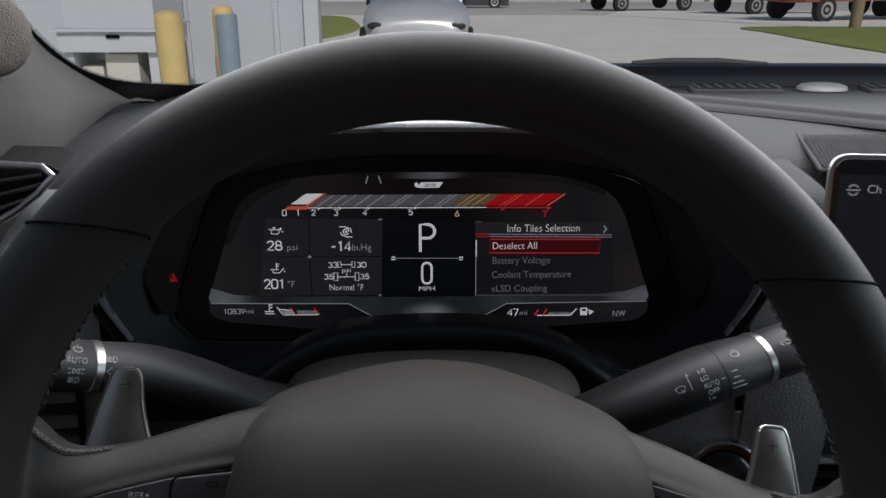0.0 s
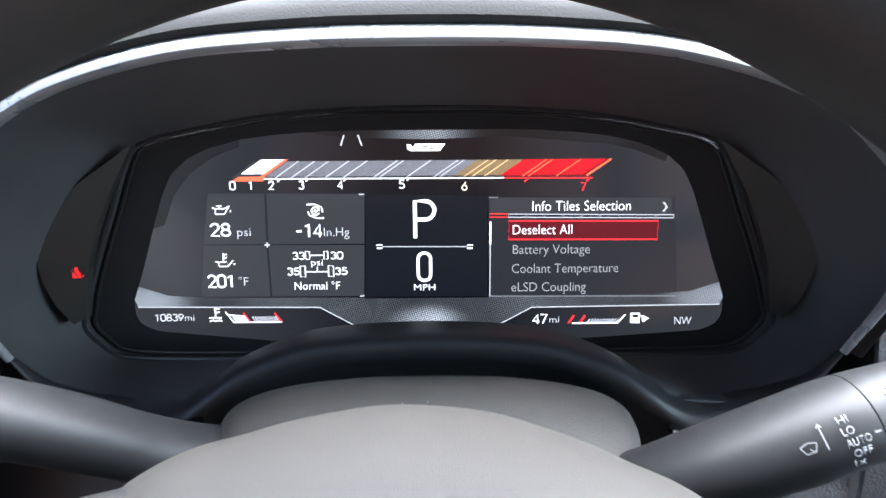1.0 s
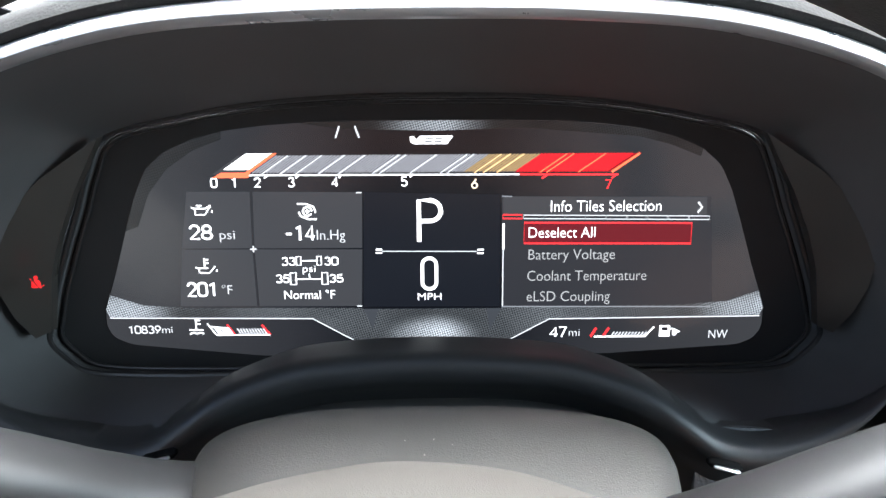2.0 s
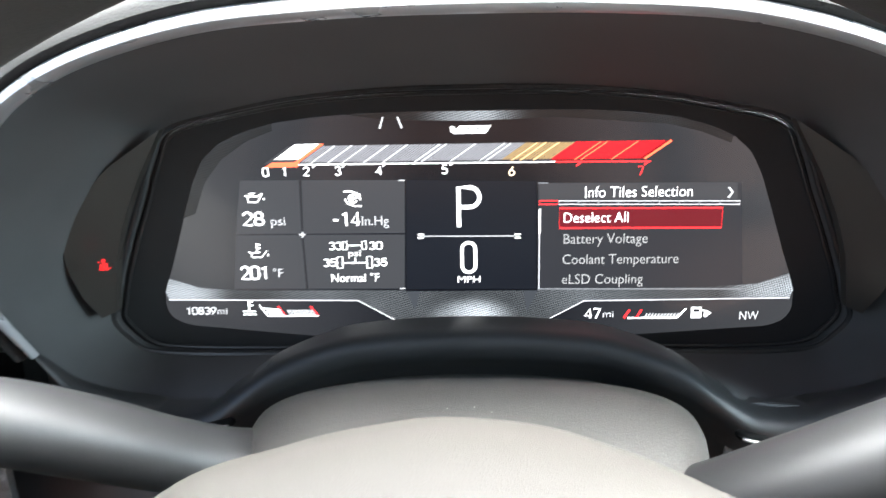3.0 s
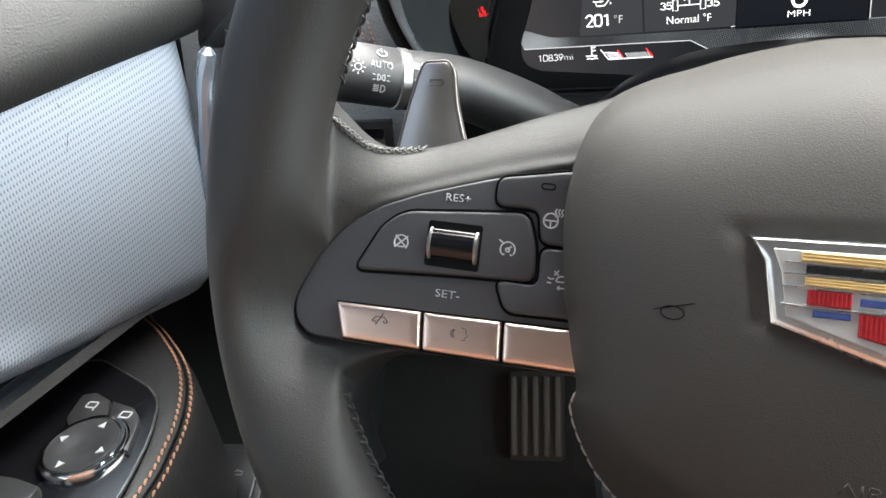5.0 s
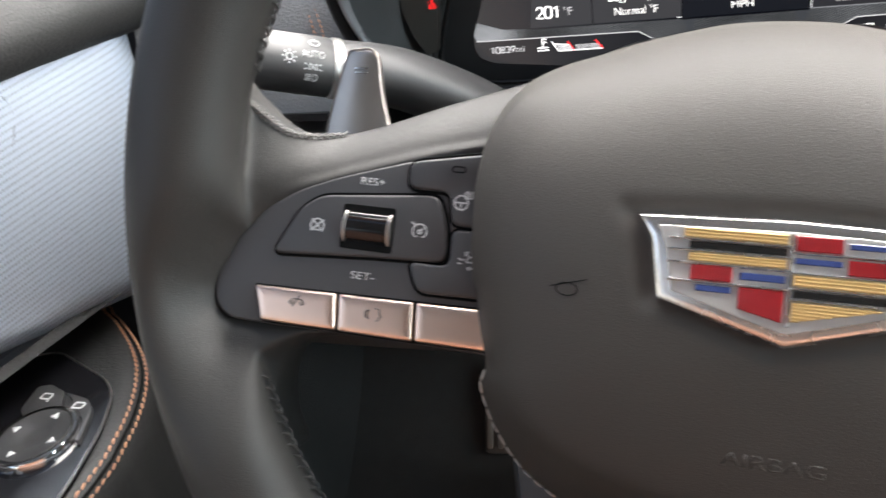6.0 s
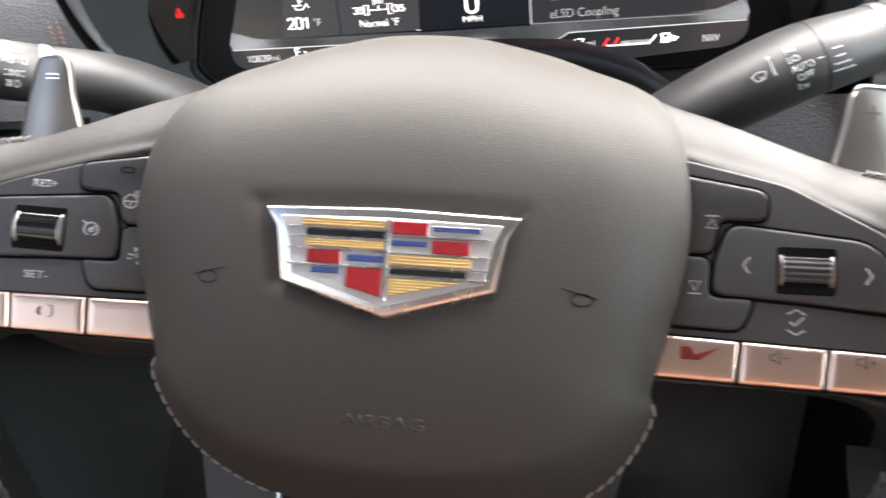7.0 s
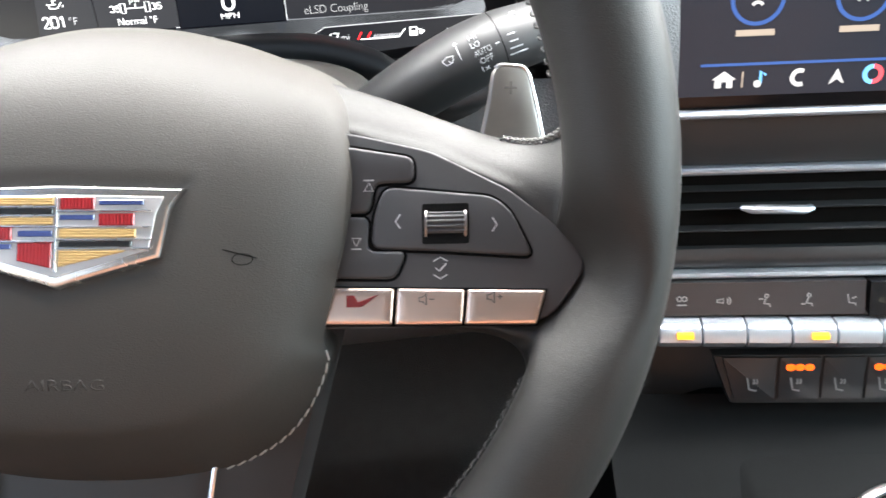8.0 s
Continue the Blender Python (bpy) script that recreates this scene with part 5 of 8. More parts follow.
def build_stalk(name, label, spine, radii, tip):
    st = thing(name, label, "column stalk")
    pts = curve(spine, 6)
    rr = [v.x for v in curve([(r, 0, 0) for r in radii], 6)]
    rings = []
    for i, p in enumerate(pts):
        d = (pts[min(i + 1, len(pts) - 1)] - pts[max(i - 1, 0)]).normalized()
        rings.append(stalk_ring(p, d, rr[i], 0.82))
    finish("stalk_body", *loft(rings), STALK, st, "", 50)
    d = (pts[-1] - pts[-2]).normalized()
    e = pts[-1]
    r = rr[-1]
    finish("stalk_ring", *loft([stalk_ring(e + d * a, d, r * k, 0.82) for a, k in ((0, 0.98), (0.0003, 1.03), (0.0036, 1.03), (0.0040, 0.98))]), SATIN, st, "satin silver ring", 30)
    finish("stalk_knob", *loft([stalk_ring(e + d * a, d, r * k, 0.82) for a, k in ((0.004, 0.98), (0.0044, 1.0), (tip * 0.8, 1.0), (tip * 0.96, 0.94), (tip, 0.8))]), STALK, st, "turning end knob", 40)

    def at(along):
        """Middle, direction and radius at a distance from the ring."""
        if along >= 0:
            return e + d * along, d, r
        gone = 0.0
        for i in range(len(pts) - 1, 0, -1):
            seg = (pts[i] - pts[i - 1]).length
            if gone + seg > -along:
                k = (-along - gone) / seg
                return pts[i].lerp(pts[i - 1], k), (pts[i] - pts[i - 1]).normalized(), rr[i] * (1 - k) + rr[i - 1] * k
            gone += seg
        return pts[0], d, rr[0]

    return st, at


def stalk_mark(st, at, along, angle, flip, lines=None, text="", h=0.003, w=0.0, mat=None, width=0.0004):
    """Print on the skin of the stalk, at a distance from the ring and an angle round it."""
    a = radians(angle)
    mid, d, r = at(along)
    side = d.cross(Vector((0, 0, 1))).normalized()
    top = side.cross(d)
    c = mid + (side * math.cos(a) + top * math.sin(a) * 0.82) * (r + 0.0002)
    nrm = (side * math.cos(a) * 0.82 + top * math.sin(a)).normalized()
    ex = d * flip
    ey = nrm.cross(ex).normalized()
    m = basis(c, ex, ey, nrm)
    if text:
        return lettering(text, h, mat or PRINT, st, m, w)
    o = finish("symbol", *ribbon(lines, width, 0, 0.0002), mat or PRINT, st)
    o.matrix_basis = m
    return o


# lights and turn signals, on the left
ls, at_l = build_stalk("light_stalk", "black turn-signal stalk with silver ring and light symbols", [(-0.050, 0.415, 0.885), (-0.085, 0.389, 0.902), (-0.103, 0.376, 0.9145), (-0.120, 0.360, 0.9325), (-0.139, 0.3455, 0.9485), (-0.158, 0.3330, 0.9580)], [0.0120, 0.0140, 0.0150, 0.0155, 0.0150, 0.0140], 0.036)


def u(pts):
    return [(x / 1000, y / 1000) for x, y in pts]


L = (ls, at_l)
MIDL = 148
stalk_mark(*L, 0.0120, MIDL - 30, -1, [u(arc(0, 0, 1.9, 120, 420)), u([(0, 0.6), (0, 2.6)])])
stalk_mark(*L, 0.0125, MIDL - 4, -1, text="AUTO", h=0.0030, w=0.0088)
stalk_mark(*L, 0.0125, MIDL + 18, -1, [u(arc(-1.4, 0, 1.1, -90, 90)), u([(-1.4, 1.1), (-1.4, -1.1)]), u(arc(1.4, 0, 1.1, 90, 270)), u([(1.4, 1.1), (1.4, -1.1)]), u([(-2.2, 0.8), (-3.4, 1.1)]), u([(-2.2, -0.8), (-3.4, -1.1)]), u([(2.2, 0.8), (3.4, 1.1)]), u([(2.2, -0.8), (3.4, -1.1)])])
stalk_mark(*L, 0.0125, MIDL + 38, -1, [u([(0.4, 1.4), (0.4, -1.4)]), u(arc(0.6, 0, 1.4, -90, 90))] + [u([(-0.4, y), (-2.6, y)]) for y in (1.1, 0.4, -0.4, -1.1)])
stalk_mark(*L, 0.0215, MIDL + 4, -1, [u(arc(0, 0, 1.3, 0, 360))] + [u([(2.0 * math.cos(a), 2.0 * math.sin(a)), (2.9 * math.cos(a), 2.9 * math.sin(a))]) for a in [math.pi * k / 4 for k in range(8)]])
stalk_mark(*L, -0.0028, MIDL - 12, -1, [u([(0.4, 1.5), (0.4, -1.5)]), u(arc(0.6, 0, 1.5, -90, 90))] + [u([(-0.4, y), (-2.8, y)]) for y in (1.2, 0.4, -0.4, -1.2)])
stalk_mark(*L, -0.0032, MIDL + 14, -1, [u([(-2.6, 0), (-0.4, 1.8), (-0.4, 0.8), (2.2, 0.8), (2.2, -0.8), (-0.4, -0.8), (-0.4, -1.8), (-2.6, 0)])])

# wipers, on the right
rs, at_r = build_stalk("wiper_stalk", "black wiper stalk with silver ring and white print", [(0.050, 0.3905, 0.8773), (0.078, 0.3660, 0.9029), (0.0977, 0.3555, 0.9185), (0.1182, 0.3505, 0.9314), (0.1379, 0.3505, 0.9400), (0.1631, 0.3570, 0.9446)], [0.0126, 0.0161, 0.0174, 0.0177, 0.0171, 0.0152], 0.030)
R_ = (rs, at_r)
MIDR = 32
stalk_mark(*R_, -0.0420, MIDR - 4, 1, [u([(-2.6, 1.2), (-1.4, -1.2), (1.4, -1.2), (2.6, 1.2)]), u([(-2.6, 1.2), (0, 2.0), (2.6, 1.2)]), u([(0, 0.0), (1.2, -1.2)])])
for txt, ang, w in (("HI", -22, 0.0034), ("LO", -9, 0.0040), ("AUTO", 5, 0.0082), ("OFF", 19, 0.0060), ("1x", 32, 0.0036)):
    stalk_mark(*R_, -0.0323 + (0.002 if len(txt) > 2 else 0), MIDR - 5 - ang, 1, text=txt, h=0.0025, w=w * 0.95)
stalk_mark(*R_, -0.0377, MIDR + 3, 1, [u([(0, -3.5), (0, 4.4)]), u([(-0.8, 3.4), (0, 4.6), (0.8, 3.4)])])
stalk_mark(*R_, -0.0260, MIDR - 5, 1, [u([(-1.0, 0), (1.0, 0)])], width=0.0005)
for k, (ang, w) in enumerate(((8, 2.6), (-4, 3.0), (-15, 4.6), (-25, 6.2))):
    stalk_mark(*R_, -0.0210 + w / 4000, MIDR + ang - 6, 1, [u([(-w / 1.6, 0), (w / 1.6, 0)])], width=0.0005)
stalk_mark(*R_, -0.0165, MIDR + 30, 1, [u([(-2.4, 1.0), (-1.3, -1.2), (1.3, -1.2), (2.4, 1.0)]), u([(-2.4, 1.0), (0, 1.8), (2.4, 1.0)]), u([(-1, 2.6), (0, 2.8)]), u([(0.8, 2.8), (1.6, 2.6)])])
stalk_mark(*R_, 0.0120, MIDR + 24, 1, [u([(-3.2, 0), (-1.6, 1.4), (-1.6, -1.4), (-3.2, 0)]), u([(-0.4, 1.0), (0.5, -1.2), (2.4, -1.2), (3.2, 1.0), (-0.4, 1.0)])])
mid, d, r = at_r(-0.0237)
finish("stalk_seam", *loft([stalk_ring(mid + d * a, d, r * k, 0.82) for a, k in ((-0.0003, 0.98), (-0.0002, 1.006), (0.0002, 1.006), (0.0003, 0.98))]), GAP, rs, "", 30)

# ---------------------------------------------------------------- dashboard
dash = thing("dashboard", "grained dark grey dashboard with copper-stitched leather panels", "dashboard")


def sheet(name, rows, mat, parent, label="", thick=0.004, smooth=50, per=5):
    """A curved skin with thickness through rows of points."""
    fine = [curve(r, per) for r in rows]
    cols = [curve([r[i] for r in fine], per) for i in range(len(fine[0]))]
    grid = [[cols[i][j] for i in range(len(cols))] for j in range(len(cols[0]))]
    n, m = len(grid), len(grid[0])
    verts = [p for r in grid for p in r]
    faces = [(i * m + j, i * m + j + 1, (i + 1) * m + j + 1, (i + 1) * m + j) for i in range(n - 1) for j in range(m - 1)]
    # thickness along the mean normals
    nrm = [Vector() for _ in verts]
    for q in faces:
        k = (verts[q[1]] - verts[q[0]]).cross(verts[q[3]] - verts[q[0]])
        for i in q:
            nrm[i] += k
    back = [p - nrm[i].normalized() * thick for i, p in enumerate(verts)]
    o = len(verts)
    rim = [(0, j) for j in range(m)] + [(i, m - 1) for i in range(1, n)] + [(n - 1, j) for j in range(m - 2, -1, -1)] + [(i, 0) for i in range(n - 2, 0, -1)]
    rim = [i * m + j for i, j in rim]
    faces2 = faces + [tuple(o + i for i in reversed(q)) for q in faces]
    for a, b in zip(rim, rim[1:] + rim[:1]):
        faces2.append((a, b, b + o, a + o))
    return finish(name, verts + back, faces2, mat, parent, label, smooth)


# upper skin from the driver's edge to the windscreen
sheet("top_skin", [[(-0.50, y, z - 0.038), (-0.34, y, z - 0.022), (-0.26, y, z - 0.007)] + [(x, y, z) for x in (-0.20, -0.06, 0.10, 0.20, 0.36, 0.60, 0.95, 1.20)] for y, z in ((0.525, 0.930), (0.530, 0.965), (0.540, 0.988), (0.57, 1.000), (0.66, 1.006), (0.80, 1.004), (1.00, 0.992), (1.12, 0.985))], DASH, dash, "soft grained dash top", 0.006)
SIDELEATHER = material("grained_blue_grey_leather", (0.105, 0.111, 0.118), 0.5, vary=0.15, coarse=30, fine=800, bump=0.6, depth=0.0006, grain="cells")
# leather band beside the cluster
for s, xa, xb in ((-1, -0.335, -0.197), (1, 0.193, 0.247)):
    prof = [(0.425, 0.800), (0.420, 0.850), (0.424, 0.900), (0.434, 0.940), (0.446, 0.970)]
    sheet("leather_panel", [[(xa, y, z), ((xa + xb) / 2, y - 0.004, z), (xb, y, z)] for y, z in prof + ([(0.470, 0.984), (0.53, 0.988)] if s < 0 else [])], SIDELEATHER, dash, "grained leather side panel", 0.005)
sheet("panel_top", [[(0.193, y, z), (0.22, y - 0.004, z), (0.247, y, z)] for y, z in ((0.4465, 0.9715), (0.455, 0.986), (0.470, 1.000), (0.53, 1.006))], DASH, dash, "", 0.005)
# copper stitches on the left panel
first = None
for k in range(26):
    t = k / 25
    p = Vector((-0.232 + 0.022 * t, 0.4345 - 0.006 + 0.012 * (1 - t), 0.985 - 0.060 * t))
    p.y = 0.436 - 0.013 + (p.z - 0.925) * 0.55
    for off in (0, 0.0048):
        m = basis(p + Vector((off, -0.0016, 0)), (0.30, 0.3, -0.9), (0.95, 0, 0.31), (0, -0.95, -0.3))
        if first is None:
            first = finish("stitch", *tube([(-0.0010, 0, 0), (0, 0, 0.0005), (0.0010, 0, 0)], [0.0004, 0.0006, 0.0004], 6), THREAD_COPPER, dash, "copper stitch")
            first.matrix_basis = m
        else:
            again(first, m)
# leather face round the start button
sheet("leather_panel", [[(x, y + 0.10 * (0.199 - x), z) for x in (0.105, 0.13, 0.165, 0.190)] for y, z in ((0.428, 0.800), (0.424, 0.840), (0.426, 0.870), (0.434, 0.892))], SIDELEATHER, dash, "grained leather beside the start button", 0.005)
# lower dash and knee pad
sheet("knee_panel", [[(x, y + 0.02 * abs(x), z) for x in (-0.36, -0.2, 0.0, 0.12, 0.26)] for y, z in ((0.47, 0.84), (0.455, 0.80), (0.47, 0.74), (0.53, 0.66), (0.60, 0.60))], SOFTBLACK, dash, "black knee panel", 0.008)

# left air vent, low beside the column
vent = thing("side_air_vent", "black slatted air vent with a chrome tab", "air vent")
box = [(-0.300, 0.850), (-0.206, 0.850), (-0.202, 0.910), (-0.300, 0.912)]
rings = [[(x, 0.408, z) for x, z in box], [(x, 0.4075, z) for x, z in inset(box, 0.004)], [(x, 0.470, z) for x, z in inset(box, 0.008)]]
finish("vent_frame", *loft(rings, True, (False, True)), GLOSS, vent, "", 30)
for k in range(3):
    z = 0.866 + 0.016 * k
    finish("slat", *loft([[(x, 0.412, z), (x, 0.4105, z + 0.0016), (x, 0.430, z + 0.006), (x, 0.430, z + 0.004)] for x in (-0.293, -0.210)]), PLASTIC, vent)
finish("vent_tab", *tube([(-0.274, 0.4075, 0.8985), (-0.268, 0.405, 0.8985), (-0.250, 0.405, 0.8980), (-0.245, 0.4075, 0.8978)], [0.0016, 0.0030, 0.0030, 0.0016], 10, 0.7), CHROME, vent, "chrome vent tab")

# vent at the end of the dash, by the pillar
corner = thing("corner_air_vent", "dark corner air vent with a satin edge", "air vent")
pts = [(-0.262, 0.452, 0.985), (-0.228, 0.446, 1.006), (-0.214, 0.448, 1.020), (-0.224, 0.456, 1.022), (-0.262, 0.470, 1.020)]
finish("vent_edge", *tube([(-0.262, 0.452, 0.986), (-0.240, 0.447, 0.998), (-0.224, 0.446, 1.010), (-0.217, 0.449, 1.0185), (-0.226, 0.456, 1.022), (-0.262, 0.468, 1.021)], 0.0022, 8), SATIN, corner)
finish("vent_cavity", *loft([[Vector(p) + Vector((0, 0.004, 0)) for p in pts], [Vector(p) + Vector((-0.01, 0.05, 0.0)) for p in pts]]), GAP, corner, "", 20)
for k in range(3):
    finish("slat", *tube([(-0.262, 0.457 + 0.004 * k, 0.994 + 0.008 * k), (-0.228 + 0.002 * k, 0.453, 1.006 + 0.006 * k)], 0.0014, 6), PLASTIC, corner)

# speaker grille, trim line and windscreen vents on the right of the dash top
RIDGE = [(0.215, 0.757), (0.2748, 0.7147), (0.3296, 0.676), (0.3785, 0.6408), (0.50, 0.575), (0.70, 0.53), (1.0, 0.52)]
sheet("trim_ridge", [[(x, y + dy, z) for x, y in RIDGE] for dy, z in ((0.010, 1.003), (0.004, 1.011), (-0.004, 1.0115), (-0.010, 1.008), (-0.020, 1.0065), (-0.024, 1.004))], DASH, dash, "grained ridge", 0.004)
finish("ridge_groove", *tube(curve([(x, y - 0.010, 1.0078) for x, y in RIDGE], 4), 0.0016, 6), GAP, dash)
grille = thing("speaker_grille", "fine dotted black speaker grille in the dash top", "speaker grille")


pts = fillet([(0.2600, 0.505), (0.62, 0.470), (0.62, 0.515), (0.48, 0.545), (0.3653, 0.6120), (0.3393, 0.6410), (0.3094, 0.6660), (0.2950, 0.6180)], [0.004, 0.01, 0.01, 0.02, 0.02, 0.01, 0.006, 0.02])
GZ = 1.0035
finish("grille_plate", *slab([(p.x, p.y) for p in pts], GZ - 0.004, GZ, 0.0006, 2), GAP, grille, "", 40)
rim_line = [(p.x, p.y, GZ + 0.0004) for p in pts]
finish("grille_edge", *tube(rim_line + [rim_line[0]], 0.0014, 6), DASH, grille)
# perforated skin: a net of fine bars, each hole open
v, f = [], []
outline = [(p.x, p.y) for p in inset(pts, 0.0012)]
for i in range(84):
    for j in range(44):
        cx, cy = 0.2605 + 0.0030 * i + (0.0015 if j % 2 else 0), 0.472 + 0.0045 * j
        if edge_distance(cx, cy, outline) > -0.0015:
            continue
        o = len(v)
        for r in (1.0, 0.58):
            v += [(cx + a * (0.0016 if r == 1.0 else 0.00095), cy + b * (0.0024 if r == 1.0 else 0.00135), GZ + (0.0009 if r == 1.0 else 0.0006)) for a, b in ((-1, -1), (1, -1), (1, 1), (-1, 1))]
        f += [(o + k, o + (k + 1) % 4, o + 4 + (k + 1) % 4, o + 4 + k) for k in range(4)]
tagged(finish("perforated_skin", v, f, DASH, grille, "", 0), kind="stuff")
for x0, x1 in ((0.275, 0.372), (0.462, 0.62)):
    dv = thing("defrost_vent", "dark slotted windscreen vent in the dash top", "air vent")
    poly = [(x0, 0.816), (x1, 0.816), (x1 + 0.008, 0.856), (x0 + 0.006, 0.856)]
    finish("vent_frame", *slab(fillet(poly, 0.004), 1.000, 1.0075, 0.002, 2), DASH, dv)
    finish("vent_slot", *slab(fillet(inset(poly, 0.004), 0.002), 1.006, 1.0082, 0.0003, 1), GAP, dv)
    n = int((x1 - x0) / 0.012)
    s0 = None
    for k in range(n):
        m = Matrix.Translation((x0 + 0.010 + k * 0.012, 0.836, 1.0083))
        if s0 is None:
            s0 = finish("slat", *slab([(-0.0012, -0.012), (0.0012, -0.012), (0.0012, 0.012), (-0.0012, 0.012)], -0.002, 0.0006, 0.0003, 1), PLASTIC, dv)
            s0.matrix_basis = m
        else:
            again(s0, m)
sensor = thing("light_sensor", "pale dome sensor on the dash top", "sensor")
finish("dome", *loft([[(0.421 + r * math.cos(2 * math.pi * k / 32), 0.838 + 0.7 * r * math.sin(2 * math.pi * k / 32), 1.004 + h) for k in range(32)] for r, h in ((0.0270, 0.0), (0.0262, 0.003), (0.022, 0.0052), (0.013, 0.0065), (0.004, 0.0068))]), material("grey_sensor_plastic", (0.085, 0.085, 0.085), 0.4, bump=0.0), sensor, "", 50)

# start button ring to the right of the column
start = thing("start_button", "round start button with a bright ring", "push button")
SB = basis((0.1834, 0.4125, 0.8258), (1, 0, 0), (0, 0.35, 0.937), (0, -0.937, 0.35))
start.matrix_world = SB
finish("button_ring", *loft([[(r * math.cos(2 * math.pi * k / 40), r * math.sin(2 * math.pi * k / 40), h) for k in range(40)] for r, h in ((0.0280, -0.010), (0.0280, 0.001), (0.0272, 0.0030), (0.0258, 0.0034), (0.0246, 0.002), (0.0242, -0.004))], True, (False, False)), CHROME, start, "bright ring", 40)
finish("button_cap", *loft([[(r * math.cos(2 * math.pi * k / 40), r * math.sin(2 * math.pi * k / 40), h) for k in range(40)] for r, h in ((0.0205, -0.005), (0.0200, 0.0000), (0.0185, 0.0010), (0.004, 0.0004))]), GLOSS, start, "", 40)
finish("copper_ring", *loft([[(r * math.cos(2 * math.pi * k / 40), r * math.sin(2 * math.pi * k / 40), h) for k in range(40)] for r, h in ((0.0243, -0.004), (0.0243, 0.0012), (0.0225, 0.0004), (0.0206, -0.003), (0.0206, -0.005))], True, (False, False)), material("satin_copper", (0.42, 0.24, 0.16), 0.35, 1.0, bump=0.0), start, "copper inner ring", 40)

# ---------------------------------------------------------------- centre stack
stack = thing("centre_stack", "dark centre stack with chrome strips and switches", "centre stack")


BRIGHTBAR = material("bright_satin_bar", (0.56, 0.61, 0.66), 0.32, 0.25, vary=0.04, coarse=60, bump=0.0)
KEYBAR = material("satin_climate_key_silver", (0.40, 0.43, 0.47), 0.30, 0.7, vary=0.05, coarse=60, bump=0.0)


def strip(name, y, z0, z1, x0, x1, mat, bulge=0.002, label="", depth=0.012, slope=0.0, lean=0.0):
    """A moulded bar across the stack with a rounded face; it falls by slope for each metre to the right."""
    rings = []
    for x in (x0, (x0 + x1) / 2, x1):
        dz = -slope * (x - 0.26)
        n = 8
        ring = [(x, y - bulge * math.sin(math.pi * k / n) + lean * (k / n), z0 + (z1 - z0) * k / n + dz) for k in range(n + 1)]
        ring += [(x, y + depth + lean, z1 + dz), (x, y + depth, z0 + dz)]
        rings.append(ring)
    return finish(name, *loft(rings), mat, stack, label, 40)


XA, XB = 0.2475, 0.495
strip("stack_backing", 0.455, 0.60, 0.875, XA, XB, SOFTBLACK, 0.0)
strip("chrome_strip", 0.428, 0.8640, 0.8735, XA, XB, BRIGHTBAR, 0.006, "satin strip below the screen")
strip("upper_panel", 0.432, 0.8335, 0.8620, XA, XB, PLASTIC, 0.001)
strip("thin_strip", 0.428, 0.8285, 0.8330, XA, XB, KEYBAR, 0.0015, "thin satin strip")
strip("lower_lip", 0.432, 0.7600, 0.7750, XA, XB, PLASTIC, 0.003)
strip("thin_strip", 0.426, 0.7565, 0.7605, XA, XB, KEYBAR, 0.0015, "thin satin strip")
strip("button_field", 0.414, 0.7365, 0.7560, XA, 0.374, SMOKED, 0.0, "", 0.012, 0.0, 0.008)
strip("climate_readout", 0.412, 0.7360, 0.7560, 0.376, XB, GLOSS, 0.0, "", 0.012, 0.0, 0.008)
# centre vent between the strips
cv = thing("centre_air_vent", "wide black centre air vent with a silver tab", "air vent")
finish("vent_cavity", *loft([[(x, 0.436, 0.772), (x, 0.436, 0.8285), (x, 0.454, 0.8285), (x, 0.454, 0.772)] for x in (XA, XB)]), GAP, cv)
for z in (0.788, 0.8035, 0.816):
    finish("slat", *loft([[(x, 0.431, z), (x, 0.430, z + 0.0012), (x, 0.452, z + 0.004), (x, 0.452, z + 0.0024)] for x in (XA, XB)]), PLASTIC, cv)
finish("vent_tab", *tube([(0.2935, 0.428, 0.8065), (0.2985, 0.4255, 0.8065), (0.330, 0.4255, 0.8055), (0.3345, 0.428, 0.8055)], [0.0020, 0.0034, 0.0034, 0.0026], 12, 0.75), KEYBAR, cv, "silver vent tab")
# rocking silver keys
AMBER = glowing("amber_indicator", (1.0, 0.36, 0.02), 1.15)
ORANGE = glowing("orange_indicator", (1.0, 0.085, 0.004), 1.2)
for k in range(6):
    x0 = 0.247 + 0.0272 * k
    x1 = x0 + 0.0264
    rings = []
    for x in (x0, x0 + 0.0006, x1 - 0.0006, x1):
        s = 0.0008 if x in (x0, x1) else 0
        dz = -0.015 * (x - 0.26)
        rings.append([(x, 0.406 + a, 0.7290 + b + dz) for a, b in ((0.010, 0.006 - s), (0.001 + s, 0.0065 - s), (-0.004 + s, 0.003), (-0.006 + s, -0.003), (-0.004 + s, -0.0075), (0.002 + s, -0.0095 + s), (0.010, -0.009))])
    sk = thing("climate_key", "satin silver climate key", "climate switch", group="climate keys")
    finish("key_body", *loft(rings), KEYBAR, sk, "", 40)
    if k in (0, 3):
        p = Vector((x0 + 0.016, 0.3998, 0.7290 - 0.015 * (x0 + 0.016 - 0.26) + 0.0018))
        finish("indicator", *loft([[p + Vector((x, -0.0004, -0.0016)), p + Vector((x, -0.0006, 0.0016)), p + Vector((x, 0.004, 0.0016)), p + Vector((x, 0.004, -0.0016))] for x in (-0.0050, 0.0050)]), AMBER, sk, "lit amber bar")
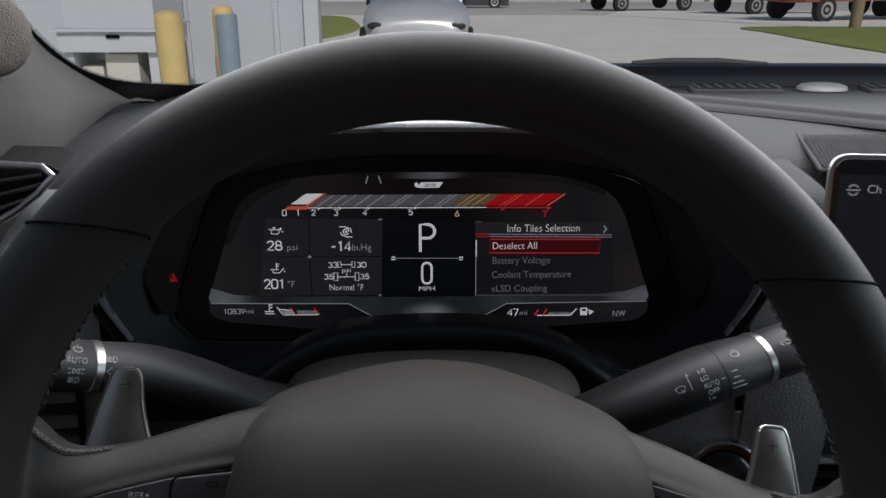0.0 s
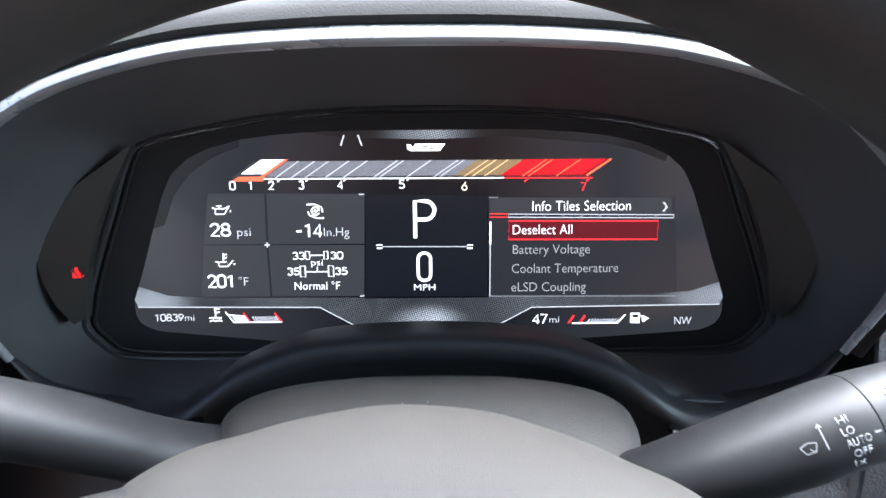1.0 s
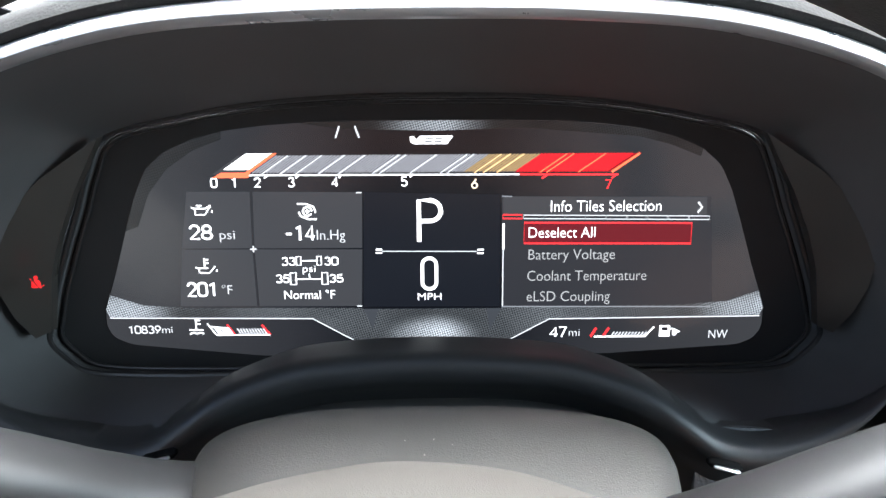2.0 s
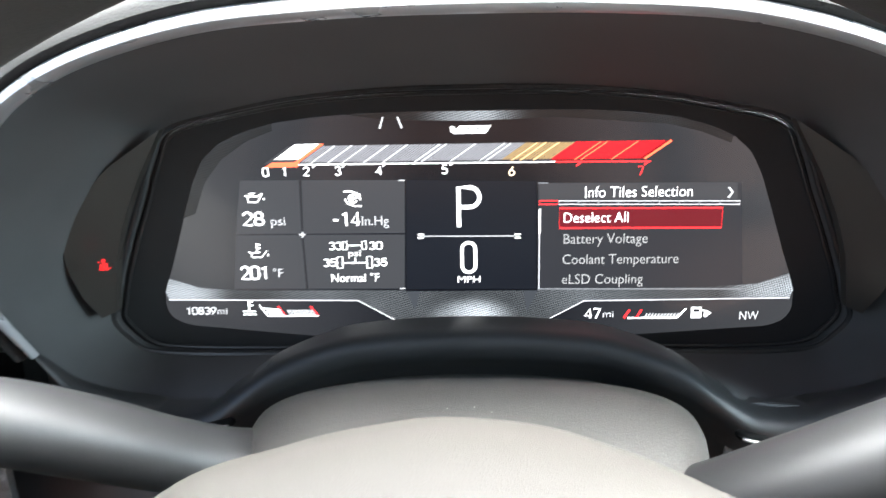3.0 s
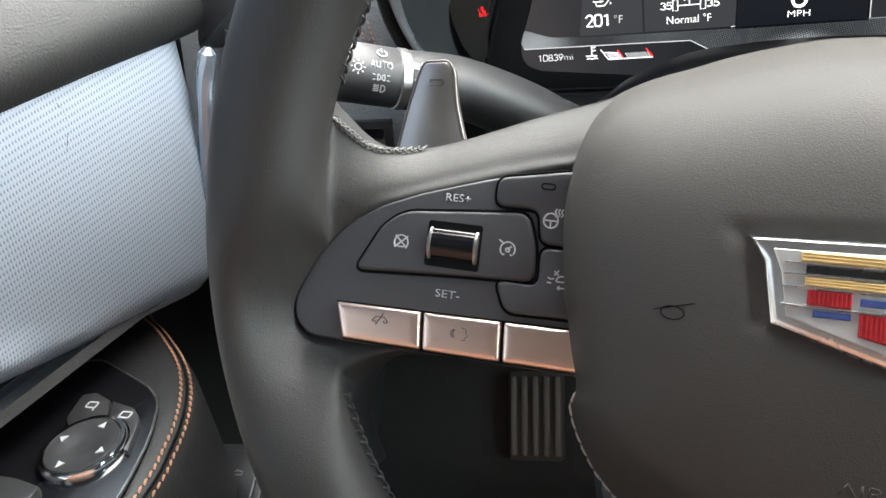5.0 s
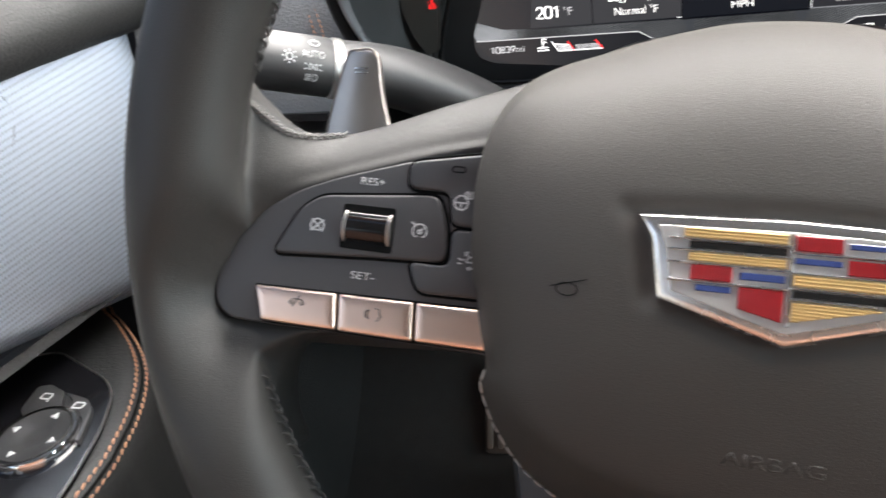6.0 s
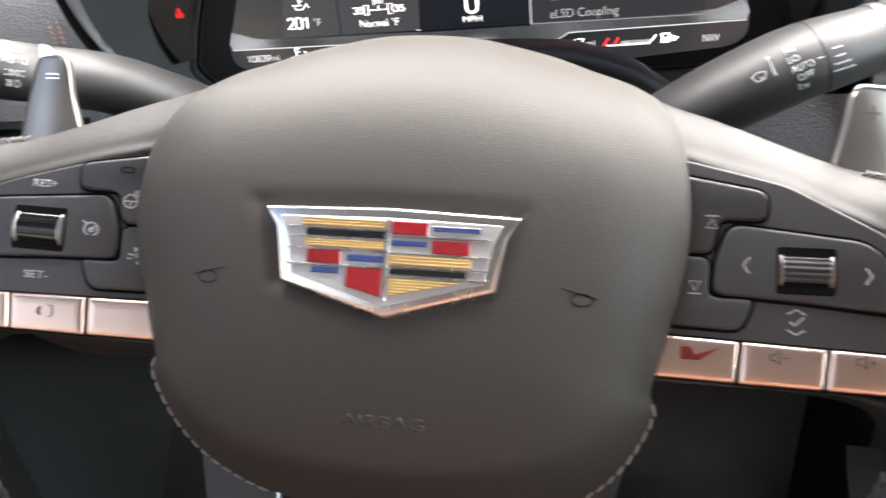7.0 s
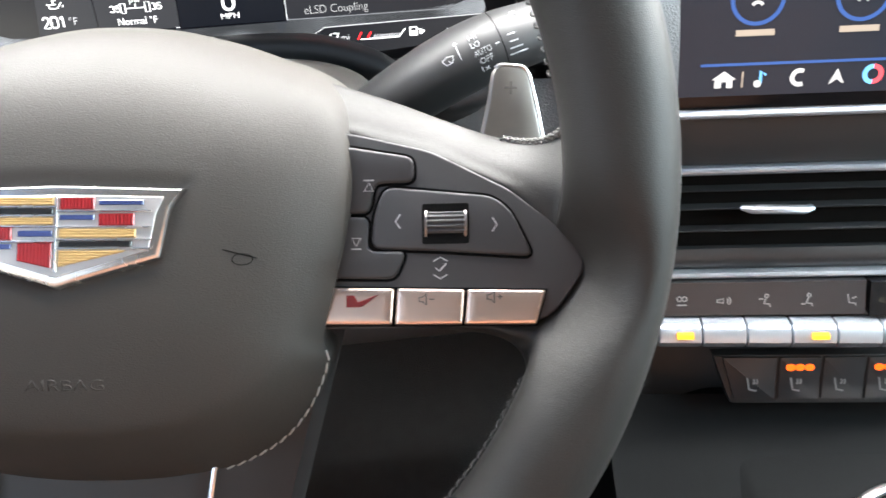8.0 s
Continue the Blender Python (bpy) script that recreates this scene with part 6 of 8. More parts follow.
for k in range(5):
    c = Vector((0.262 + 0.0255 * k, 0.4165, 0.7465))
    o = finish("button_symbol", *ribbon([[u(arc(-1.6, 1.6, 1.5, 0, 360, 10)), u(arc(1.6, 1.6, 1.5, 0, 360, 10)), u([(-3, -2.4), (3, -2.4)])], [u([(-4, 0.6), (0, 1.4), (0, -1.4), (-4, -0.6), (-4, 0.6)]), u(arc(1.2, 0, 1.6, -60, 60, 6)), u(arc(1.6, 0, 2.8, -60, 60, 6))], [u(arc(0.6, 3.0, 1.1, 0, 360, 8)), u([(0.4, 1.8), (-0.8, -2.0), (2.6, -2.4), (3.0, -4.2)]), u([(-4, 1.0), (-1.4, 1.0)])], [u(arc(0.6, 3.0, 1.1, 0, 360, 8)), u([(0.4, 1.8), (-0.8, -2.0), (2.6, -2.4), (3.0, -4.2)]), u([(-4, -2.6), (-1.4, -2.6)])], [u([(-1.8, 3.4), (-0.8, -2.2), (3.0, -2.6), (3.2, -4.0)]), u([(0.8, 0.4), (3.4, 1.6)])]][k], 0.0009, 0, 0.0003), PRINT_GREY, stack)
    o.matrix_basis = basis(c + Vector((0, -0.0008, 0)), (1, 0, 0), (0, 0.35, 0.93), (0, -0.93, 0.35))
lettering("AUTO", 0.004, glowing("pale_readout", (0.9, 0.85, 0.55), 0.8), stack, basis((0.389, 0.4095, 0.746), (1, 0, 0), (0, 0.35, 0.93), (0, -0.93, 0.35)), 0.010)
# seat heater switches under the keys, in a dark band with a slanted end
m = basis((0, 0.4100, 0.6840), (1, 0, -0.01), (0, 0.25, 0.968), (0, -0.968, 0.25))
band = finish("switch_band", *slab(fillet([(0.2860, 0.0205), (0.2990, -0.0150), (0.50, -0.0150), (0.50, 0.0205)], [0.001, 0.004, 0.001, 0.001]), -0.010, 0.0, 0.0012, 2), PLASTIC, stack)
band.matrix_basis = m
for k in range(4):
    x0 = 0.3000 + 0.0278 * k
    hs = thing("seat_switch", "dark seat heating switch", "switch", group="seat switches")
    poly = [(x0 + 0.001, -0.0115), (x0 + 0.0272, -0.0115), (x0 + 0.0272, 0.0190), (x0 - (0.008 if k == 0 else -0.001), 0.0190)]
    b = finish("switch_body", *slab(fillet(poly, 0.0012), -0.002, 0.0014, 0.0008, 2), SMOKED, hs)
    b.matrix_basis = m
    c = x0 * 1000 + 12
    lines = [u([(c - 3, 3), (c - 1.5, -4), (c + 3, -5)]), u([(c - 3.4, 4.5), (c - 3, 3)]), u([(c + 1, 3.5), (c + 1.6, 1.5), (c + 0.8, 0)]), u([(c + 3, 3.5), (c + 3.6, 1.5), (c + 2.8, 0)])]
    o = finish("symbol", *ribbon(lines, 0.0012, 0.0014, 0.0017), PRINT_GREY, hs)
    o.matrix_basis = m
    if k in (1, 3):
        for dx in (0.0080, 0.0140, 0.0200):
            o = finish("indicator", *slab(arc(x0 + dx, 0.0120, 0.0030, 0, 360, 14, 0.0024)[:-1], 0.0012, 0.0020, 0.0002, 1), ORANGE, hs, "lit orange dot")
            o.matrix_basis = m
sheet("stack_base", [[(x, y, z) for x in (0.22, 0.30, 0.40, 0.50)] for y, z in ((0.43, 0.655), (0.41, 0.640), (0.36, 0.630), (0.27, 0.628))], CONSOLE, stack, "", 0.006)
sheet("side_panel", [[(0.247, y, z) for z in (0.66, 0.72, 0.80, 0.87)] for y in (0.432, 0.45, 0.52)], PLASTIC, stack, "", 0.004)

# infotainment screen
TILT_S = radians(9)
CS = basis((0.352, 0.437, 0.952), (1, 0, 0), (0, math.sin(TILT_S), math.cos(TILT_S)), (0, -math.cos(TILT_S), math.sin(TILT_S)))
info = thing("centre_display", "wide touch screen with app symbols on dark blue", "touch screen", CS)
outer = fillet(mm([(-119, -84), (138, -84), (138, 78), (-119, 78)]), 0.012, 6)
finish("display_frame", *slab(outer, -0.0030, 0.0, 0.0007, 3), material("dark_satin_frame", (0.40, 0.41, 0.43), 0.32, 1.0, bump=0.0), info, "satin frame", 40)
finish("display_glass", *slab(inset(outer, 0.0026), -0.001, 0.0016, 0.0008, 2), GLOSS, info, "gloss black glass", 30)
NAVY = glowing("display_navy", (0.012, 0.020, 0.034), 0.34)
finish("lit_screen", *slab(mm([(-113, -74), (122, -74), (122, 66), (-113, 66)]), 0.0012, 0.0019, 0.0, 1), NAVY, info, "dark blue lit screen", 0)
S_BLUE = glowing("screen_blue", (0.05, 0.15, 0.50), 0.42)
S_WHITE = glowing("screen_white", (0.92, 0.90, 0.88), 0.46)
S_TAN = glowing("screen_tan", (0.80, 0.66, 0.52), 0.34)
S_RED = glowing("screen_red", (0.9, 0.08, 0.10), 0.8)
S_SKY = glowing("screen_sky", (0.15, 0.45, 0.85), 0.8)


def on_screen(name, lines, mat, w=1.0, z=2.2):
    return finish(name, *ribbon([mm(l) for l in lines], w / 1000, z / 1000 - 0.0003, z / 1000), mat, info, "", 0)


def patch(name, pts, mat, z=2.2):
    return finish(name, *slab(mm(pts), z / 1000 - 0.0003, z / 1000, 0.0, 1), mat, info, "", 0)


for k, x in enumerate((-65, -12, 42, 92)):
    on_screen("app_ring", [arc(x, -23, 13, 0, 360, 36)], S_BLUE, 2.0)
    on_screen("app_symbol", [arc(x, -28 + 4 * j, 3 + 2.4 * j, 30, 150, 8) for j in range(3)], S_WHITE, 1.6)
    patch("app_name", [(x - 10, -42.2), (x + 10, -42.2), (x + 10, -39.0), (x - 10, -39.0)], S_TAN if k < 2 else S_WHITE)
    on_screen("app_ring", [arc(x, 30, 13, 0, 360, 36)], S_BLUE, 2.0)
    patch("app_name", [(x - 10, 10.5), (x + 10, 10.5), (x + 10, 15), (x - 10, 15)], S_WHITE)
on_screen("shelf_line", [[(-92, -57), (120, -57)]], S_BLUE, 1.4)
patch("home_symbol", [(-84, -69.5), (-74.5, -69.5), (-74.5, -65), (-72.8, -65), (-79.2, -60.5), (-85.6, -65), (-84, -65)], S_WHITE)
patch("home_symbol", [(-80.6, -69.5), (-77.9, -69.5), (-77.9, -66.2), (-80.6, -66.2)], NAVY, 2.6)
on_screen("shelf_divider", [[(-69.4, -61), (-69.4, -69.5)]], S_TAN, 0.8)
patch("note_symbol", arc(-61.4, -67.8, 2.0, 0, 360, 12)[:-1], S_WHITE)
on_screen("note_symbol", [[(-59.9, -67.8), (-59.9, -61), (-57.2, -63.2)]], S_SKY, 1.4)
on_screen("phone_symbol", [arc(-39.5, -65.2, 3.8, 60, 300, 12)], S_WHITE, 2.3)
patch("arrow_symbol", [(-24.0, -69.5), (-20, -61), (-16.0, -69.5), (-20, -66.8)], S_WHITE)
on_screen("climate_symbol", [arc(-1.5, -64.8, 4.2, 90, 270, 10)], S_SKY, 2.4)
on_screen("climate_symbol", [arc(-1.5, -64.8, 4.2, -90, 90, 10)], S_RED, 2.4)
lettering("Ch 4", 0.0050, G_GREY, info, pose(-0.0905, 0.0575, 0.0022), 0.0135)
on_screen("antenna_symbol", [arc(-105, 57, 3, 30, 150, 8), [(-109, 57), (-101, 57)], arc(-105, 57, 3, 210, 330, 8)], S_WHITE, 1.0)

# the whole stack faces slightly towards the driver
CANT = Matrix.Translation((0.25, 0.43, 0)) @ pose(0, 0, 0, 0, 0, -7) @ Matrix.Translation((-0.25, -0.43, 0))
for o in [q for q in scene.collection.objects if q.parent is None and q.name.split(".")[0] in ("centre_stack", "centre_air_vent", "climate_key", "seat_switch", "centre_display")]:
    o.matrix_world = CANT @ o.matrix_world

# ---------------------------------------------------------------- driver's door
door = thing("door_1", "closed front door with perforated silver trim and leather armrest", "car door", kind="structure")


def dots(name):
    """Brushed silver sheet with rows of fine pressed dots."""
    # sky mirrored in the trim is put into this pale blue colour
    m = material(name, (0.55, 0.63, 0.74), 0.34, 0.5, vary=0.05, coarse=12, bump=0.0)
    nt = m.node_tree
    b = nt.nodes["Principled BSDF"]
    tc = nt.nodes.new("ShaderNodeTexCoord")
    mp = nt.nodes.new("ShaderNodeMapping")
    mp.inputs["Rotation"].default_value = (radians(-3), 0, 0)
    mp.inputs["Scale"].default_value = (0.0, 620.0, 300.0)
    nt.links.new(tc.outputs["Object"], mp.inputs["Vector"])
    vr = nt.nodes.new("ShaderNodeTexVoronoi")
    vr.inputs["Scale"].default_value, vr.inputs["Randomness"].default_value = 1.0, 0.0
    nt.links.new(mp.outputs[0], vr.inputs["Vector"])
    # the dots are pierced: dark inside
    hole = nt.nodes.new("ShaderNodeMapRange")
    hole.inputs["From Min"].default_value, hole.inputs["From Max"].default_value = 0.19, 0.31
    hole.inputs["To Min"].default_value = 0.55
    nt.links.new(vr.outputs["Distance"], hole.inputs["Value"])
    dark = nt.nodes.new("ShaderNodeMix")
    dark.data_type, dark.blend_type = "RGBA", "MULTIPLY"
    dark.inputs[0].default_value = 1.0
    nt.links.new(b.inputs["Base Color"].links[0].from_socket, dark.inputs[6])
    nt.links.new(hole.outputs[0], dark.inputs[7])
    nt.links.new(dark.outputs[2], b.inputs["Base Color"])
    bp = nt.nodes.new("ShaderNodeBump")
    bp.inputs["Strength"].default_value, bp.inputs["Distance"].default_value = 0.30, 0.0010
    nt.links.new(vr.outputs["Distance"], bp.inputs["Height"])
    nt.links.new(bp.outputs[0], b.inputs["Normal"])
    return m


DOORSKIN = material("door_top_skin", (0.017, 0.0172, 0.0172), 0.5, spec=0.3, vary=0.15, coarse=14, fine=800, bump=0.45, depth=0.0004, grain="cells")
ALU = dots("dotted_silver_sheet")
sheet("door_upper", [[(-0.315 - 0.22 * (0.41 - y) - off, y, z) for y in (-0.9, -0.3, 0.10, 0.30, 0.41)] for off, z in ((0.010, 0.968), (-0.008, 0.963), (-0.019, 0.970), (-0.021, 0.988), (-0.006, 1.020), (0.03, 1.045), (0.075, 1.052))], DOORSKIN, door, "soft black upper door skin", 0.004)


def trim_x(y, z):
    """The face of the silver trim: leaning out towards its lower edge."""
    top, low = 0.9600 + 0.05 * (0.4 - y), 0.8137 + 0.24 * (0.389 - y)
    t = (top - z) / (top - low)
    return -0.306 - 0.2 * (0.4 - y) - 0.026 * t + 0.004 * math.sin(math.pi * max(0, min(1, t)))


rows = []
for t in (-0.03, 0, 0.08, 0.2, 0.35, 0.5, 0.65, 0.8, 0.9, 0.96, 1.0):
    row = []
    for y in (0.2, 0.24, 0.28, 0.32, 0.36, 0.385, 0.398, 0.405):
        top, low = 0.9600 + 0.05 * (0.4 - y), 0.8137 + 0.24 * (0.389 - y)
        z = top + (low - top) * t
        roll = 0.010 * max(0.0, (t - 0.86) / 0.14) ** 2 + 0.012 * max(0.0, (y - 0.375) / 0.03) ** 2
        row.append((trim_x(y, z) - roll, y, z))
    rows.append(row)
sheet("silver_trim", rows, ALU, door, "dotted silver trim panel", 0.003)
# chrome line at the rear end of the trim, with the inserts behind it
edge = [(0.3195, 0.9610), (0.3220, 0.9520), (0.3165, 0.9370), (0.3025, 0.9120), (0.2885, 0.8890), (0.2755, 0.8745), (0.2565, 0.862)]
finish("chrome_line", *tube(curve([(trim_x(y, z) + 0.0012, y, z) for y, z in edge], 4), 0.0019, 8), CHROME, door, "chrome edge line")
sheet("gloss_insert", [[(trim_x(y - d, z) + 0.0008, y - d, z) for d in (0.001, 0.02, 0.05, 0.10)] for y, z in edge[:3]], material("gloss_weave", (0.02, 0.02, 0.021), 0.15, vary=0.6, coarse=240, bump=0.0), door, "gloss woven-look insert", 0.002)
sheet("pull_insert", [[(trim_x(y - d, z) + 0.0008, y - d, z) for d in (0.001, 0.02, 0.05, 0.10)] for y, z in edge[2:]], material("grey_insert", (0.05, 0.053, 0.056), 0.35, bump=0.0), door, "smooth grey insert", 0.002)
# bright end of the dash beside the door, and the dark mouldings round it
finish("end_trim", *tube(curve([(-.2935, .4035, .9570), (-.2965, .402, .948), (-.3012, .401, .9355), (-.3100, .400, .906), (-.3180, .399, .877), (-.322, .398, .866)], 3), [0.002] + [0.0048] * 13 + [0.003, 0.002], 10), material("bright_end_trim", (0.42, 0.49, 0.57), 0.25, 0.7, bump=0.0), door, "bright end trim")
finish("end_cap", *tube([(-.276, .420, .960), (-.280, .418, .940), (-.288, .415, .908), (-.296, .412, .878), (-.30, .40, .850)], [0.0135, 0.0130, 0.0125, 0.012, 0.010], 12), PLASTIC, door, "dark end cap")
block = fillet([(-0.3085, 0.9525), (-0.258, 0.9515), (-0.253, 0.990), (-0.2960, 0.992), (-0.3000, 0.981)], [0.005, 0.004, 0.004, 0.004, 0.012])
finish("end_block", *loft([[(x, y, z) for x, z in inset(block, d)] for y, d in ((0.4135, 0.003), (0.4145, 0.001), (0.417, 0.0), (0.47, 0.0))]), PLASTIC, door, "dark moulded end block", 40)
sheet("mirror_sail", [[(-0.352 + 0.02 * (z - 1.0), y, z) for y in (0.395, 0.45, 0.52, 0.60)] for z in (0.960, 1.00, 1.05, 1.11)], SOFTBLACK, door, "dark panel behind the door mirror", 0.006)
# lower door and map pocket
sheet("lower_skin", [[(x0 - 0.2 * (0.40 - y), y, z) for y in (-0.9, -0.2, 0.10, 0.30, 0.46)] for x0, z in ((-0.334, 0.832), (-0.375, 0.812), (-0.41, 0.77), (-0.41, 0.50), (-0.41, 0.32))], DOORSKIN, door, "black lower door skin", 0.006)

# armrest with the switch plate
arm = thing("door_armrest", "leather door armrest with copper double stitching", "armrest")
ARM = [(-0.390, 0.3855), (-0.374, 0.378), (-0.356, 0.3665), (-0.3275, 0.343), (-0.3092, 0.3214), (-0.2962, 0.2973), (-0.2887, 0.274), (-0.2838, 0.245), (-0.2818, 0.150), (-0.285, 0.0), (-0.30, -0.25), (-0.46, -0.25), (-0.43, 0.15), (-0.415, 0.35)]
line = [(p.x, p.y) for p in curve([(*p, 0) for p in ARM], 5, True)]
rings = [[(p[0], p[1], 0.715) for p in line]]
for dd, z in ((0.0, 0.780), (0.0012, 0.790), (0.005, 0.7965), (0.010, 0.7995), (0.018, 0.8005)):
    rings.append([(p.x, p.y, z) for p in inset(line, dd)])
finish("arm_pad", *loft(rings), DOORSKIN, arm, "smooth black leather pad", 50)
# welt between the two rows of thread
for dd, z, mat, off in ((0.0026, 0.7938, THREAD_COPPER, 0.0), (0.0066, 0.7985, THREAD_COPPER, 0.5)):
    path = [p for p in inset(line, dd)]
    n = len(path)
    acc, first = 0.0, None
    for i in range(n):
        a, b = path[i], path[(i + 1) % n]
        if not (-0.02 < a.y < 0.387 and a.x > -0.391):
            continue
        seg = (b - a).length
        while acc < seg:
            c = a.lerp(b, acc / seg)
            dv = (b - a).normalized()
            m = basis((c.x, c.y, z), (dv.x, dv.y, 0), (-dv.y, dv.x, 0), (0, 0, 1)) @ pose(0, 0, 0, 0, 0, 14)
            if first is None:
                first = finish("stitch", *tube([(-0.0019, 0, 0), (-0.001, 0, 0.0005), (0.001, 0, 0.0005), (0.0019, 0, 0)], [0.0004, 0.0007, 0.0007, 0.0004], 6), mat, arm, "copper stitch")
                first.matrix_basis = m
            else:
                again(first, m)
            acc += 0.0048
        acc -= seg
finish("welt", *tube([(p.x, p.y, 0.7962) for p in inset(line, 0.0044)][:60], 0.0009, 6), GAP, arm)

plate = thing("switch_plate", "gloss black door switch plate", "switch plate")
PL = fillet([(-0.290, 0.02), (-0.2925, 0.232), (-0.303, 0.2746), (-0.3150, 0.2995), (-0.3275, 0.3092), (-0.376, 0.3292), (-0.42, 0.31), (-0.42, 0.02)], [0.01, 0.02, 0.02, 0.008, 0.008, 0.008, 0.01, 0.01])
finish("plate_body", *slab(PL, 0.795, 0.8030, 0.0012, 2), GLOSS, plate)
finish("plate_edge", *tube([(p.x, p.y, 0.8026) for p in PL] + [(PL[0].x, PL[0].y, 0.8026)], 0.0007, 6), SATIN, plate)
KX, KY = -0.3317, 0.2611
rnd = lambda r, z, n=44: [(KX + r * math.cos(2 * math.pi * k / n), KY + r * math.sin(2 * math.pi * k / n), z) for k in range(n)]
knob = finish("mirror_knob", *loft([rnd(0.0186, 0.802), rnd(0.0186, 0.8074), rnd(0.0180, 0.8082), rnd(0.0095, 0.8076), rnd(0.0080, 0.8066), rnd(0.003, 0.8064)]), PLASTIC, plate, "round mirror knob with arrow marks", 40)
finish("knob_ring", *loft([rnd(0.0216, 0.802), rnd(0.0216, 0.8066), rnd(0.0208, 0.8078), rnd(0.0192, 0.8078), rnd(0.0184, 0.803)], True, (False, False)), CHROME, knob, "silver ring", 40)
for k in range(4):
    a = radians(80 + 90 * k)
    c = Vector((KX + 0.0138 * math.cos(a), KY + 0.0138 * math.sin(a)))
    ex, ey = Vector((math.cos(a), math.sin(a))), Vector((-math.sin(a), math.cos(a)))
    tri = [c + ex * 0.0024, c - ex * 0.0016 + ey * 0.0022, c - ex * 0.0016 - ey * 0.0022]
    finish("arrow_mark", *slab([(p.x, p.y) for p in tri], 0.8078, 0.8085, 0.0002, 1), PRINT, knob)


def key_outline(outer, a0, a1):
    return [(KX + x, KY + y) for x, y in outer] + [(KX + 0.0222 * math.cos(radians(a)), KY + 0.0222 * math.sin(radians(a))) for a in np.linspace(a0, a1, 12)]


for outer, a0, a1, sx, sy, hand in (([(-0.0098, 0.0335), (-0.022, 0.0380), (-0.0296, 0.0355), (-0.0262, 0.018)], 148, 96, -0.0173, 0.0284, -1), ([(0.0258, 0.001), (0.0180, 0.0205), (0.0150, 0.0245), (0.0080, 0.0300), (-0.0080, 0.0330)], 93, 4, 0.0075, 0.0240, 1)):
    mk = thing("mirror_key", "dark mirror selector key with a white symbol", "switch", group="mirror keys")
    finish("key_body", *slab(fillet(key_outline(outer, a0, a1), 0.0016, 2), 0.802, 0.8060, 0.0010, 2), PLASTIC, mk)
    c = (KX + sx, KY + sy)
    frame_line = fillet([(c[0] - 0.0030, c[1] - 0.002), (c[0] - 0.0030, c[1] + 0.002), (c[0] + 0.0030, c[1] + 0.002), (c[0] + 0.0030, c[1] - 0.002)], 0.0009, 3)
    finish("mirror_symbol", *ribbon([[tuple(q) for q in frame_line] + [tuple(frame_line[0])], [(c[0] - hand * 0.0026, c[1] - 0.002), (c[0] - hand * 0.0032, c[1] - 0.0038)]], 0.0008, 0.8058, 0.8063), PRINT, mk)
wk = thing("window_key", "dark window lifter key with a white symbol", "switch")
finish("key_body", *slab(fillet([(-0.372, 0.205), (-0.335, 0.205), (-0.335, 0.235), (-0.352, 0.238), (-0.376, 0.238)], 0.003), 0.802, 0.807, 0.0015, 2), PLASTIC, wk)
finish("window_symbol", *ribbon([[(-0.361, 0.219), (-0.359, 0.225), (-0.351, 0.225), (-0.351, 0.219), (-0.361, 0.219)]], 0.0008, 0.8069, 0.8073), PRINT, wk)

# small switch low on the dash side
low = thing("brake_switch", "small dark switch with a symbol in a moulded frame", "switch")
m = basis((-0.3270, 0.344, 0.700), (0.96, 0.1, 0.0), (-0.1, 0.9, 0.35), (0, -0.35, 0.93))
o = finish("switch_frame", *slab(fillet(mm([(-20, -22), (20, -22), (20, 22), (-20, 22)]), 0.004), -0.006, 0.0, 0.002, 2), PLASTIC, low)
o.matrix_basis = m
o = finish("switch_key", *slab(fillet(mm([(-15, -17), (15, -17), (15, 17), (-15, 17)]), 0.003), -0.002, 0.002, 0.0015, 2), SMOKED, low)
o.matrix_basis = m
o = finish("switch_symbol", *ribbon([mm([(-4, -1), (0, 2), (4, 1), (4, -1), (-4, -1)])], 0.0012, 0.002, 0.0023), PRINT_GREY, low)
o.matrix_basis = m

# ---------------------------------------------------------------- footwell
rest = thing("foot_rest", "ribbed dark foot rest in the footwell", "foot rest")
FR = basis((-0.2401, 0.7280, 0.4033), (0.99, 0.1, 0), (-0.06, 0.66, 0.75), (0.08, -0.75, 0.66))
o = finish("rest_plate", *slab(fillet(mm([(-33, -52), (33, -52), (33, 52), (-33, 52)]), 0.008), -0.02, 0.0, 0.003, 2), RUBBER, rest)
o.matrix_basis = FR
# ribs paler than their own colour, making up for dim footwell light
s0 = None
for k in range(5):
    mm_ = FR @ Matrix.Translation((-0.026 + 0.013 * k, 0, 0))
    if s0 is None:
        s0 = finish("rib", *slab(fillet(mm([(-3.4, -46), (3.4, -46), (3.4, 46), (-3.4, 46)]), 0.003), -0.001, 0.006, 0.002, 2), material("worn_rib", (0.13, 0.12, 0.105), 0.6, fine=600, bump=0.2), rest)
        s0.matrix_basis = mm_
    else:
        again(s0, mm_)
sheet("toe_board", [[(x, y, z) for x in (-0.47, -0.15, 0.10, 0.36)] for y, z in ((0.20, 0.265), (0.50, 0.27), (0.66, 0.32), (0.82, 0.50), (0.86, 0.75))], CARPET, None, "", 0.01)
bpy.data.objects["toe_board"].name = "floor_front"
tagged(bpy.data.objects["floor_front"], "black carpet of the footwell", "carpet", kind="structure")
tun = thing("centre_console", "dark centre console beside the footwell", "console")
sheet("console_side", [[(0.262 + 0.02 * k, y, z) for y in (-0.4, 0.0, 0.25, 0.45, 0.60)] for k, z in ((0, 0.27), (0, 0.45), (0.2, 0.58), (1, 0.620))], CONSOLE, tun, "", 0.008)
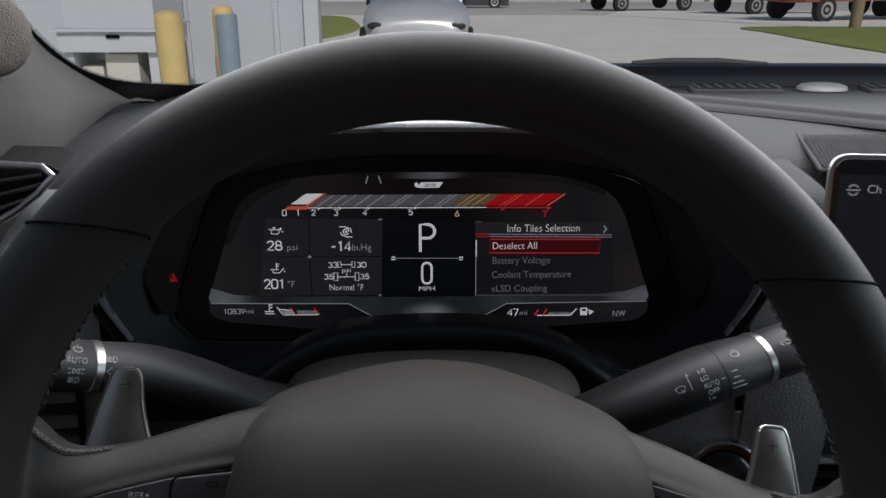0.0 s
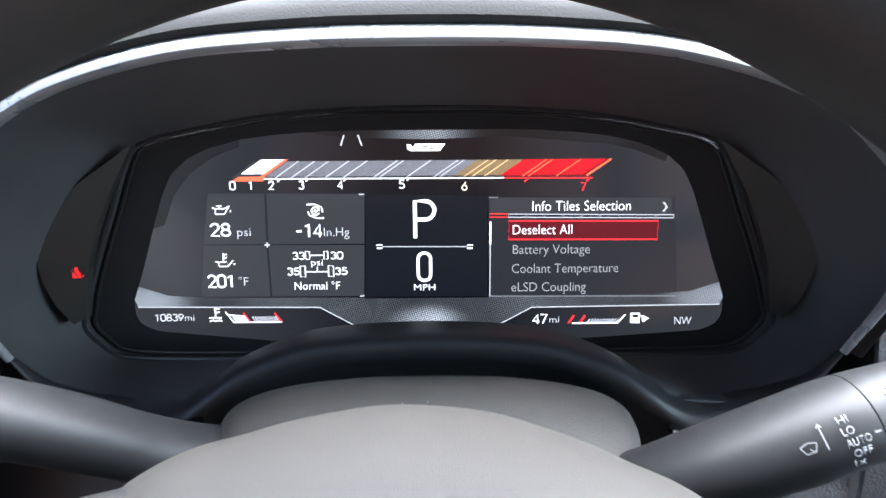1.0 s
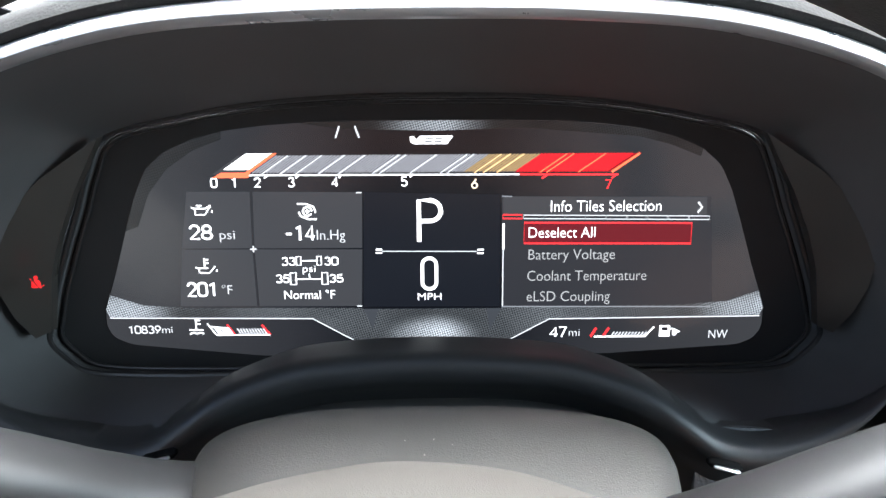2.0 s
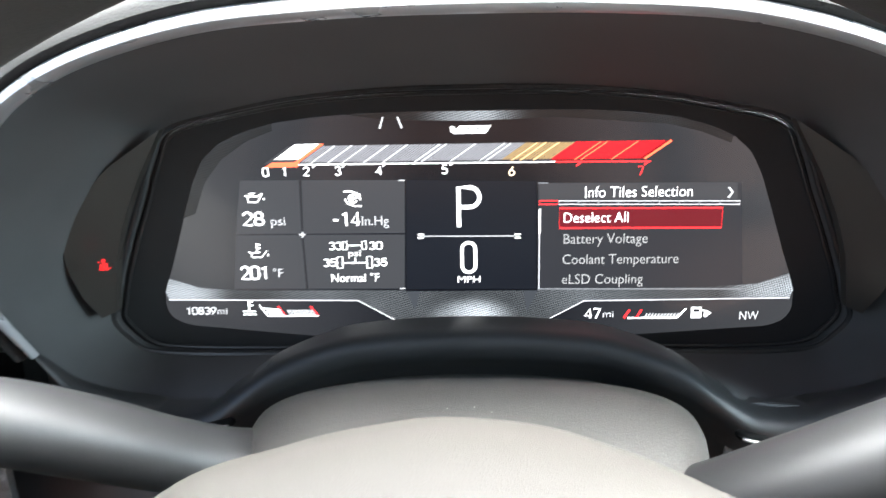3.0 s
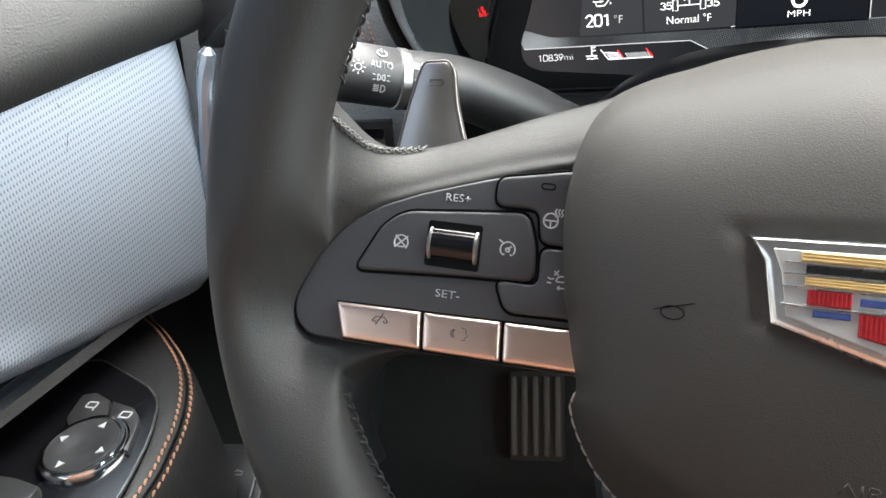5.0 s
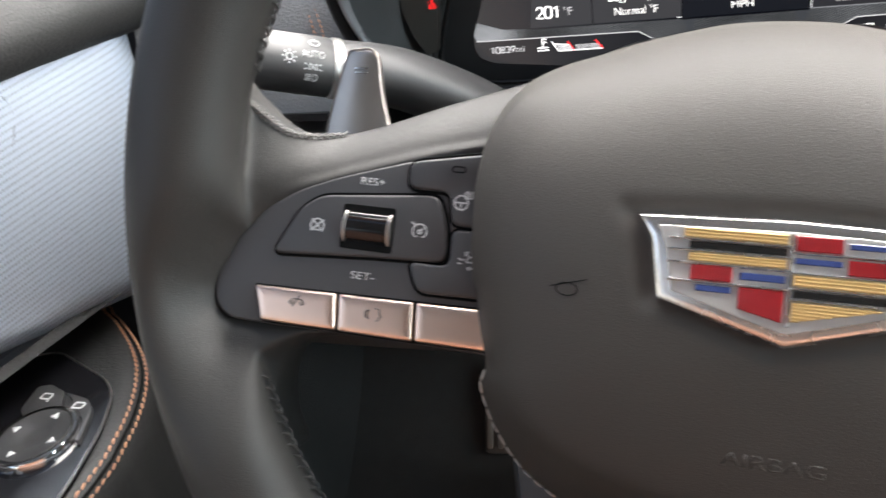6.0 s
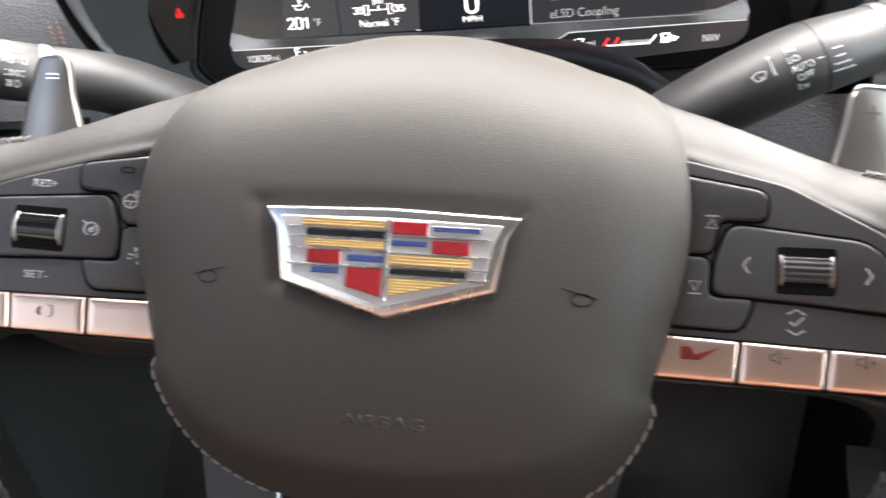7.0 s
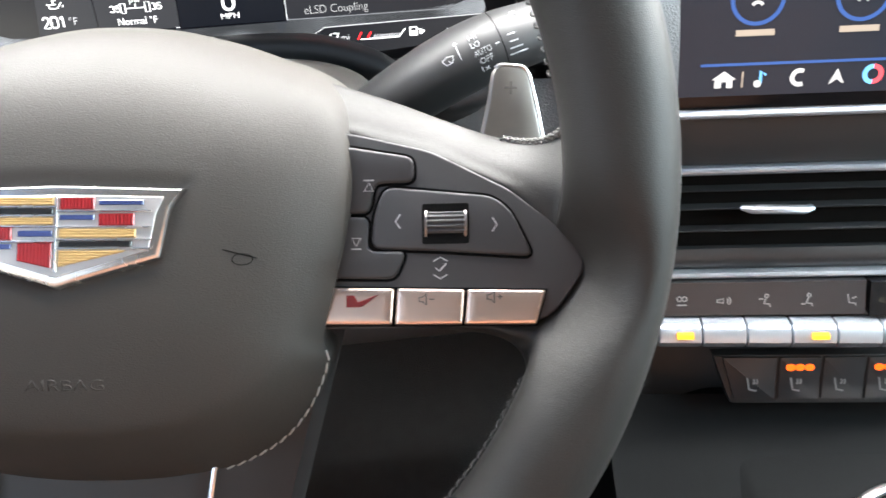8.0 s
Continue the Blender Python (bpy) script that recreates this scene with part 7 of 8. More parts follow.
sheet("console_top", [[(0.262 + 0.02 * k, y, z) for y in (-0.4, 0.0, 0.25, 0.45, 0.60)] for k, z in ((0.9, 0.6215), (1.6, 0.629), (3, 0.632), (11, 0.632))], CONSOLE, tun, "", 0.008)
tray = thing("console_tray", "dark console tray with a bright rim", "console tray")
finish("tray_frame", *slab(fillet([(0.330, 0.02), (0.46, 0.02), (0.46, 0.352), (0.322, 0.345)], 0.012), 0.632, 0.640, 0.003, 2), PLASTIC, tray)
ringpts = [(0.384 + 0.048 * math.cos(2 * math.pi * k / 48), 0.296 + 0.046 * math.sin(2 * math.pi * k / 48), 0.643) for k in range(49)]
finish("cup_ring", *tube(ringpts, 0.0035, 10), SATIN, tray, "bright cup ring")
# almost flat disc; the shade of a deep cup is put into its colour
finish("cup_well", *loft([[(0.384 + r * math.cos(2 * math.pi * k / 48), 0.296 + 0.96 * r * math.sin(2 * math.pi * k / 48), z) for k in range(48)] for r, z in ((0.046, 0.6405), (0.045, 0.642), (0.043, 0.6408), (0.002, 0.6406))]), GAP, tray, "dark cup well", 40)
finish("console_lip", *tube(curve([(0.240, 0.402, 0.633), (0.2813, 0.394, 0.6335), (0.3336, 0.380, 0.6335), (0.3927, 0.3704, 0.6335), (0.48, 0.366, 0.633)], 4), 0.0045, 10), SMOKED, tray, "rounded front lip")

# ---------------------------------------------------------------- cabin shell
# left front pillar and its dotted glass edge
pillar = thing("pillar_left", "grey fabric-covered windscreen pillar", "pillar", kind="structure")
GLASS_LINE = [(-0.240, 0.895, 0.999), (-0.2636, 0.865, 1.0059), (-0.2937, 0.84, 1.0116), (-0.3107, 0.81, 1.0201), (-0.3208, 0.77, 1.0344), (-0.3267, 0.73, 1.0556), (-0.3240, 0.68, 1.0825), (-0.3204, 0.65, 1.1039), (-0.3119, 0.61, 1.129), (-0.2994, 0.56, 1.157)]
SKIN_LINE = [(-0.2847, 0.85, 0.9917), (-0.3012, 0.83, 0.9952), (-0.3124, 0.81, 1.0078), (-0.3237, 0.775, 1.0279), (-0.3298, 0.735, 1.0496), (-0.3313, 0.715, 1.0631), (-0.3275, 0.68, 1.0838), (-0.3238, 0.65, 1.1038), (-0.315, 0.61, 1.129), (-0.3029, 0.56, 1.157)]
FOOT_LINE = [(-0.2848, 0.85, 0.9900), (-0.3013, 0.83, 0.9935), (-0.3071, 0.79, 0.9945), (-0.3002, 0.70, 0.9910), (-0.2874, 0.61, 0.9880), (-0.2870, 0.58, 0.9890), (-0.2917, 0.555, 0.9895), (-0.2988, 0.53, 0.9905), (-0.305, 0.50, 0.994), (-0.315, 0.47, 0.998)]
rows = []
for k in (0, 0.12, 0.35, 0.6, 0.85, 1):
    row = []
    for e, f in zip(SKIN_LINE, FOOT_LINE):
        q = Vector(e).lerp(Vector(f), k)
        d = (Vector(e) - Vector(f)).length
        row.append(tuple(q + Vector((0.10, -0.16, 0.02)) * math.sin(math.pi * k) * d))
    rows.append(row)
sheet("pillar_skin", rows, FABRIC, pillar, "woven grey fabric skin", 0.004)
FRIT = material("black_glass_edge", (0.008, 0.008, 0.009), 0.35, vary=0.3, coarse=80, bump=0.0)
inner = [Vector(p) + Vector((-0.008, 0.012, -0.004)) for p in SKIN_LINE]
sheet("glass_edge", [[tuple(p) for p in inner], [tuple(Vector(a).lerp(b, 0.5)) for a, b in zip(GLASS_LINE, inner)], GLASS_LINE], FRIT, pillar, "black glass edge", 0.001)
# the toothed fringe of the black print
line = curve(GLASS_LINE, 30)
v, f = [], []
for p, q in zip(line, line[1:]):
    d = (q - p)
    out = Vector((0.0021, 0, 0.0019)) if d.length else Vector()
    i = len(v)
    v += [p, p + d * 0.55, p + d * 0.4 + out, p + d * 0.15 + out]
    f.append((i, i + 1, i + 2, i + 3))
tagged(finish("dotted_fringe", v, f, FRIT, pillar, "", 0), kind="stuff")
# round speaker cover on the pillar
tw = thing("tweeter_cover", "round dotted fabric speaker cover on the pillar", "speaker cover", basis((-0.296, 0.560, 1.087), (0.86, 0.42, -0.1), (0.0, 0.2, 0.98), (0.45, -0.88, 0.15)))
finish("cover", *loft([[(r * math.cos(2 * math.pi * k / 40), r * math.sin(2 * math.pi * k / 40), h) for k in range(40)] for r, h in ((0.0285, -0.012), (0.0280, -0.002), (0.0265, 0.0005), (0.02, 0.003), (0.01, 0.0045), (0.003, 0.005))]), material("dotted_cover_fabric", (0.075, 0.068, 0.062), 0.9, vary=0.1, coarse=40, fine=900, bump=1.0, depth=0.0008, grain="cells"), tw, "", 50)

cowl = thing("windscreen_edge", "black lower edge of the windscreen", "windscreen trim", kind="structure")
sheet("edge_band", [[(x, y - 0.10 * (x - 0.35) ** 2, z) for x in (-0.08, 0.05, 0.20, 0.35, 0.60, 0.95)] for y, z in ((0.945, 1.002), (0.955, 1.010), (0.965, 1.0125), (1.00, 1.010), (1.06, 0.985))], FRIT, cowl, "", 0.004)
sheet("edge_step", [[(x, y - 0.10 * (x - 0.35) ** 2, z) for x in (-0.08, 0.05, 0.20, 0.35, 0.60, 0.95)] for y, z in ((0.880, 1.0045), (0.90, 1.006), (0.935, 1.0055), (0.943, 1.000))], DASH, cowl, "grained front lip", 0.004)
wiper = thing("windscreen_wiper", "black wiper arm lying on the windscreen base", "wiper")
finish("wiper_blade", *tube([(0.255, 0.985, 1.0125), (0.30, 0.985, 1.0150), (0.36, 0.985, 1.0150), (0.42, 0.98, 1.0115)], [0.003, 0.004, 0.004, 0.003], 8), SOFTBLACK, wiper)

roof = thing("roof", "pale cloth headliner", "ceiling", kind="structure")
sheet("roof_lining", [[(x, y, z + 0.02 - 0.10 * (x - 0.36) ** 2) for x in (-0.36, 0.0, 0.36, 0.72, 1.08)] for y, z in ((0.10, 1.42), (-0.30, 1.48), (-1.0, 1.50), (-1.8, 1.42), (-2.1, 1.36))], HEADLINER, roof, "", 0.02)
# unseen wall, set far forward to block light from the rear
back = thing("wall_rear", "dark rear of the cabin behind the seats", "rear wall", kind="structure")
sheet("rear_panel", [[(x, y, z) for x in (-0.50, 0.0, 0.36, 0.72, 1.19)] for y, z in ((-0.72, 0.25), (-0.76, 0.60), (-0.82, 0.95), (-0.90, 1.46))], HEADLINER, back, "", 0.03)
# unseen tan panel, sized for the warm reflections in the silver keys
sheet("tan_back", [[(x, y + 0.12 * (x - 0.08) ** 2, z) for x in (-0.44, -0.12, 0.24, 0.62)] for y, z in ((-0.58, 0.30), (-0.60, 0.60), (-0.66, 0.95), (-0.72, 1.18))], TAN, back, "unseen tan leather panel for warm reflections", 0.04)
right = thing("door_2", "dark passenger side door", "car door", kind="structure")
sheet("door_skin", [[(x, y, z) for y in (-1.9, -0.8, 0.2, 0.9)] for x, z in ((1.12, 0.25), (1.10, 0.70), (1.12, 0.95), (1.18, 1.04))], DASH, right, "", 0.02)
floor = thing("floor", "black cabin carpet", "floor", kind="structure")
sheet("cabin_carpet", [[(x, y, 0.255) for x in (-0.50, 0.3, 1.2)] for y in (-1.9, -0.8, 0.25)], CARPET, floor, "", 0.02)
rear_side = thing("wall_left", "dark rear side of the cabin", "side wall", kind="structure")
sheet("side_panel", [[(x, y, z) for y in (-1.95, -1.3, -0.7)] for x, z in ((-0.47, 0.25), (-0.46, 0.70), (-0.48, 0.95), (-0.52, 1.05))], DASH, rear_side, "", 0.02)
# unseen screens that block side light reaching the wheel from behind
for side, x in (("left", -0.50), ("right", 1.19)):
    post = thing("pillar_" + side + "_rear", "dark rear side of the cabin above the doors", "pillar", kind="structure")
    sheet("pillar_panel", [[(x + (0.06 if x < 0 else -0.06) * k, y - 0.10 * k, 1.03 + 0.42 * k) for y in (-1.95, -1.2, -0.6, -0.30)] for k in (0, 0.35, 0.7, 1.0)], HEADLINER, post, "", 0.02)
kick = thing("wall_kick", "black carpeted side of the footwell", "side wall", kind="structure")
sheet("kick_panel", [[(-0.445, y, z) for y in (0.30, 0.7, 1.1)] for z in (0.25, 0.6, 0.985)], CARPET, kick, "", 0.02)
sheet("tunnel_side", [[(0.330 + 0.004 * k, y, z) for y in (0.60, 0.75, 0.9, 1.1)] for k, z in ((0, 0.10), (0, 0.35), (1, 0.60), (2, 0.85))], CARPET, kick, "black carpeted tunnel side", 0.01)
sheet("footwell_roof", [[(x, y, 0.93 - 0.25 * (y - 0.55)) for y in (0.55, 0.8, 1.1)] for x in (-0.46, 0.0, 0.36)], CARPET, kick, "", 0.01)
fire = thing("wall_front", "black firewall behind the dashboard", "bulkhead", kind="structure")
sheet("bulkhead", [[(x, 1.08 - 0.12 * ((x - 0.36) / 0.8) ** 2, z) for x in (-0.46, 0.0, 0.36, 0.80, 1.18)] for z in (0.0, 0.50, 0.98)], SOFTBLACK, fire, "", 0.02)

# ---------------------------------------------------------------- outside
GRASS = material("mown_grass", (0.34, 0.36, 0.085), 0.95, vary=0.35, coarse=3.0, fine=60, bump=0.8, depth=0.02)
CONCRETE = material("pale_concrete", (0.88, 0.83, 0.72), 0.9, vary=0.12, coarse=0.8, fine=40, bump=0.3, depth=0.004)
ASPHALT = material("worn_asphalt", (0.50, 0.47, 0.42), 0.92, vary=0.2, coarse=0.7, fine=60, bump=0.4, depth=0.004)
WALLP = material("painted_metal_wall", (0.50, 0.53, 0.56), 0.6, vary=0.06, coarse=1.5, fine=60, bump=0.1, depth=0.002)
WHITEP = material("white_cabinet_paint", (0.54, 0.56, 0.58), 0.5, vary=0.06, coarse=4, bump=0.0)
YELLOW = material("chipped_yellow_paint", (0.66, 0.50, 0.20), 0.6, vary=0.18, coarse=9, fine=80, bump=0.2, depth=0.002)
BLUEGREY = material("blue_grey_paint", (0.24, 0.31, 0.36), 0.5, vary=0.15, coarse=8, bump=0.0)
CARSILVER = material("silver_car_paint", (0.62, 0.63, 0.64), 0.3, 0.3, vary=0.04, coarse=6, bump=0.0, coat=0.6)
CARWHITE = material("white_car_paint", (0.70, 0.70, 0.69), 0.3, vary=0.04, coarse=6, bump=0.0, coat=0.6)
CARDARK = material("dark_car_paint", (0.05, 0.055, 0.06), 0.3, vary=0.1, coarse=6, bump=0.0, coat=0.6)
CARRED = material("dull_red_paint", (0.25, 0.07, 0.05), 0.4, vary=0.1, coarse=6, bump=0.0)
TYRE = material("tyre_rubber", (0.02, 0.02, 0.02), 0.8, bump=0.0)
BEIGE = material("beige_box", (0.58, 0.56, 0.50), 0.7, vary=0.1, coarse=5, bump=0.0)
WOODP = material("pole_wood", (0.26, 0.20, 0.13), 0.85, vary=0.25, coarse=8, fine=90, bump=0.4, depth=0.004)

FALL = 0.045  # the yard falls away beyond the building


def ground_z(y):
    return -FALL * (min(max(y, 8.0), 120.0) - 8.0)


ys = [-300, -60, 0, 8, 20, 40, 70, 120, 300]
verts = [(x, y, ground_z(y)) for y in ys for x in (-300, -40, 0, 40, 300)]
ground = finish("ground", verts, [(i * 5 + j, i * 5 + j + 1, i * 5 + j + 6, i * 5 + j + 5) for i in range(len(ys) - 1) for j in range(4)], CONCRETE)
tagged(ground, "pale concrete yard in daylight, falling away", "ground", kind="structure")


def on_ground(name, pts, z, mat):
    """A low plate that follows the fall of the yard."""
    v, f = slab([(p[0], p[1]) for p in pts], -0.02, z, min(0.03, z), 2)
    v = [(x, y, h + ground_z(y)) for x, y, h in v]
    return finish(name, v, f, mat)


def lawn(name, pts):
    o = on_ground(name, curve([(*q, 0) for q in pts], 4, True), 0.03, GRASS)
    return tagged(o, "mown green grass strip beside the yard", "grass", kind="structure")


lawn("lawn", [(-4.4, 26.8), (-2.5, 27.0), (-1.56, 21.4), (-1.3, 17.6), (-1.65, 14.4), (-2.7, 12.6)])
lawn("lawn", [(7.2, 18.1), (8.0, 19.0), (11.4, 19.0), (18.6, 19.1), (28, 18.4), (24, 9), (12, 8), (6.9, 6.0), (6.3, 10.6), (7.1, 16.6)])
lane = on_ground("road", [(-60, 28.4), (6.6, 29.2), (9.2, 36.8), (64, 32.2), (90, 70), (-90, 70)], 0.006, ASPHALT)
tagged(lane, "grey asphalt lane behind the yard", "road", kind="structure")


def box(x0, x1, y0, y1, z0, z1, bev=0.01):
    v, f = slab([(x0, y0), (x1, y0), (x1, y1), (x0, y1)], z0, z1, bev, 2)
    return v, f


house = thing("building", "pale blue-grey metal-clad building with service boxes", "building")
finish("wall", *box(-9, -0.88, 7.0, 7.5, 0, 4.0, 0.02), WALLP, house, "pale painted wall")
for k in range(5):
    x = -1.2 - 0.75 * k
    finish("wall_rib", *box(x - 0.02, x + 0.02, 6.96, 7.0, 0, 4.0, 0.005), WALLP, house)
finish("corner_trim", *box(-0.96, -0.84, 6.93, 7.05, 0, 4.0, 0.01), WHITEP, house)
finish("roof", *box(-9.3, -0.6, 6.7, 8.0, 4.0, 4.25, 0.03), CARDARK, house)
cab = thing("service_cabinet", "white steel service cabinet with a dark slot", "cabinet")
finish("cabinet_body", *box(-2.40, -1.76, 5.5, 6.3, 0.505, 0.640, 0.012), WHITEP, cab)
finish("cabinet_lid", *box(-2.43, -1.73, 5.46, 6.3, 0.640, 0.658, 0.006), WHITEP, cab)
finish("cabinet_top", *box(-2.38, -1.78, 5.60, 6.3, 0.658, 1.30, 0.02), WHITEP, cab)
finish("slot", *box(-2.074, -1.988, 5.485, 5.51, 0.597, 0.6185, 0.003), GAP, cab)
for x in (-2.36, -1.80):
    finish("leg", *box(x - 0.03, x + 0.03, 5.55, 6.1, 0.0, 0.505, 0.005), WHITEP, cab)
crate = thing("storage_box", "beige storage boxes under the cabinet", "box")
finish("box_body", *box(-2.14, -1.92, 5.60, 6.0, 0.0, 0.485, 0.02), BEIGE, crate)
finish("box_body", *box(-2.32, -2.17, 5.62, 6.0, 0.0, 0.40, 0.02), BEIGE, crate)


def bollard(x, y, r, h, mat, label):
    b = thing("bollard", label, "bollard", group="bollards by the building")
    rings = [[(x + q * math.cos(2 * math.pi * k / 28), y + q * math.sin(2 * math.pi * k / 28), z) for k in range(28)] for q, z in ((r, 0), (r, h - 0.05), (r * 0.93, h - 0.02), (r * 0.7, h), (r * 0.2, h + 0.01))]
    finish("post", *loft(rings), mat, b, "", 40)
    return b


bollard(-1.341, 4.45, 0.073, 0.838, YELLOW, "yellow-painted steel bollard, chipped")
b2 = bollard(-1.530, 6.50, 0.080, 0.740, YELLOW, "yellow-topped bollard with a blue-grey sleeve")
finish("sleeve", *loft([[(-1.500 + q * math.cos(2 * math.pi * k / 28), 6.47 + q * math.sin(2 * math.pi * k / 28), z) for k in range(28)] for q, z in ((0.085, 0.0), (0.085, 0.665), (0.078, 0.685))]), BLUEGREY, b2, "blue-grey sleeve", 40)


def vehicle(name, label, m, paint, length, width, height, cabin, wheel_r, bed=False, category="car"):
    car = thing(name, label, category, m)
    prof = cabin
    rings = []
    for q in (-1.0, -0.95, -0.8, -0.45, 0, 0.45, 0.8, 0.95, 1.0):
        w = 1 - 0.10 * abs(q) ** 4
        cz = height * 0.45
        rings.append([((px - math.copysign(0.035, px) * q * q * (abs(px) > 0.4)) * length, q * width / 2, cz + (pz * height - cz) * w) for px, pz in prof])
    finish("body", *loft(rings), paint, car, "", 30)
    glass = [(px, pz) for px, pz in prof if pz > 0.62]
    if len(glass) >= 3:
        gx = [p[0] for p in glass]
        for s in (-1, 1):
            y = s * (width / 2 + 0.004)
            q = [(min(gx) * length + 0.12, height * 0.62), (max(gx) * length - 0.12, height * 0.62), (max(gx) * length - 0.40, height * 0.92), (min(gx) * length + 0.30, height * 0.92)]
            finish("side_window", *loft([[(a, y - 0.01, b) for a, b in q], [(a, y + 0.01, b) for a, b in q]]), GLOSS, car)
    for x in (-length * 0.31, length * 0.31):
        for s in (-1, 1):
            w = new("wheel")
            w.parent = car
            w.matrix_basis = Matrix.Translation((x, s * (width / 2 - 0.08), wheel_r))
            finish("tyre", *loft([[(r * math.cos(2 * math.pi * k / 28), yy, r * math.sin(2 * math.pi * k / 28)) for k in range(28)] for r, yy in ((wheel_r * 0.6, -0.11), (wheel_r * 0.95, -0.11), (wheel_r, -0.08), (wheel_r, 0.08), (wheel_r * 0.95, 0.11), (wheel_r * 0.6, 0.11))]), TYRE, w, "", 40)
            finish("wheel_disc", *loft([[(r * math.cos(2 * math.pi * k / 20), s * yy, r * math.sin(2 * math.pi * k / 20)) for k in range(20)] for r, yy in ((wheel_r * 0.62, 0.10), (wheel_r * 0.6, 0.125), (wheel_r * 0.25, 0.10), (wheel_r * 0.1, 0.12))]), SATIN, w, "", 40)
    for s in (-1, 1):
        finish("headlight", *loft([[(length / 2 - 0.10, s * width * 0.36 + a, height * 0.48 + b), (length / 2 + 0.01, s * width * 0.36 + a, height * 0.48 + b)][::1] + [(length / 2 + 0.01, s * width * 0.36 + a + 0.001, height * 0.48 + b - 0.02), (length / 2 - 0.1, s * width * 0.36 + a + 0.001, height * 0.48 + b - 0.02)] for a, b in ((-0.16, 0.05), (0.16, 0.07))]), CHROME, car)
    return car


SEDAN = [(-0.5, 0.10), (-0.5, 0.55), (-0.42, 0.66), (-0.30, 0.70), (-0.18, 0.97), (0.08, 1.0), (0.24, 0.68), (0.44, 0.58), (0.5, 0.42), (0.5, 0.08)]
PICKUP = [(-0.5, 0.30), (-0.5, 0.60), (-0.10, 0.62), (-0.06, 0.97), (0.14, 1.0), (0.24, 0.66), (0.47, 0.60), (0.5, 0.30)]
vehicle("parked_car", "dark car parked across the lane", pose(2.6, 44, ground_z(44), 0, 0, 0), CARDARK, 4.5, 1.8, 1.5, SEDAN, 0.34)
for x, y, paint, label in ((10.1, 37.3, CARWHITE, "white pickup truck parked beyond the lane"), (14.1, 32.7, CARDARK, "dark pickup truck parked beyond the lane"), (12.9, 24.8, CARRED, "dull red work truck parked beyond the lane"), (17.4, 27.0, CARWHITE, "white work truck parked beyond the lane")):
    vehicle("parked_truck", label, pose(x, y, ground_z(y) + 0.02, 0, 0, 200), paint, 5.4, 1.95, 1.85, PICKUP, 0.37, True, "truck")
pole = thing("utility_pole", "weathered wooden utility pole in the grass", "utility pole")
pz = ground_z(18.3)
finish("pole_shaft", *tube([(9.87, 18.3, pz), (9.89, 18.3, pz + 4), (9.90, 18.3, pz + 9)], [0.13, 0.12, 0.09], 14), WOODP, pole)


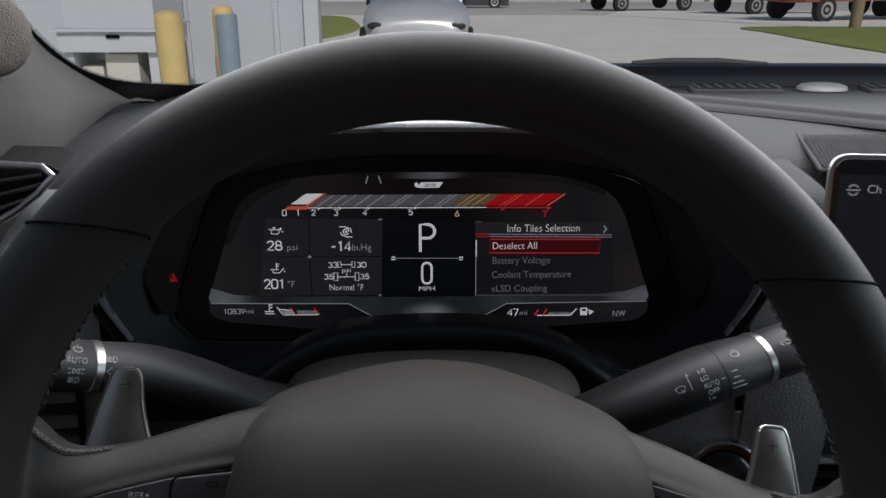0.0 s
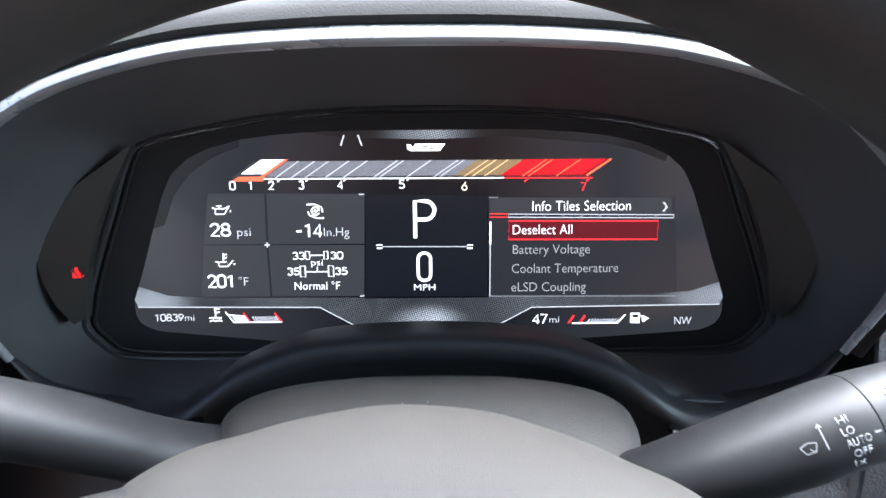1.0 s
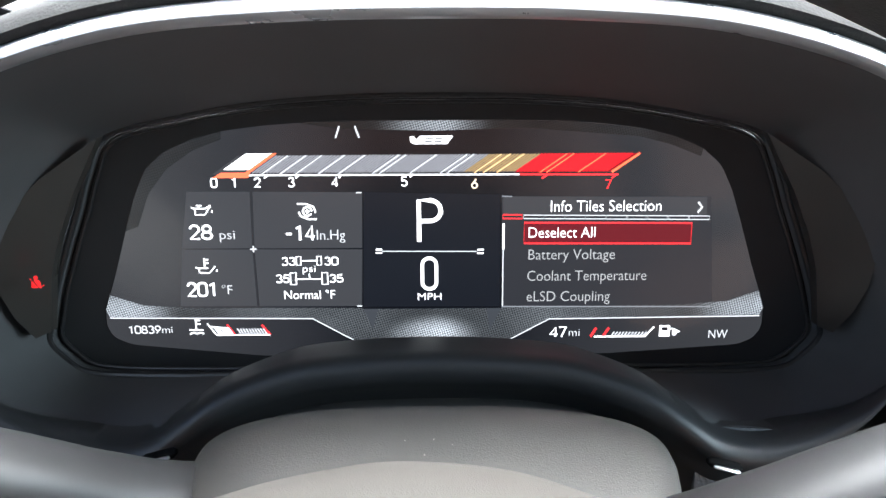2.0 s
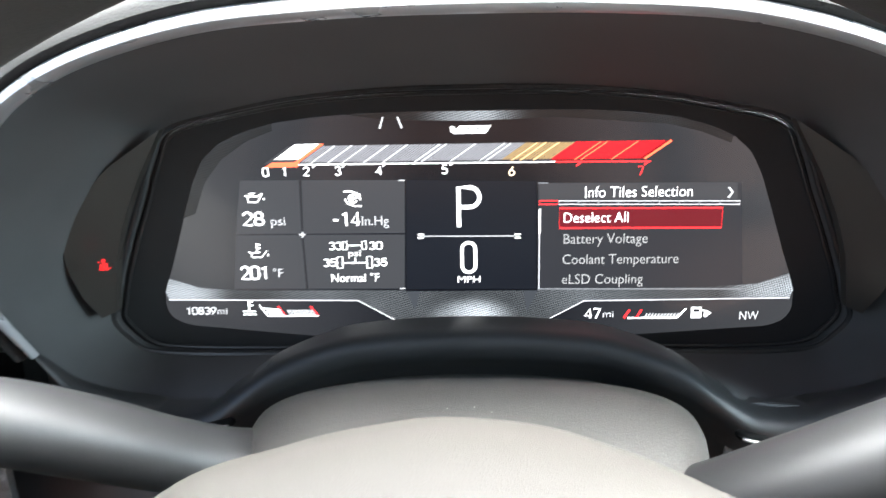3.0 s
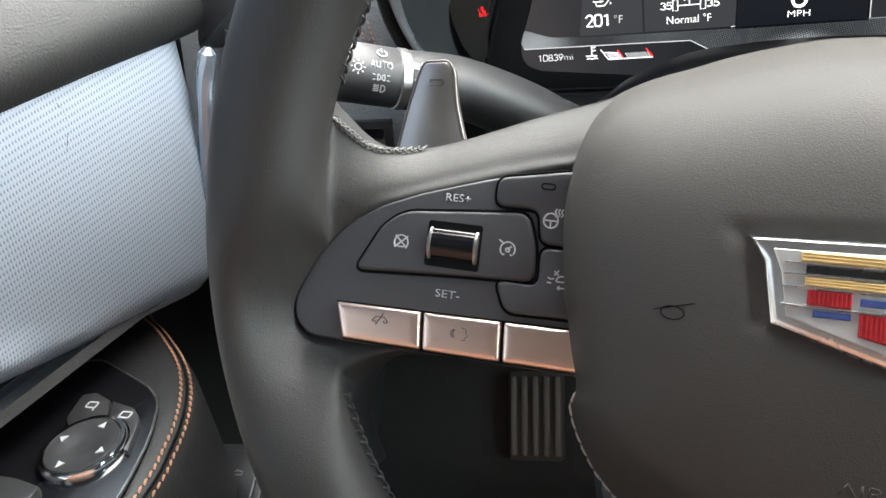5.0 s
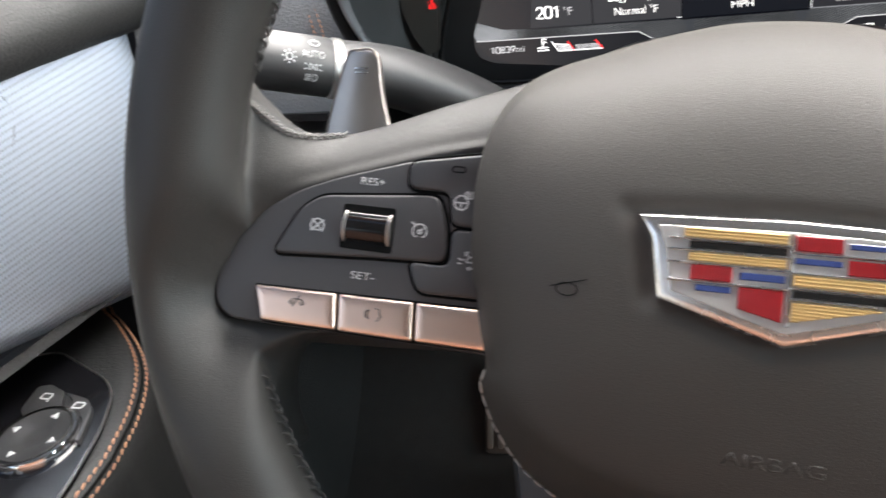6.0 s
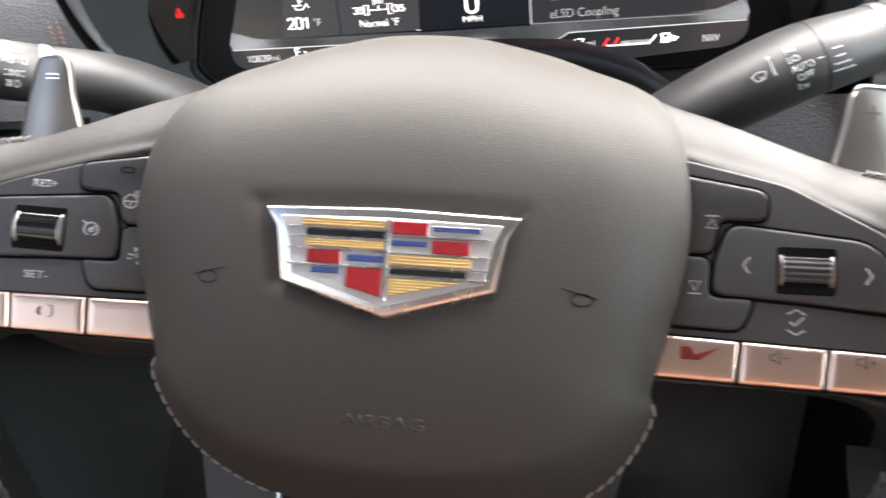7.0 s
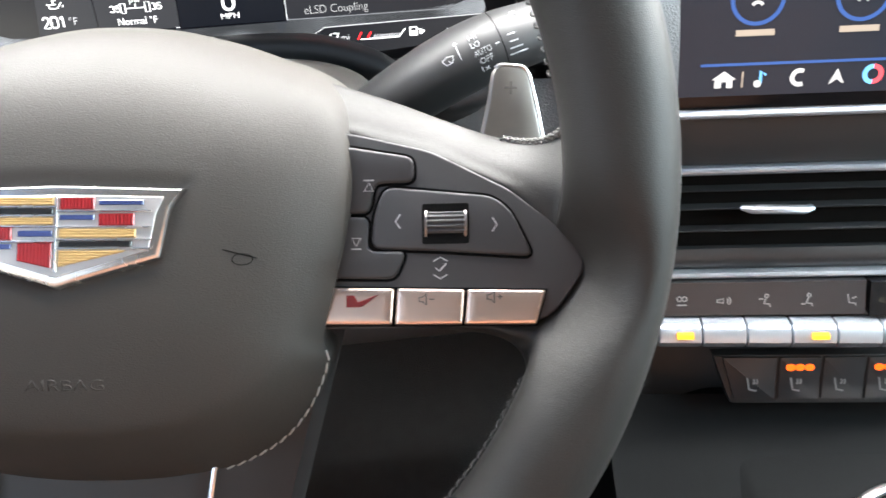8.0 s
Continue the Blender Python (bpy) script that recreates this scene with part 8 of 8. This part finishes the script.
def build_cart(m):
    """A small open cart: nose cowl, posts and roof over one bench."""
    cart = thing("golf_cart", "silver golf cart with black posts parked in the yard", "golf cart", m)
    rings = []
    for y, h, low, top in ((0.0, 0.34, 0.40, 0.47), (0.02, 0.42, 0.37, 0.52), (0.10, 0.49, 0.35, 0.585), (0.30, 0.53, 0.34, 0.65), (0.55, 0.52, 0.34, 0.69), (0.74, 0.48, 0.34, 0.70), (0.78, 0.46, 0.34, 0.68)):
        half = [(-h, low), (-h * 1.02, (low + top) / 2), (-h * 0.95, top - 0.05), (-h * 0.78, top - 0.012), (-h * 0.40, top + 0.004), (0, top + 0.012)]
        rings.append([(x, y, z) for x, z in half + [(-x, z) for x, z in reversed(half[:-1])]])
    finish("cowl", *loft(rings), CARSILVER, cart, "silver nose cowl", 40)
    finish("floor_pan", *box(-0.5, 0.5, 0.5, 2.2, 0.26, 0.36, 0.02), CARDARK, cart)
    finish("rear_body", *box(-0.55, 0.55, 1.4, 2.3, 0.36, 0.66, 0.05), CARSILVER, cart)
    finish("seat", *box(-0.50, 0.50, 1.35, 1.85, 0.66, 0.80, 0.04), CARDARK, cart, "dark bench seat")
    finish("seat_back", *box(-0.50, 0.50, 1.83, 1.95, 0.80, 1.20, 0.04), CARDARK, cart)
    for s in (-1, 1):
        finish("headlight", *loft([[(s * (0.40 + r * 0.085 * math.cos(a)), 0.035 + 0.06 * abs(0.40 + r * 0.085 * math.cos(a) - 0.33) - d, 0.462 + r * 0.040 * math.sin(a)) for a in (2 * math.pi * k / 20 for k in range(20))] for r, d in ((1.0, 0.0), (0.95, 0.018), (0.6, 0.024), (0.1, 0.026))]), SMOKED, cart, "dark headlight lens", 40)
        finish("post", *tube([(s * 0.50, 0.66, 0.62), (s * 0.50, 0.78, 1.2), (s * 0.49, 0.90, 1.80)], 0.022, 8), TYRE, cart)
        finish("post", *tube([(s * 0.50, 2.0, 0.62), (s * 0.50, 2.05, 1.80)], 0.022, 8), TYRE, cart)
        for y in (0.32, 1.95):
            w = new("wheel")
            w.parent = cart
            w.matrix_basis = Matrix.Translation((s * 0.48, y, 0.22))
            finish("tyre", *loft([[(dx, r * math.cos(2 * math.pi * k / 24), r * math.sin(2 * math.pi * k / 24)) for k in range(24)] for r, dx in ((0.12, -0.09), (0.20, -0.09), (0.22, -0.06), (0.22, 0.06), (0.20, 0.09), (0.12, 0.09))]), TYRE, w, "", 40)
            finish("wheel_disc", *loft([[(s * dx, r * math.cos(2 * math.pi * k / 20), r * math.sin(2 * math.pi * k / 20)) for k in range(20)] for r, dx in ((0.125, 0.06), (0.12, 0.085), (0.04, 0.07), (0.01, 0.08))]), SATIN, w, "", 40)
    finish("roof", *box(-0.56, 0.56, 0.75, 2.25, 1.80, 1.86, 0.03), CARWHITE, cart)
    ring = [(0.16 * math.cos(2 * math.pi * k / 24) - 0.22, 1.02 + 0.10 * math.sin(2 * math.pi * k / 24), 0.98 + 0.12 * math.sin(2 * math.pi * k / 24)) for k in range(25)]
    finish("steering_ring", *tube(ring, 0.014, 8), TYRE, cart)


build_cart(pose(-0.02, 8.0, 0))


def tree(x, y, h, seed):
    rnd_, z0 = random.Random(seed), ground_z(y)
    t = thing("tree", "broad green tree behind the lane", "tree", group="trees behind the lane")
    finish("trunk", *tube([(x, y, z0), (x + 0.1, y, z0 + h * 0.3), (x - 0.1, y + 0.1, z0 + h * 0.6)], [0.25, 0.17, 0.07], 10), WOODP, t)
    verts, faces = [], []
    for _ in range(700):
        a, b, r = rnd_.uniform(0, 6.28), rnd_.uniform(-1, 1), rnd_.uniform(0.35, 1.0) ** 0.5
        c = Vector((x + math.cos(a) * math.sqrt(1 - b * b) * r * h * 0.32, y + math.sin(a) * math.sqrt(1 - b * b) * r * h * 0.32, z0 + h * 0.62 + b * r * h * 0.36))
        s = rnd_.uniform(0.10, 0.28)
        d = Vector((rnd_.uniform(-1, 1), rnd_.uniform(-1, 1), rnd_.uniform(-1, 1))).normalized()
        e = d.orthogonal().normalized()
        o = len(verts)
        verts += [c + e * s, c + d * s * 0.5, c - e * s, c - d * s * 0.5]
        faces.append((o, o + 1, o + 2, o + 3))
    tagged(finish("crown", verts, faces, GRASS, t, "", 0), kind="stuff")


for k, (x, y) in enumerate(((-9, 62), (2, 74), (14, 70), (26, 74), (40, 66))):
    tree(x, y, 9 + (k * 3) % 4, k)

# stitched threads last
hole_stitches()
